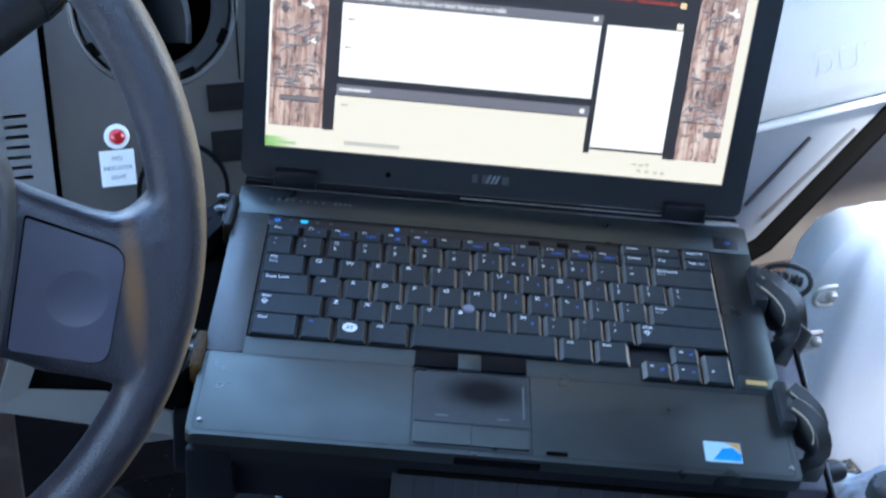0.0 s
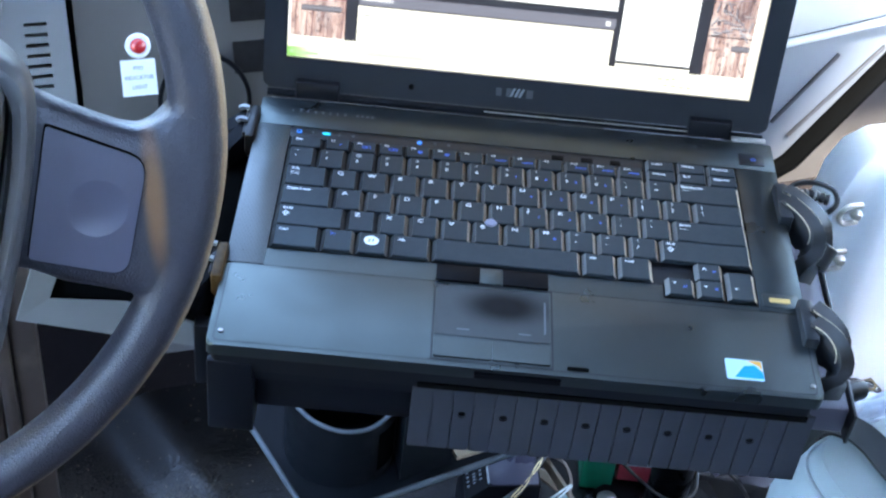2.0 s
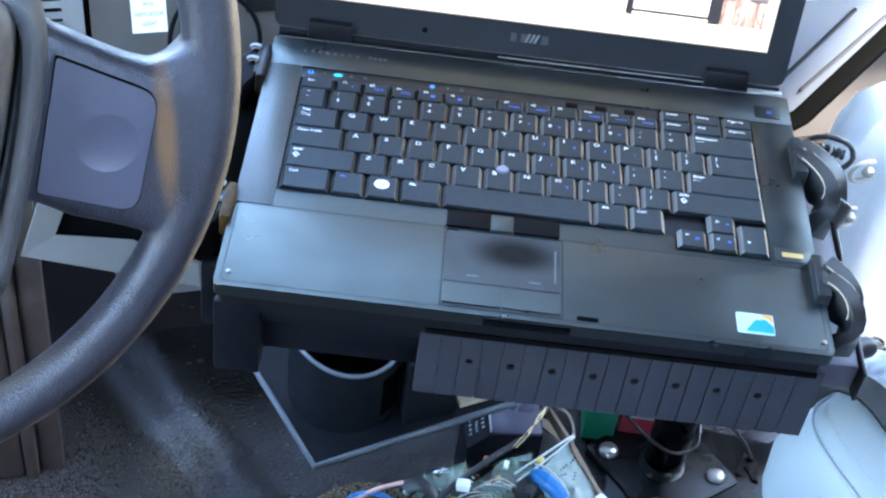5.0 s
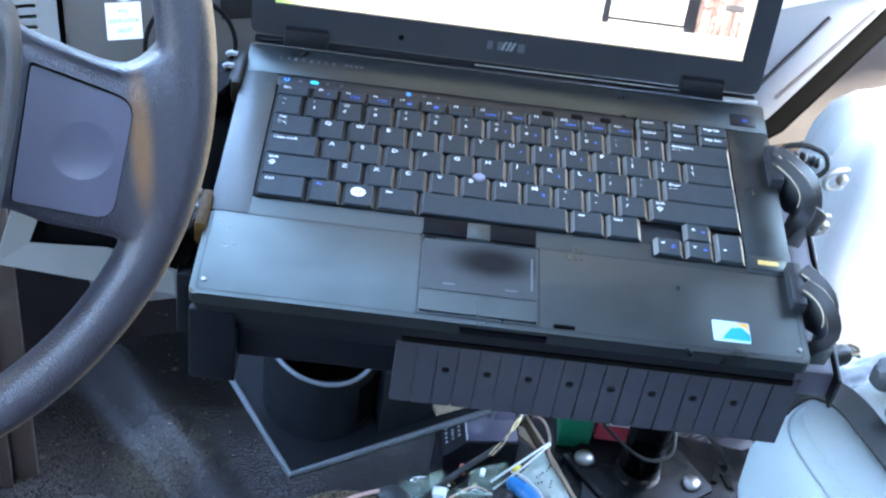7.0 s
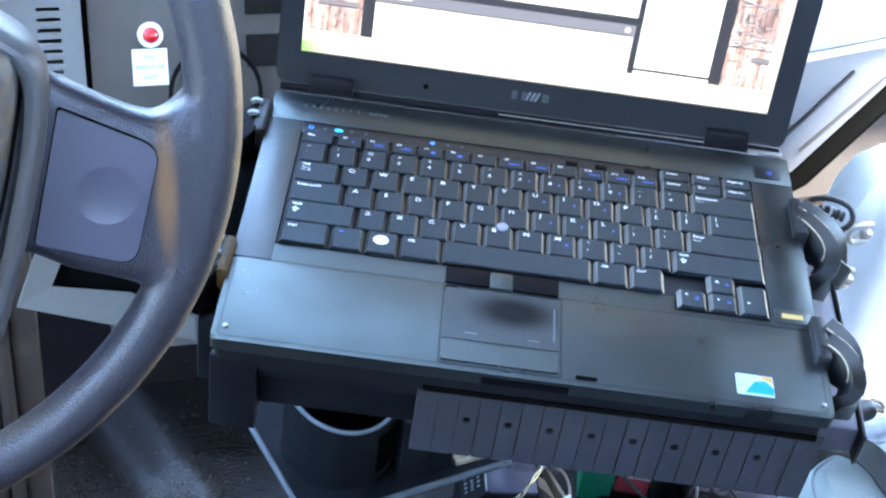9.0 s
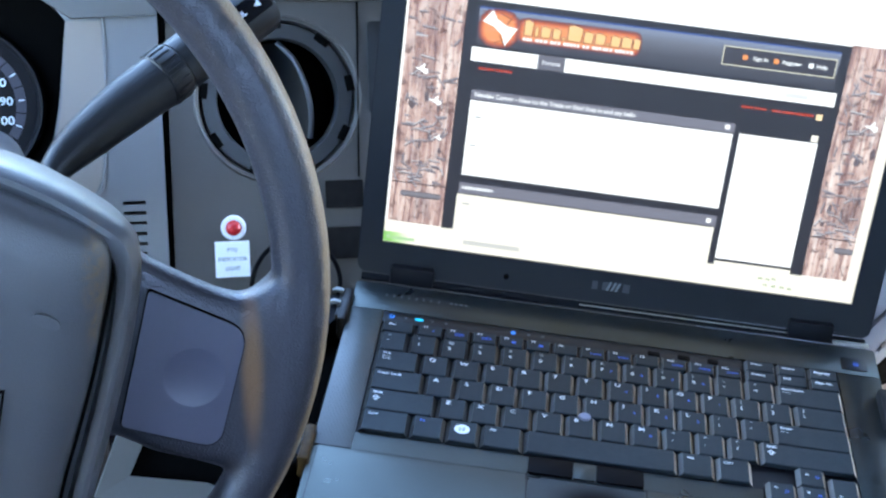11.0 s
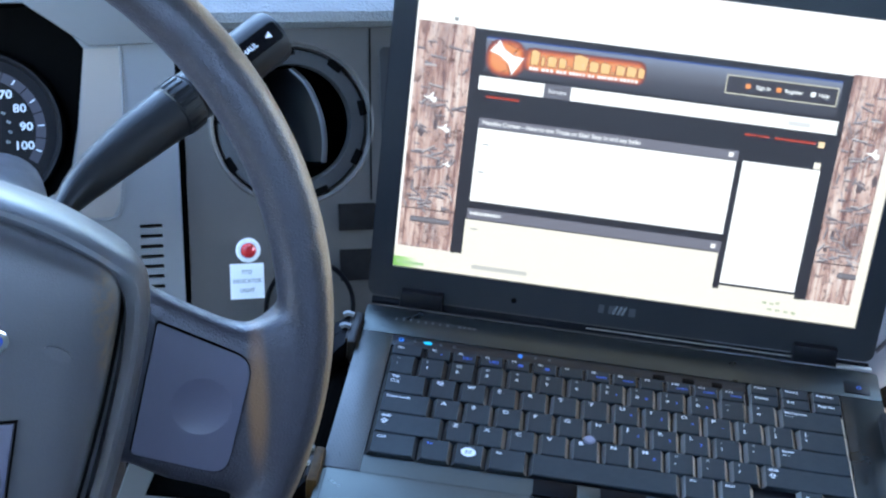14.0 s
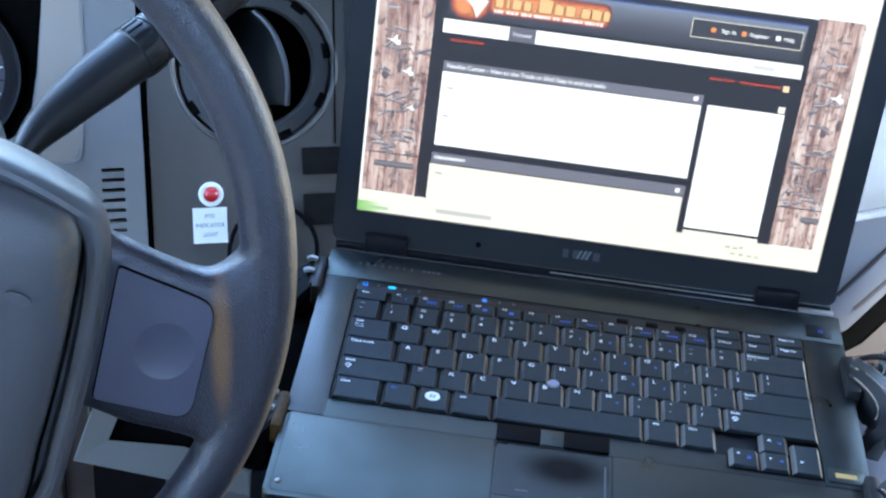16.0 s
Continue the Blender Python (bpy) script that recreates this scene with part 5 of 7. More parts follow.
def clamp(x, y, pad, pad_mat, arms, label, finish):
    """One gripping arm: a pad on the laptop's edge, two flat curved fingers reaching outwards and down, with highlights
    painted along their edges.
    """
    cl = new("clamp")
    cl.parent = mount
    cl.matrix_local = MOUNT.inverted() @ Matrix.Translation((x, y, 0.6))
    cl["label"] = label
    bm = fresh()
    box(bm, *pad, 0.0016)
    part("pad", bm, pad_mat, cl)
    mid = (Vector(pad[0]) + Vector(pad[1])) / 2
    bm = fresh()
    out = math.copysign(1, arms[0][2][0])
    box(bm, (min(mid.x, mid.x + 0.005 * out), pad[0][1] + 0.004, -0.016), (max(mid.x, mid.x + 0.005 * out), pad[1][1] - 0.003, pad[1][2] - 0.0010), 0.0010)
    part("jaw", bm, M_JAW, cl)
    for arm in arms:
        path = smooth_path(arm, 3)
        bm = fresh()
        low = Vector((0, 0, -0.0070))  # the fingers are deep webs under their pale-edged tops
        ribbon(bm, [p + low for p in path], 0.0112, 0.0240)
        finger = part("arm", bm, finish, cl)
        # pale lines painted as highlights along both upper borders of the finger
        for k in (-1, 1) if finish is M_ARM else ():
            line = []
            for i, p in enumerate(path):
                d = (path[min(i + 1, len(path) - 1)] - path[max(i - 1, 0)]).normalized()
                side = d.cross(Vector((0, 0, 1))).normalized()
                line.append(p + side * (k * 0.0049) + side.cross(d).normalized() * 0.0046)
            bm = fresh()
            tube(bm, line[1:-4], 0.00042, 6)
            part("edge_highlight", bm, M_EDGELIGHT, finger)
    return cl


def build_clamps():
    upper = [(-0.0008, -0.0018, 0.0035), (0.0085, -0.0140, 0.0030), (0.0147, -0.0249, -0.0005), (0.0148, -0.0320, -0.0085), (0.0095, -0.0380, -0.0200)]
    outer = [(-0.0007, 0.0093, 0.0035), (0.0119, -0.0007, 0.0015), (0.0204, -0.0070, -0.0045), (0.0235, -0.0140, -0.0130)]
    c = clamp(0.1745, 0.0135, ((-0.0070, -0.0195, -0.0120), (0.0016, 0.0150, 0.0068)), M_RUBBER, (upper, outer), "black rubber-jawed clamp arm with a ring and cable loop", M_ARM)
    # short open sleeve at the end of the arm
    a, b = Vector((0.0165, -0.0330, -0.0185)), Vector((0.0235, -0.0240, -0.0085))
    bm = fresh()
    ln = (b - a).length
    lathe(bm, [(0.0070, 0.0), (0.0100, 0.0), (0.0102, ln * 0.5), (0.0102, ln - 0.0008), (0.0094, ln), (0.0080, ln - 0.0006), (0.0076, ln * 0.4), (0.0070, 0.0)], 26, Matrix.Translation(a) @ (b - a).normalized().to_track_quat("Z", "Y").to_matrix().to_4x4())
    part("sleeve", bm, M_ARM, c, "short black sleeve, open at the top")
    bm = fresh()
    tube(bm, smooth_path([(0.0020, 0.0130, 0.0030), (0.0100, 0.0170, 0.0060), (0.0218, 0.0190, 0.0060), (0.0335, 0.0185, 0.0020), (0.0365, 0.0130, -0.0030), (0.0325, 0.0075, -0.0060), (0.0240, 0.0040, -0.0100)], 6), 0.0019, 8)
    part("cable_loop", bm, M_CABLE, c, "stiff dark cable loop")
    bm = fresh()
    pts = smooth_path([(0.0100, 0.0128, 0.0010), (0.0200, 0.0130, 0.0005), (0.0300, 0.0112, -0.0010)], 9)
    tube(bm, pts, [0.0027 + (0.0009 if i % 3 else 0.0) for i in range(len(pts))], 12)
    part("cable_end", bm, M_CABLE, c, "ridged black cable end")
    for q, r in ((9, 0.0040), (17, 0.0036)):
        bm = fresh()
        tube(bm, [pts[q], pts[q + 1]], r, 14)
        part("ferrule", bm, M_HINGE, c, "bright metal ferrule")
    clamp(0.1745, -0.0975, ((-0.0070, -0.0160, -0.0120), (0.0016, 0.0180, 0.0066)), M_RUBBER, ([(0.0002, -0.0013, 0.0035), (0.0080, -0.0080, 0.0030), (0.0135, -0.0155, -0.0005), (0.0150, -0.0215, -0.0085), (0.0105, -0.0255, -0.0200)], [(0.0012, 0.0125, 0.0035), (0.0090, 0.0058, 0.0020), (0.0150, -0.0015, -0.0025), (0.0165, -0.0080, -0.0120)]), "black rubber-jawed clamp arm beside the palm rest", M_ARM)
    for y, half, mat, label in ((0.0440, 0.0170, M_JAW, "black clamp arm with two bright prongs"), (-0.0900, 0.0150, M_BRASS, "black clamp arm with a worn tan pad and bright prongs")):
        cl = clamp(-0.1660, y, ((-0.0066, -half, -0.0110), (-0.0002, half, 0.0046)), mat, ([(-0.0040, 0.0010, -0.0015), (-0.0100, -0.0080, -0.0040), (-0.0170, -0.0180, -0.0080), (-0.0210, -0.0240, -0.0140)], [(-0.0040, 0.0120, -0.0015), (-0.0110, 0.0060, -0.0040), (-0.0180, 0.0010, -0.0080), (-0.0220, -0.0040, -0.0140)]), label, M_GLOSS)
        for k in (0, 1):
            bm = fresh()
            ribbon(bm, smooth_path([(-0.0070, 0.0120 - 0.0130 * k, 0.0046), (-0.0110, 0.0124 - 0.0130 * k, 0.0050), (-0.0135, 0.0120 - 0.0130 * k, 0.0036)], 4), 0.0028, 0.0026)
            part("prong", bm, M_PRONG, cl, "short pale prong")


def build_cup_tray():
    """Flat tray with a cup holder and a pocket, hung from the mount under the laptop."""
    z = 0.300
    pts = [(-0.120, -0.002), (-0.147, 0.098), (-0.140, 0.150), (0.060, 0.150), (0.060, 0.036), (0.047, 0.031)]
    m = MOUNT.inverted() @ TRUCK
    bm = fresh()
    prism(bm, [(u, v) for u, v in pts[::1]], z - 0.004, z, m)
    tray = part("cup_tray", bm, M_CUP, mount, "black tray with a pale worn rim")
    bm = fresh()
    rim = [m @ Vector((u, v, z + 0.0015)) for u, v in ((-0.147, 0.098), (-0.120, -0.002), (-0.036, 0.0145), (0.052, 0.032))]
    tube(bm, rim, 0.0025, 8)
    part("tray_rim", bm, M_EDGE, tray)
    bm = fresh()
    cu, cv, r = -0.083, 0.068, 0.043
    prof_h = 0.074
    n = 48
    # open-fronted round cup wall with a notch
    inner, outer = [], []
    for i in range(n):
        a = 2 * math.pi * i / n
        dip = 0.010 * max(0.0, math.cos(a + math.pi / 2 - 0.25)) ** 1.5
        hh = prof_h - dip
        for lst, rr in ((outer, r), (inner, r - 0.003)):
            lst.append((bm.verts.new(m @ Vector((cu + rr * math.cos(a), cv + rr * math.sin(a), z))), bm.verts.new(m @ Vector((cu + rr * math.cos(a) * 1.02, cv + rr * math.sin(a) * 1.02, z + hh)))))
    for i in range(n):
        j = (i + 1) % n
        bm.faces.new((outer[i][0], outer[j][0], outer[j][1], outer[i][1]))
        bm.faces.new((inner[i][0], inner[i][1], inner[j][1], inner[j][0]))
        bm.faces.new((outer[i][1], outer[j][1], inner[j][1], inner[i][1]))
    bmesh.ops.recalc_face_normals(bm, faces=bm.faces)
    part("cup_holder", bm, M_CUP, tray, "round black cup holder")
    bm = fresh()
    tube(bm, [m @ Vector((cu + (r + 0.0003) * math.cos(a), cv + (r + 0.0003) * math.sin(a), z + prof_h - 0.010 * max(0.0, math.cos(a + math.pi / 2 - 0.25)) ** 1.5)) for a in np.linspace(math.pi * 1.05, math.pi * 1.98, 26)], 0.0017, 6)
    part("cup_rim", bm, M_EDGE, tray, "pale worn rim of the cup holder")
    bm = fresh()
    cols = []
    for a in np.linspace(radians(-64), radians(-36), 8):
        cols.append([bm.verts.new(m @ Vector((cu + (r + 0.0008) * math.cos(a), cv + (r + 0.0008) * math.sin(a), z + h))) for h in (0.010, 0.052)])
    for a, b in zip(cols, cols[1:]):
        bm.faces.new((a[0], b[0], b[1], a[1]))
    part("cup_slot", bm, M_HOLE, tray, "dark slot in the side of the cup holder")
    bm = fresh()
    prism(bm, [(-0.046, 0.024), (-0.002, 0.033), (-0.002, 0.120), (-0.036, 0.120)], z, z + 0.068, m, bevel=0.003)
    part("pocket", bm, M_CUP, tray)
    bm = fresh()
    prism(bm, [(0.003, 0.034), (0.028, 0.038), (0.030, 0.070), (-0.002, 0.066)], z, z + 0.004, m, bevel=0.001)
    part("tray_pad", bm, surface("tan_board", (0.36, 0.29, 0.20), 0.8), tray, "scrap of tan board lying in the tray")


build_mount()
build_clamps()
build_cup_tray()

# ---- the steering wheel ----
WHEEL = pose(-0.3309, -0.2644, 0.7963, 0, 0, TURN) @ pose(0, 0, 0, 90 - 18.4, 0, 0)
wheel = thing("steering_wheel", WHEEL, "dark grey vinyl steering wheel with browned rim and thumb rests", "steering wheel")


def build_wheel():
    R, r = 0.1829, 0.0124
    bm = fresh()
    n = 120
    pts = [Vector((R * math.cos(2 * math.pi * i / n), R * math.sin(2 * math.pi * i / n), 0)) for i in range(n)]
    tube(bm, pts, r, 20, closed=True)

    def spoke(bm, mirror):
        s = -1 if mirror else 1
        # cross sections from the hub outwards: x, lower and upper edge, front height
        secs = [(0.085, -0.060, 0.040, 0.003), (0.105, -0.063, 0.026, 0.005), (0.120, -0.071, 0.0140, 0.006), (0.136, -0.076, 0.0050, 0.0065), (0.148, -0.0805, -0.0010, 0.0070), (0.157, -0.089, -0.0040, 0.0075), (0.164, -0.098, -0.0020, 0.0090), (0.170, -0.106, 0.0030, 0.0105), (0.176, -0.106, 0.0100, 0.0100), (0.181, -0.100, 0.0180, 0.0060)]
        rings = []
        for x, lo, hi, zf in secs:
            ring = []
            m = (lo + hi) / 2
            h = (hi - lo) / 2
            for i in range(20):
                a = 2 * math.pi * i / 20
                ca, sa = math.cos(a), math.sin(a)
                yy = m + h * (abs(ca) ** 0.35) * (1 if ca >= 0 else -1)
                zz = (zf + 0.002) * (abs(sa) ** 0.6) * (1 if sa >= 0 else -1.6)
                reach = 0.1835 / max(0.1835, math.hypot(x, yy))  # the spoke ends inside the rim
                ring.append(bm.verts.new((s * x * reach, yy * reach, zz)))
            rings.append(ring)
        for a, b in zip(rings, rings[1:]):
            for i in range(20):
                bm.faces.new((a[i], a[(i + 1) % 20], b[(i + 1) % 20], b[i]))
        bm.faces.new(rings[0][::-1])
        bm.faces.new(rings[-1])

    spoke(bm, False)
    spoke(bm, True)
    bmesh.ops.recalc_face_normals(bm, faces=bm.faces)
    # rim and spokes are one moulding: grow them together, then ease the joints
    raw = bpy.data.meshes.new("moulding")
    bm.to_mesh(raw)
    bm.free()
    tmp = bpy.data.objects.new("moulding", raw)
    scene.collection.objects.link(tmp)
    rm = tmp.modifiers.new("grow", "REMESH")
    rm.mode = "VOXEL"
    rm.voxel_size = 0.0019
    ease = tmp.modifiers.new("ease", "SMOOTH")
    ease.factor = 0.5
    ease.iterations = 9
    me = bpy.data.meshes.new_from_object(tmp.evaluated_get(bpy.context.evaluated_depsgraph_get()))
    bpy.data.objects.remove(tmp)
    me.name = "rim"
    me.materials.clear()
    me.materials.append(M_WHEEL)
    me.shade_smooth()
    sp = new("rim", me)
    sp.parent = wheel
    sp["label"] = "grained dark vinyl rim and spokes, browned for warm reflected light"
    # blank switch panel, flush in the spoke, with a shallow bowl pressed into it
    quad = [Vector(q) for q in ((0.1195, 0.0030), (0.1590, -0.0165), (0.1460, -0.0680), (0.1060, -0.0550))]
    mid = Vector((0.133, -0.034))

    def outline(grow):
        out = []
        for i in range(4):
            p0, p1, p2 = (mid + (quad[k % 4] - mid) * grow for k in (i - 1, i, i + 1))
            r = 0.0085 if i in (1, 2) else 0.002
            a, b = p1 + (p0 - p1).normalized() * r, p1 + (p2 - p1).normalized() * r
            for t in (0, 0.2, 0.4, 0.6, 0.8, 1):
                out.append(tuple(a * (1 - t) ** 2 + p1 * 2 * t * (1 - t) + b * t * t))
        return out

    bm = fresh()
    plate(bm, outline(1.014), [outline(1.0)], 0.004, 0.0103)
    part("panel_gap", bm, M_HOLE, sp)
    bowl = (0.1365, -0.0355)
    bm = fresh()
    plate(bm, outline(0.998), [circle(*bowl, 0.0128, 40)], 0.004, 0.0106)
    part("switch_blank", bm, M_WHEELPAD, sp, "bluish-grey blank switch panel with a round dimple")
    bm = fresh()
    lathe(bm, [(0.0129 * k, 0.0106 - 0.0013 * (1 - k * k)) for k in (1.0, 0.9, 0.78, 0.64, 0.5, 0.36, 0.2, 0.08, 0.0)], 40, pose(*bowl, 0))
    part("dimple", bm, M_WHEELPAD, sp)
    # airbag cover with a raised border
    def cover(name, half, layers, mat):
        loop = half + [(-x, y) for x, y in reversed(half[1:-1])]
        pts = [Vector((x, y, 0)) for x, y in loop]
        n = len(pts)
        fine = []
        for i in range(n):
            p0, p1, p2, p3 = pts[i - 1], pts[i], pts[(i + 1) % n], pts[(i + 2) % n]
            for k in range(4):
                q = k / 4
                fine.append(0.5 * ((2 * p1) + (p2 - p0) * q + (2 * p0 - 5 * p1 + 4 * p2 - p3) * q * q + (3 * p1 - p0 - 3 * p2 + p3) * q ** 3))
        c = Vector((0, -0.022, 0))
        bm = fresh()
        rings = [[bm.verts.new(c + (p - c) * k + Vector((0, 0, z))) for p in fine] for k, z in layers]
        for a, b in zip(rings, rings[1:]):
            for i in range(len(a)):
                bm.faces.new((a[i], a[(i + 1) % len(a)], b[(i + 1) % len(a)], b[i]))
        bm.faces.new(rings[-1])
        bmesh.ops.recalc_face_normals(bm, faces=bm.faces)
        return part(name, bm, mat, wheel)
    outer = [(0.0, 0.075), (0.035, 0.070), (0.062, 0.061), (0.084, 0.051), (0.104, 0.038), (0.114, 0.029), (0.117, 0.017), (0.114, -0.006), (0.108, -0.032), (0.099, -0.064), (0.086, -0.100), (0.055, -0.122), (0.0, -0.128)]
    inner = [(0.0, 0.069), (0.032, 0.064), (0.057, 0.055), (0.078, 0.045), (0.0985, 0.034), (0.1045, 0.027), (0.1050, 0.016), (0.1005, -0.006), (0.0940, -0.032), (0.0830, -0.068), (0.0720, -0.098), (0.040, -0.115), (0.0, -0.120)]
    cover("hub_border", outer, [(0.90, -0.045), (0.97, -0.020), (1.0, 0.004), (1.0, 0.016), (0.99, 0.022), (0.965, 0.0255), (0.945, 0.026), (0.915, 0.0245), (0.905, 0.016)], M_HUB)
    cover("airbag_cover", inner, [(1.0, 0.014), (1.0, 0.024), (0.985, 0.029), (0.955, 0.0325), (0.92, 0.0345), (0.80, 0.0365), (0.5, 0.038), (0.1, 0.0385)], M_HUB)
    cover("hub_seam", inner, [(1.02, 0.014), (1.02, 0.0200)], M_HOLE)
    bm = fresh()
    prism(bm, [(0.0803 + 0.0050 * math.cos(a * 0.2), 0.0012 + 0.0028 * math.sin(a * 0.2) - 0.002 * math.cos(a * 0.2)) for a in range(31)], 0.036, 0.0383)
    part("moulded_mark", bm, M_HUB, wheel, "faint moulded mark")
    oval = [(math.cos(2 * math.pi * a / 40), math.sin(2 * math.pi * a / 40)) for a in range(40)]
    bm = fresh()
    prism(bm, [(0.0385 + 0.0240 * x, 0.0085 + 0.0095 * y) for x, y in oval], 0.036, 0.0392, bevel=0.0004)
    part("emblem_rim", bm, M_CHROME, wheel, "bright oval emblem rim")
    bm = fresh()
    prism(bm, [(0.0385 + 0.0215 * x, 0.0085 + 0.0075 * y) for x, y in oval], 0.0392, 0.0396)
    part("emblem", bm, surface("emblem_blue", (0.02, 0.05, 0.25), 0.25), wheel, "plain blue oval")
    bm = fresh()
    plate(bm, [(0.019, -0.111), (0.0475, -0.111), (0.0634, -0.0254), (0.035, -0.0254)], [[(0.020, -0.110), (0.0466, -0.110), (0.0623, -0.0264), (0.036, -0.0264)]], 0.034, 0.0383)
    part("inset_gap", bm, M_HOLE, wheel)
    bm = fresh()
    prism(bm, [(0.0202, -0.1098), (0.0464, -0.1098), (0.0620, -0.0266), (0.0362, -0.0266)], 0.034, 0.0388, bevel=0.0008)
    part("cover_inset", bm, M_WHEELPAD, wheel, "violet-grey inset panel in the cover")


build_wheel()

# ---- steering column, gear lever ----
column = thing("steering_column", WHEEL, "dark grey steering column shroud with a column gear lever", "steering column")


def build_column():
    bm = fresh()
    rings = []
    for z, w, h, cy in ((-0.050, 0.058, 0.045, -0.030), (-0.070, 0.072, 0.055, -0.038), (-0.11, 0.082, 0.062, -0.044), (-0.165, 0.086, 0.066, -0.047), (-0.20, 0.083, 0.062, -0.050), (-0.215, 0.074, 0.054, -0.050), (-0.27, 0.060, 0.050, -0.052), (-0.40, 0.056, 0.050, -0.055)):
        ring = []
        for i in range(32):
            a = 2 * math.pi * i / 32
            ca, sa = math.cos(a), math.sin(a)
            ring.append(bm.verts.new((w * math.copysign(abs(ca) ** 0.6, ca), cy + h * math.copysign(abs(sa) ** 0.6, sa), z)))
        rings.append(ring)
    for a, b in zip(rings, rings[1:]):
        for i in range(32):
            bm.faces.new((a[i], b[i], b[(i + 1) % 32], a[(i + 1) % 32]))
    bm.faces.new(rings[0])
    bm.faces.new(rings[-1][::-1])
    bmesh.ops.recalc_face_normals(bm, faces=bm.faces)
    part("shroud", bm, M_HUB, column)
    # gear lever: thin root, swelling grip, ribbed collar, end cap with lettering
    inv = WHEEL.inverted() @ TRUCK
    P = [inv @ Vector(p) for p in ((-0.352, 0.020, 0.716), (-0.327, 0.042, 0.731), (-0.312, 0.058, 0.742), (-0.288, 0.079, 0.753), (-0.262, 0.099, 0.763))]
    bm = fresh()
    path = smooth_path(P, 6)
    rr = np.interp(np.linspace(0, 1, len(path)), [0, 0.22, 0.36, 0.58, 0.82, 1.0], [0.0052, 0.0056, 0.0078, 0.0122, 0.0150, 0.0158])
    tube(bm, path, [float(x) for x in rr], 24)
    lever = part("gear_lever", bm, M_LEVER, column, "black tapered gear lever with ribbed collar")
    a, b = P[4], inv @ Vector((-0.250, 0.108, 0.768))
    end = inv @ Vector((-0.1985, 0.1445, 0.790))
    d = (b - a).normalized()
    q = d.to_track_quat("Z", "Y").to_matrix().to_4x4()
    bm = fresh()
    lathe(bm, [(0.0150, 0.0), (0.0162, 0.001), (0.0164, 0.007), (0.0160, 0.014), (0.0148, 0.0155), (0, 0.0155)], 32, Matrix.Translation(a) @ q)
    for i in range(20):
        t = 2 * math.pi * i / 20
        box(bm, (-0.0014, 0.0155, 0.002), (0.0014, 0.0170, 0.013), 0.0004, Matrix.Translation(a) @ q @ pose(0, 0, 0, 0, 0, math.degrees(t)))
    part("lever_collar", bm, M_LEVER, lever)
    q2 = (end - b).normalized().to_track_quat("Z", "Y").to_matrix().to_4x4()
    ln = (end - b).length
    bm = fresh()
    lathe(bm, [(0.0155, 0.0), (0.0165, ln - 0.012), (0.0165, ln - 0.003), (0.0155, ln), (0.012, ln + 0.001), (0, ln + 0.0012)], 28, Matrix.Translation(b) @ q2)
    cap = part("lever_cap", bm, M_LEVER, lever)
    # lettering wraps on the side that faces the driver
    ax = (end - b).normalized()
    side = (Vector((0.30, 0.55, 1.0)) - ax * ax.dot(Vector((0.30, 0.55, 1.0)))).normalized()
    up = ax.cross(side) * -1
    rot = Matrix((ax, -up, side)).transposed().to_4x4()
    if (rot.to_3x3().determinant()) < 0:
        rot = Matrix((ax, up, side)).transposed().to_4x4()
    fm = Matrix.Translation(b + ax * (ln * 0.60) + side * 0.0158) @ rot
    bm = fresh()
    prism(bm, rounded(-ln * 0.36, -0.0060, ln * 0.36, 0.0060, 0.0015), 0.0, 0.0007, fm, bevel=0.0003)
    part("text_panel", bm, M_GLOSS, cap)
    writing("lever_text", "TOW/HAUL", 0.0043, M_LEGEND, cap, Matrix.Translation(b + ax * (ln * 0.53) + side * 0.0166) @ rot)
    bm = fresh()
    prism(bm, [(-0.0022, -0.002), (0.0022, 0), (-0.0022, 0.002)], 0, 0.0002, Matrix.Translation(b + ax * (ln * 0.83) + side * 0.0167) @ rot @ pose(0, 0, 0, 0, 0, 180))
    part("lever_arrow", bm, M_LEGEND, cap)


build_column()

# ---- the dash ----
DASH = TRUCK @ pose(-0.1636, 0.3259, 0.6272, 62, 0, 0)  # x across, y up the sloping face, z out of it
dash = thing("dashboard", DASH, "grey moulded truck dashboard with a round vent and instrument panel", "dashboard")


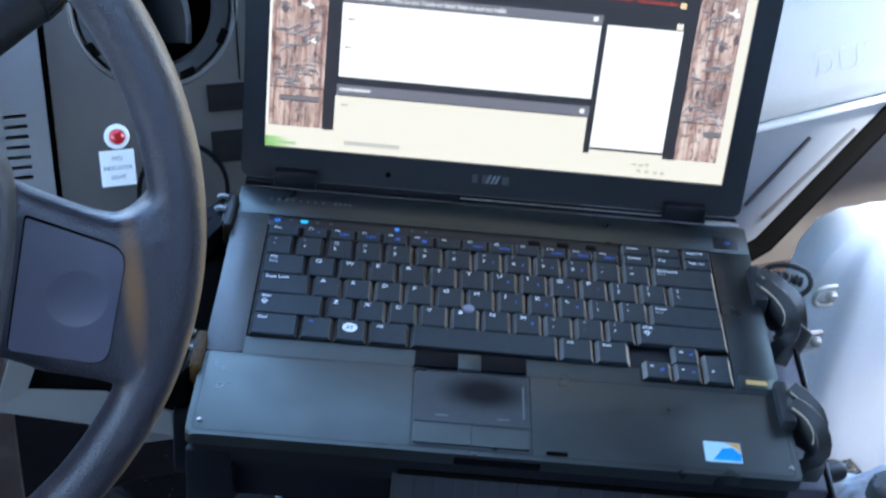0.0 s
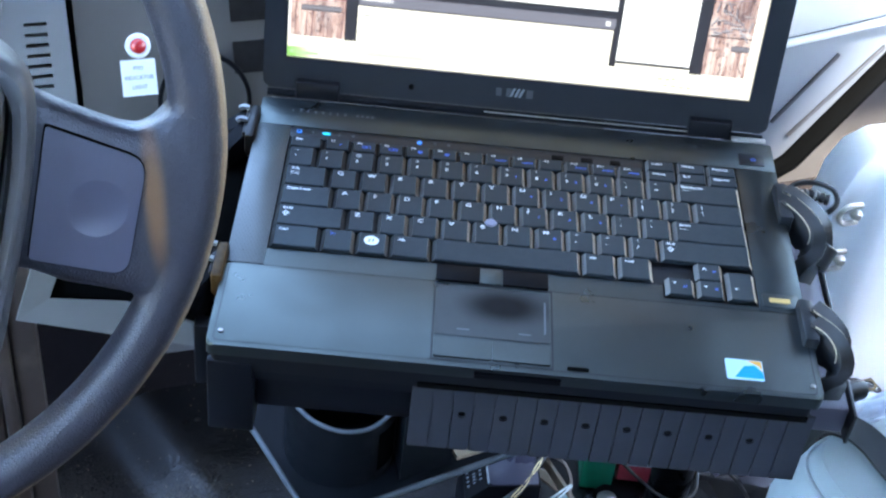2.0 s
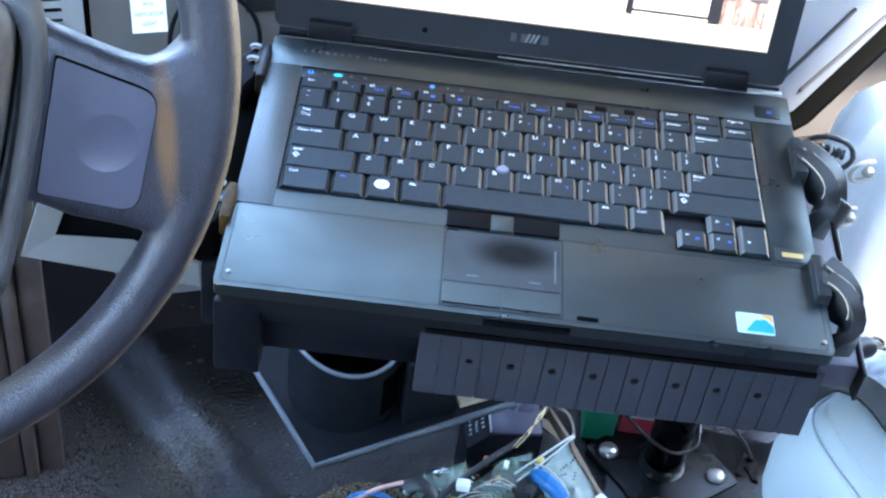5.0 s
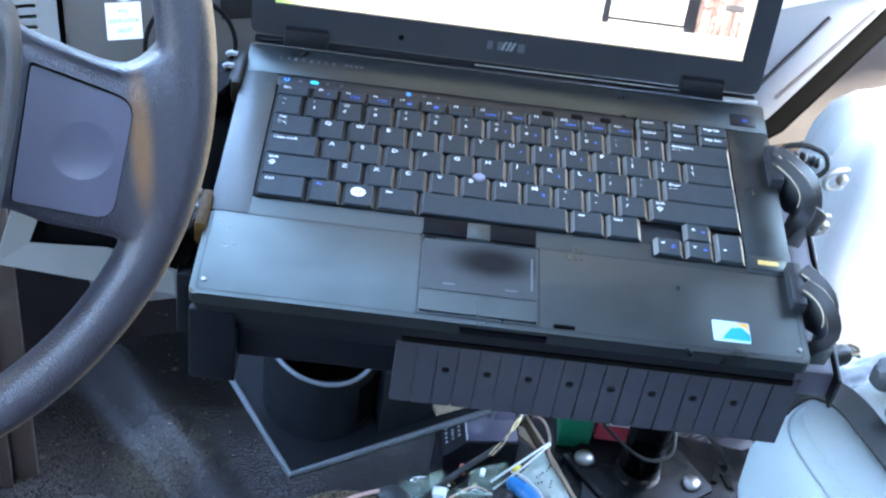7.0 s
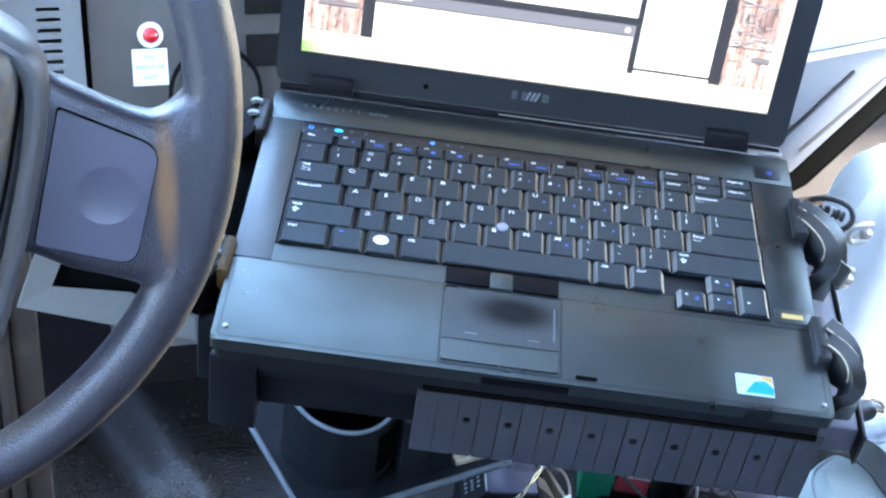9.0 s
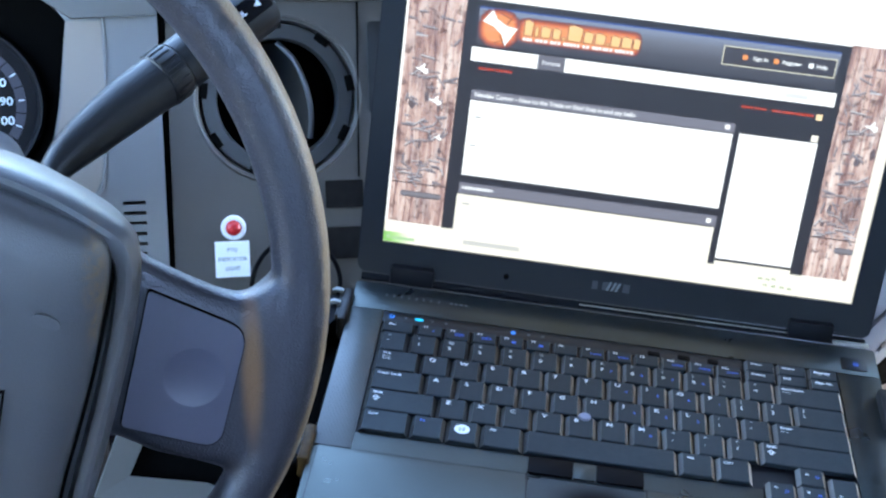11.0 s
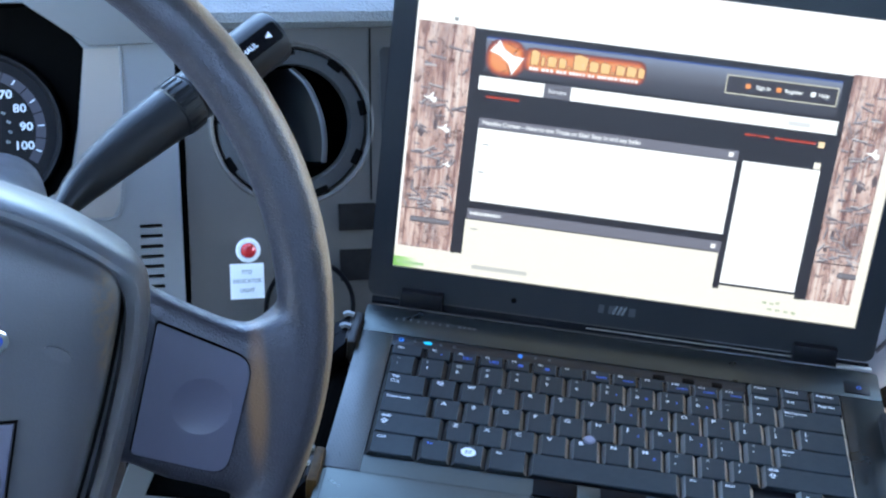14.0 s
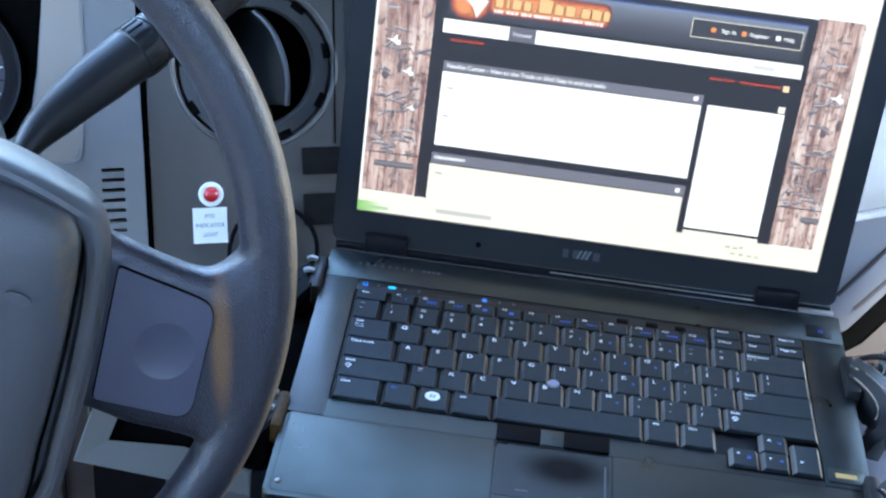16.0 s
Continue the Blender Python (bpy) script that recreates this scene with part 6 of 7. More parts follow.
def build_dash():
    vent = circle(0.0012, 0.0, 0.0602, 56)
    bm = fresh()
    plate(bm, [(-0.0800, -0.34), (0.34, -0.34), (0.34, 0.0735), (-0.0805, 0.0735)], [vent], -0.012, 0.0)
    stack = part("center_panel", bm, M_DASH, dash, "brown-grey centre panel")
    # seam and recessed blank beside the vent
    bm = fresh()
    prism(bm, [(0.0606, -0.06), (0.0618, -0.06), (0.0640, 0.0730), (0.0628, 0.0730)][::-1], 0.0002, 0.0007)
    part("panel_seam", bm, M_HOLE, stack)
    bm = fresh()
    prism(bm, rounded(0.0705, -0.012, 0.110, 0.058, 0.004)[::-1], 0.0002, 0.0012, bevel=0.0005)
    part("blank_cover", bm, M_BLACK, stack)
    # round vent
    o = pose(0.0012, 0, 0)
    bm = fresh()
    lathe(bm, [(0.0585, -0.012), (0.0592, -0.0030), (0.0604, -0.0004), (0.0622, 0.0008), (0.0636, 0.0003), (0.0644, -0.0008)], 56, o)
    v = part("vent_bezel", bm, M_DASH, dash, "round vent with dark louvre")
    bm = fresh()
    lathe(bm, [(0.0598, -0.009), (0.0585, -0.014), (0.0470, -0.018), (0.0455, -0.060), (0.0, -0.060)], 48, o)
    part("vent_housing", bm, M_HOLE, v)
    bm = fresh()
    lathe(bm, [(0.0455, -0.017), (0.0455, -0.0035), (0.0465, -0.0015), (0.0568, -0.0020), (0.0575, -0.012)], 56, o)
    part("vent_ring", bm, surface("vent_ring_grey", (0.024, 0.024, 0.025), 0.42), v)
    for i in range(9):
        bm = fresh()
        box(bm, (0.0532, -0.0060, -0.0060), (0.0590, 0.0060, -0.0010), 0.0006, o @ pose(0, 0, 0, 0, 0, 12 + 40 * i))
        part("vent_lug", bm, M_HOLE, v)
    edge = smooth_path([(0.0030, 0.0430, -0.014), (0.0150, 0.0300, -0.009), (0.0235, 0.0090, -0.007), (0.0270, -0.0110, -0.008), (0.0265, -0.0300, -0.013)], 6)
    bm = fresh()
    rows = [(bm.verts.new(p), bm.verts.new(Vector((p.x * 0.25 - 0.016, p.y * 0.98, -0.046)))) for p in edge]
    for a, b in zip(rows, rows[1:]):
        bm.faces.new((a[0], b[0], b[1], a[1]))
    bmesh.ops.solidify(bm, geom=bm.faces, thickness=0.0016)
    blade = part("vent_louvre", bm, M_LEVER, v)
    # Paler tube along the blade paints the highlight on its edge.
    bm = fresh()
    tube(bm, edge, 0.0021, 8)
    part("louvre_edge", bm, M_HUB, blade, "pale louvre edge painted as a highlight")
    # raised instrument surround with the cluster opening and the small grille
    slots = [[(-0.1168, y - 0.0013), (-0.1003, y - 0.0013), (-0.1003, y + 0.0013), (-0.1168, y + 0.0013)] for y in [-0.0735 - 0.00765 * i for i in range(7)]]
    opening = [(-0.1670, -0.040), (-0.1590, 0.0), (-0.1520, 0.060), (-0.178, 0.094), (-0.40, 0.094), (-0.40, -0.060), (-0.20, -0.060)]
    bm = fresh()
    plate(bm, [(-0.0848, -0.175), (-0.0855, -0.05), (-0.0868, 0.0735), (-0.0875, 0.150), (-0.52, 0.150), (-0.52, -0.175)], [opening, *slots], -0.004, 0.006)
    sur = part("instrument_surround", bm, M_DASHBLUE, dash, "blue-grey instrument surround with slotted grille")
    bm = fresh()
    box(bm, (-0.1190, -0.124, -0.010), (-0.0980, -0.070, -0.0045))
    part("grille_back", bm, M_HOLE, sur)
    bm = fresh()
    prism(bm, [(-0.0850, -0.30), (-0.0798, -0.30), (-0.0805, 0.0735), (-0.0860, 0.0735)], -0.010, -0.003)
    part("panel_gap", bm, M_HOLE, dash)
    bm = fresh()
    prism(bm, [(-0.1480, 0.0615), (-0.0875, 0.0635), (-0.0875, 0.150), (-0.275, 0.150)], 0.0062, 0.014, bevel=0.001)
    part("instrument_hood", bm, M_HOOD, sur, "grey hood over the instruments")
    # Thin beige plate puts the warmer light here into the surround's colour.
    bm = fresh()
    prism(bm, [(-0.1520, 0.0600), (-0.1575, 0.0), (-0.1650, -0.0400), (-0.1580, -0.0655), (-0.1362, -0.0655), (-0.1303, -0.0540), (-0.1258, 0.0), (-0.1262, 0.0600)], 0.0060, 0.0066)
    bmesh.ops.recalc_face_normals(bm, faces=bm.faces)
    part("warm_lit_plate", bm, M_BEIGE, sur, "beige plate painting the warm light beside the instruments")
    # moulded line round the warm-tinted side of the surround
    bm = fresh()
    tube(bm, smooth_path([(-0.1260, 0.066, 0.0063), (-0.1255, 0.0, 0.0063), (-0.1300, -0.055, 0.0063), (-0.1360, -0.0665, 0.0063), (-0.1500, -0.0665, 0.0063)], 6), 0.0011, 6)
    part("moulded_line", bm, M_DASHBLUE, sur)
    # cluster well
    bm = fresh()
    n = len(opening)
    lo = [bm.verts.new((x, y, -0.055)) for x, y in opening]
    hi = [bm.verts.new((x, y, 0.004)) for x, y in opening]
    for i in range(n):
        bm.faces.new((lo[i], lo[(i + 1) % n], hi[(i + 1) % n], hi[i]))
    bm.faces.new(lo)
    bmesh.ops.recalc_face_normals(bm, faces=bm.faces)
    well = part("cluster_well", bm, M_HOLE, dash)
    gc = (-0.2325, 0.0)
    bm = fresh()
    lathe(bm, [(0.0625, -0.052), (0.0600, -0.046), (0.0580, -0.0465), (0.0560, -0.0500), (0, -0.0500)], 60, pose(*gc, 0))
    part("speedometer", bm, M_GAUGE, well, "black speedometer dial with pale numerals")
    for i, num in enumerate((20, 30, 40, 50, 60, 70, 80, 90, 100)):
        a = radians(-21 + 25.5 * (8 - i))
        p = (gc[0] + 0.0335 * math.cos(a), gc[1] + 0.0335 * math.sin(a), -0.0496)
        writing("dial_number", str(num), 0.0088, M_DIAL, well, pose(*p), stretch=1.15)
    bm = fresh()
    for i in range(10):
        a = radians(-21 + 25.5 * i)
        l = 0.0045
        box(bm, (0.0425, -0.0005, -0.0498), (0.0425 + l, 0.0005, -0.0495), 0, pose(*gc, 0) @ pose(0, 0, 0, 0, 0, math.degrees(a)))
    part("dial_ticks", bm, M_DIAL, well)
    band = surface("dial_grey", (0.060, 0.058, 0.072), 0.6, spec=0.1)
    for i in range(9):
        a0, a1 = radians(-33 + 25.5 * i), radians(-33 + 25.5 * (i + 1) - 1.2)
        bm = fresh()
        arc = [(gc[0] + r * math.cos(t), gc[1] + r * math.sin(t)) for r, ts in ((0.0405, np.linspace(a0, a1, 7)), (0.0480, np.linspace(a1, a0, 7))) for t in ts]
        prism(bm, arc, -0.0499, -0.0497)
        part("dial_band", bm, band, well, "grey segment of the dial's scale")
    bm = fresh()
    for i in range(7):
        a = radians(-24 + 21 * i)
        bars(bm, -0.0016, -0.0010, 0.0020, 0.0010, 0.0, 2, 90 + i, 0.3, pose(gc[0] + 0.0215 * math.cos(a), gc[1] + 0.0215 * math.sin(a), -0.0496, 0, 0, -25))
    part("inner_scale", bm, M_GREYPRINT, well)
    # velcro patches
    for y0, y1 in ((-0.0835, -0.0625), (-0.1230, -0.0985)):
        bm = fresh()
        prism(bm, rounded(0.0350, y0, 0.0640, y1, 0.001)[::-1], 0.0002, 0.0022)
        tagged(part("velcro_patch", bm, M_VELCRO, None), "dark fuzzy hook-and-loop patch stuck on the dash", "patch", "velcro patches").matrix_world = DASH
    # cowl behind the instrument surround
    bm = fresh()
    prism(bm, [(0.150, 0.006), (0.44, -0.27), (0.44, -0.29), (0.150, -0.016)], -0.70, -0.0875, Matrix(((0, 0, 1, 0), (1, 0, 0, 0), (0, 1, 0, 0), (0, 0, 0, 1))))
    bmesh.ops.recalc_face_normals(bm, faces=bm.faces)
    part("instrument_cowl", bm, M_DASHTOP, dash)
    # dash pad along the top
    bm = fresh()
    prof = [(0.0735, -0.015), (0.0735, 0.006), (0.0775, 0.014), (0.0850, 0.016), (0.105, 0.004), (0.30, -0.130), (0.42, -0.24), (0.42, -0.26), (0.10, -0.03)]
    segs = 24
    rows = []
    for i in range(segs + 1):
        x = -0.085 + (0.95 + 0.085) * i / segs
        rows.append([bm.verts.new((x, y, z)) for y, z in prof])
    for a, b in zip(rows, rows[1:]):
        for i in range(len(prof)):
            bm.faces.new((a[i], a[(i + 1) % len(prof)], b[(i + 1) % len(prof)], b[i]))
    bmesh.ops.recalc_face_normals(bm, faces=bm.faces)
    part("dash_pad", bm, M_DASHTOP, dash, "pebble-grained grey dash pad")


def build_dash_fittings():
    lamp = thing("indicator_light", DASH @ pose(-0.0361, -0.0956, 0), "round red indicator light in a white bezel on the dash", "indicator light")
    bm = fresh()
    lathe(bm, [(0.0095, 0.0), (0.0095, 0.0018), (0.0085, 0.0032), (0.0062, 0.0034), (0.0058, 0.001), (0, 0.001)], 32)
    part("bezel", bm, M_WHITE, lamp)
    bm = fresh()
    lathe(bm, [(0.0060, 0.001), (0.0060, 0.0038), (0.0048, 0.0062), (0.0028, 0.0076), (0, 0.0080)], 28)
    part("lens", bm, M_RED, lamp, "faceted red lens")
    lab = thing("label", DASH @ pose(-0.0376, -0.1196, 0), "white paper label with typed capitals below the light", "label")
    bm = fresh()
    prism(bm, [(-0.0130, -0.0137), (0.0130, -0.0137), (0.0130, 0.0137), (-0.0130, 0.0137)], 0.0002, 0.0008)
    part("paper", bm, M_LABEL, lab)
    for text, y in (("PTO", 0.0070), ("INDICATOR", 0.0), ("LIGHT", -0.0072)):
        writing("print", text, 0.0044, M_INK, lab, pose(0, y, 0.0010), stretch=0.92)
    # thin black lead hanging in a loop under the vent
    loop = thing("loose_cable", DASH @ pose(0.0100, -0.1420, 0), "thin black loose cable looping on the dash", "cable")
    bm = fresh()
    tube(bm, smooth_path([(-0.034 * math.cos(t) , 0.036 * math.sin(t), 0.004 + 0.002 * math.sin(3 * t)) for t in np.linspace(-0.6, 3.6, 14)], 4), 0.0019, 8)
    part("lead", bm, M_GLOSS, loop)


def build_passenger_dash():
    """The bright far side: bulged upper panel with raised capitals, lower panel with two grooves and a slanting edge."""
    pd = thing("glovebox_panel", TRUCK @ pose(0.50, 0.42, 0.30), "grey passenger dash panel with raised capitals, coloured sunlit above and shaded below", "dash panel")
    bm = fresh()
    prof = [(0.02, 0.092), (-0.006, 0.100), (-0.022, 0.125), (-0.030, 0.160), (-0.020, 0.205), (0.010, 0.245), (0.05, 0.28), (0.10, 0.30)]
    n = 20
    rows = []
    for i in range(n + 1):
        u = -0.30 + 0.66 * i / n
        rise = 0.16 * (u + 0.03)
        rows.append([bm.verts.new((u, v, z + rise)) for v, z in prof])
    for a, b in zip(rows, rows[1:]):
        for i in range(len(prof) - 1):
            bm.faces.new((a[i], b[i], b[i + 1], a[i + 1]))
    bmesh.ops.recalc_face_normals(bm, faces=bm.faces)
    bmesh.ops.solidify(bm, geom=bm.faces, thickness=0.004)
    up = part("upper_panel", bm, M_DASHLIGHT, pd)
    for ch, cx in (("D", -0.018), ("U", 0.0105), ("T", 0.0385), ("Y", 0.0600)):
        me = letters(ch, 0.038, "LEFT", 0.0003)
        me.transform(pose(cx, 0.0, 0.172 + 0.158 * (cx + 0.018), 90, -9, 0))
        for q in me.vertices:  # laid on the bulge of the panel
            q.co.y += float(np.interp(q.co.z - 0.16 * (q.co.x + 0.03), [p[1] for p in prof], [p[0] for p in prof])) - 0.0004
        me.materials.clear()
        me.materials.append(M_DASHLIGHT)
        new("raised_capital", me).parent = up
    bm = fresh()
    edge = [(-0.30, 0.092 - 0.043), (-0.30, -0.20), (-0.005, -0.052), (0.105, 0.104), (0.20, 0.24), (0.30, 0.14)]
    prism(bm, [(-0.30, 0.047), (0.34, 0.148), (0.34, 0.33), (0.34, 0.34), (0.25, 0.28), (0.108, 0.102), (-0.005, -0.054), (-0.03, -0.075), (-0.30, -0.20)][:2] + [(0.30, 0.30), (0.108, 0.098), (0.0, -0.056), (-0.02, -0.068), (-0.30, -0.12)], -0.012, 0.0, Matrix(((1, 0, 0, 0), (0, 0, -1, -0.004), (0, 1, 0, 0), (0, 0, 0, 1))))
    bmesh.ops.recalc_face_normals(bm, faces=bm.faces)
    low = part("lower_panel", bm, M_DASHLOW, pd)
    bm = fresh()
    tube(bm, [(u, -0.010, 0.097 + 0.16 * (u + 0.03)) for u in (-0.30, -0.1, 0.1, 0.36)], 0.0045, 8)
    part("panel_ridge", bm, M_DASHLIGHT, pd)
    for (x0, z0), (x1, z1) in (((-0.035, -0.010), (0.022, 0.071)), ((-0.010, -0.030), (0.074, 0.076))):
        bm = fresh()
        tube(bm, [(x0, -0.0048, z0), (x1, -0.0048, z1)], 0.0028, 6)
        part("groove", bm, M_HUB, low, "dark groove")
    bm = fresh()
    tube(bm, [(-0.30, -0.010, -0.135), (-0.02, -0.004, -0.078), (0.0, -0.004, -0.066), (0.108, -0.004, 0.090), (0.30, -0.004, 0.29)], 0.0130, 10)
    part("lower_edge", bm, M_HOLE, pd, "dark rubber lower edge")


def build_knee_trim():
    """Grey lower column trim round a dark opening."""
    kt = thing("lower_trim", TRUCK @ pose(-0.25, 0.075, 0.47), "light grey lower trim strip round a dark opening", "trim panel")
    o = Vector((-0.25, 0.075, 0.47))
    def flat(name, pts, mat, thick=0.006, label=""):
        bm = fresh()
        front = [Vector(p) - o for p in pts]
        nrm = (front[1] - front[0]).cross(front[2] - front[0]).normalized()
        if nrm.y > 0:
            nrm = -nrm
        a = [bm.verts.new(p) for p in front]
        b = [bm.verts.new(p - nrm * thick) for p in front]
        n = len(a)
        bm.faces.new(a)
        bm.faces.new(b[::-1])
        for i in range(n):
            bm.faces.new((a[i], b[i], b[(i + 1) % n], a[(i + 1) % n]))
        bmesh.ops.recalc_face_normals(bm, faces=bm.faces)
        part(name, bm, mat, kt, label)
    flat("strip", [(-0.309, 0.079, 0.469), (-0.195, 0.053, 0.448), (-0.1945, 0.064, 0.459), (-0.236, 0.0805, 0.4725), (-0.286, 0.088, 0.477)], M_TRIM)
    flat("upright", [(-0.309, 0.079, 0.469), (-0.286, 0.088, 0.477), (-0.262, 0.120, 0.515), (-0.284, 0.118, 0.515)], M_TRIM)
    flat("opening", [(-0.290, 0.096, 0.472), (-0.200, 0.074, 0.455), (-0.200, 0.110, 0.500), (-0.270, 0.125, 0.512)], M_HOLE, 0.002)


def build_kick():
    kp = thing("kick_panel", TRUCK @ pose(-0.315, 0.20, 0.05), "brown-grey ribbed lower panel, dusty, beside the pedals", "panel")
    bm = fresh()
    for i, (u, w, d) in enumerate(((-0.075, 0.030, 0.0), (-0.044, 0.024, 0.006), (-0.019, 0.012, 0.0), (-0.006, 0.022, 0.008))):
        bm = fresh()
        box(bm, (u, d, 0.0), (u + w, 0.03, 0.36), 0.005)
        part("rib", bm, M_KICK, kp)
    bm = fresh()
    box(bm, (-0.40, 0.30, 0.0), (0.36, 0.32, 0.45))
    part("carpet_back", bm, surface("dark_carpet", (0.012, 0.0075, 0.008), 0.95, var=0.4, spec=0.1), kp)


build_dash()
build_dash_fittings()
build_passenger_dash()
build_knee_trim()
build_kick()


# ---- passenger side ----
def build_far_panel():
    fp = thing("side_panel", TRUCK @ pose(0.60, 0.50, 0.05), "grey-brown lower side trim in shade below the dash", "panel")
    bm = fresh()
    box(bm, (-0.34, 0.0, -0.04), (0.25, 0.03, 0.52), 0.01)
    part("trim", bm, M_CARPET, fp)


def build_tote():
    """White moulded container on the passenger floor with two wire-bail catches down its near edge."""
    tt = thing("plastic_container", TRUCK @ pose(0.568, 0.285, 0.05, 0, 0, -6), "white moulded plastic container with hooked catches, glaring in sunlight", "container")
    bm = fresh()
    rings = []
    n = 40
    for z, w, d in ((0.0, 0.100, 0.088), (0.01, 0.108, 0.096), (0.04, 0.108, 0.092), (0.08, 0.104, 0.068), (0.13, 0.101, 0.049), (0.21, 0.102, 0.048), (0.255, 0.098, 0.047), (0.285, 0.088, 0.042), (0.302, 0.072, 0.034), (0.310, 0.050, 0.022)):
        ring = []
        for i in range(n):
            a = 2 * math.pi * i / n
            ca, sa = math.cos(a), math.sin(a)
            f = 1 + 0.05 * math.cos(7 * a + 5 * z) * min(1, z * 8)
            ring.append(bm.verts.new((f * w * math.copysign(abs(ca) ** 0.55, ca), f * d * math.copysign(abs(sa) ** 0.55, sa), z)))
        rings.append(ring)
    for a, b in zip(rings, rings[1:]):
        for i in range(n):
            bm.faces.new((a[i], a[(i + 1) % n], b[(i + 1) % n], b[i]))
    bm.faces.new(rings[0][::-1])
    bm.faces.new(rings[-1])
    bmesh.ops.recalc_face_normals(bm, faces=bm.faces)
    part("shell", bm, M_WHITE, tt)
    for z in (0.250, 0.190):
        bm = fresh()
        tube(bm, smooth_path([(-0.086, -0.044, z + 0.011), (-0.102, -0.046, z + 0.011), (-0.108, -0.046, z), (-0.102, -0.046, z - 0.010), (-0.086, -0.044, z - 0.010)], 5), 0.0028, 8)
        part("catch", bm, M_HINGE, tt)
        bm = fresh()
        lathe(bm, [(0.006, 0), (0.006, 0.003), (0.004, 0.006), (0, 0.007)], 16, pose(-0.090, -0.044, z, 90, 0, 0))
        part("catch_knob", bm, M_HINGE, tt)
    bm = fresh()
    tube(bm, smooth_path([(-0.02, -0.01, 0.305), (-0.02, -0.02, 0.330), (0.04, -0.03, 0.332), (0.06, -0.01, 0.300)], 6), 0.008, 8)
    part("carry_strap", bm, M_STRAP, tt)


def build_seat():
    """Rounded corner of the grey leather seat with a stitched seam, a strap over it and a pale mesh cloth behind."""
    seat = thing("passenger_seat", TRUCK @ pose(0.4093, -0.2555, 0.108, 0, 0, 8.7), "light grey leather seat cushion with stitched edge", "seat")
    bm = fresh()
    rings = []
    n = 44
    secs = ((0.00, 0.150, 0.140), (0.10, 0.176, 0.160), (0.18, 0.198, 0.178), (0.25, 0.214, 0.191), (0.285, 0.216, 0.192), (0.310, 0.208, 0.186), (0.3225, 0.2030, 0.182), (0.325, 0.2005, 0.180), (0.3275, 0.1990, 0.178), (0.339, 0.197, 0.1755), (0.347, 0.187, 0.165), (0.351, 0.14, 0.12), (0.352, 0.02, 0.02))
    for z, w, d in secs:
        ring = []
        for i in range(n):
            a = 2 * math.pi * i / n
            ca, sa = math.cos(a), math.sin(a)
            ring.append(bm.verts.new((w * math.copysign(abs(ca) ** 0.18, ca), d * math.copysign(abs(sa) ** 0.18, sa), z)))
        rings.append(ring)
    for a, b in zip(rings, rings[1:]):
        for i in range(n):
            bm.faces.new((a[i], a[(i + 1) % n], b[(i + 1) % n], b[i]))
    bm.faces.new(rings[-1])
    bm.faces.new(rings[0][::-1])
    bmesh.ops.recalc_face_normals(bm, faces=bm.faces)
    cu = part("cushion", bm, M_SEAT, seat)
    for dz, wx, wy in ((0.3240, 0.2020, 0.1812),):
        bm = fresh()
        pts = []
        for i in range(n):
            a = 2 * math.pi * i / n
            ca, sa = math.cos(a), math.sin(a)
            pts.append((wx * math.copysign(abs(ca) ** 0.18, ca), wy * math.copysign(abs(sa) ** 0.18, sa), dz))
        tube(bm, pts, 0.0016, 8, closed=True)
        part("piping", bm, M_SEAT, cu)
    strap = thing("seat_belt", TRUCK @ pose(0.215, -0.15, 0.4985), "black webbing belt lying over the seat edge", "seat belt")
    bm = fresh()
    mid = smooth_path([(-0.036, 0.0365, -0.058), (-0.0227, 0.0372, -0.0370), (-0.0129, 0.0360, -0.0345), (-0.0045, 0.0315, -0.0340), (0.0042, 0.0228, -0.0340), (0.0094, 0.0090, -0.0340), (0.0115, -0.0060, -0.0340), (0.0141, -0.0220, -0.0340), (0.019, -0.060, -0.0340), (0.024, -0.100, -0.0340)], 5)
    left, right = [], []
    for i, p in enumerate(mid):
        d = (mid[min(i + 1, len(mid) - 1)] - mid[max(i - 1, 0)]).normalized()
        s = d.cross(Vector((0, 0, 1))).normalized() * 0.0112
        left.append(bm.verts.new(p + s))
        right.append(bm.verts.new(p - s))
    for i in range(len(mid) - 1):
        bm.faces.new((left[i], left[i + 1], right[i + 1], right[i]))
    bmesh.ops.recalc_face_normals(bm, faces=bm.faces)
    bmesh.ops.solidify(bm, geom=bm.faces, thickness=0.0025)
    bmesh.ops.recalc_face_normals(bm, faces=bm.faces)
    part("webbing", bm, M_STRAP, strap)
    cloth = thing("mesh_cloth", TRUCK @ pose(0.245, -0.096, 0.450), "crumpled white mesh cloth lying behind the seat edge", "cloth")
    bm = fresh()
    g = 26
    vs = [[bm.verts.new((-0.035 + 0.12 * i / g, -0.020 + 0.055 * j / g, 0.012 * noise.noise(Vector((i * 0.25, j * 0.25, 3))) + 0.003 * noise.noise(Vector((i * 0.5, j * 0.5, 9))) - 1.1 * max(0.0, 0.055 * j / g - 0.026))) for i in range(g + 1)] for j in range(g + 1)]
    for j in range(g):
        for i in range(g):
            bm.faces.new((vs[j][i], vs[j][i + 1], vs[j + 1][i + 1], vs[j + 1][i]))
    bmesh.ops.solidify(bm, geom=bm.faces, thickness=0.002)
    part("sheet", bm, M_MESHCLOTH, cloth, sharp=1.5)
    for at, turn in (((0.2560, -0.1200, 0.472), 8), ((0.2520, -0.1500, 0.472), 8)):
        gp = thing("rounded_grip", TRUCK @ pose(*at, 0, 0, turn), "dark grey rounded plastic grip lying beside the belt", "grip", "grips by the seat")
        bm = fresh()
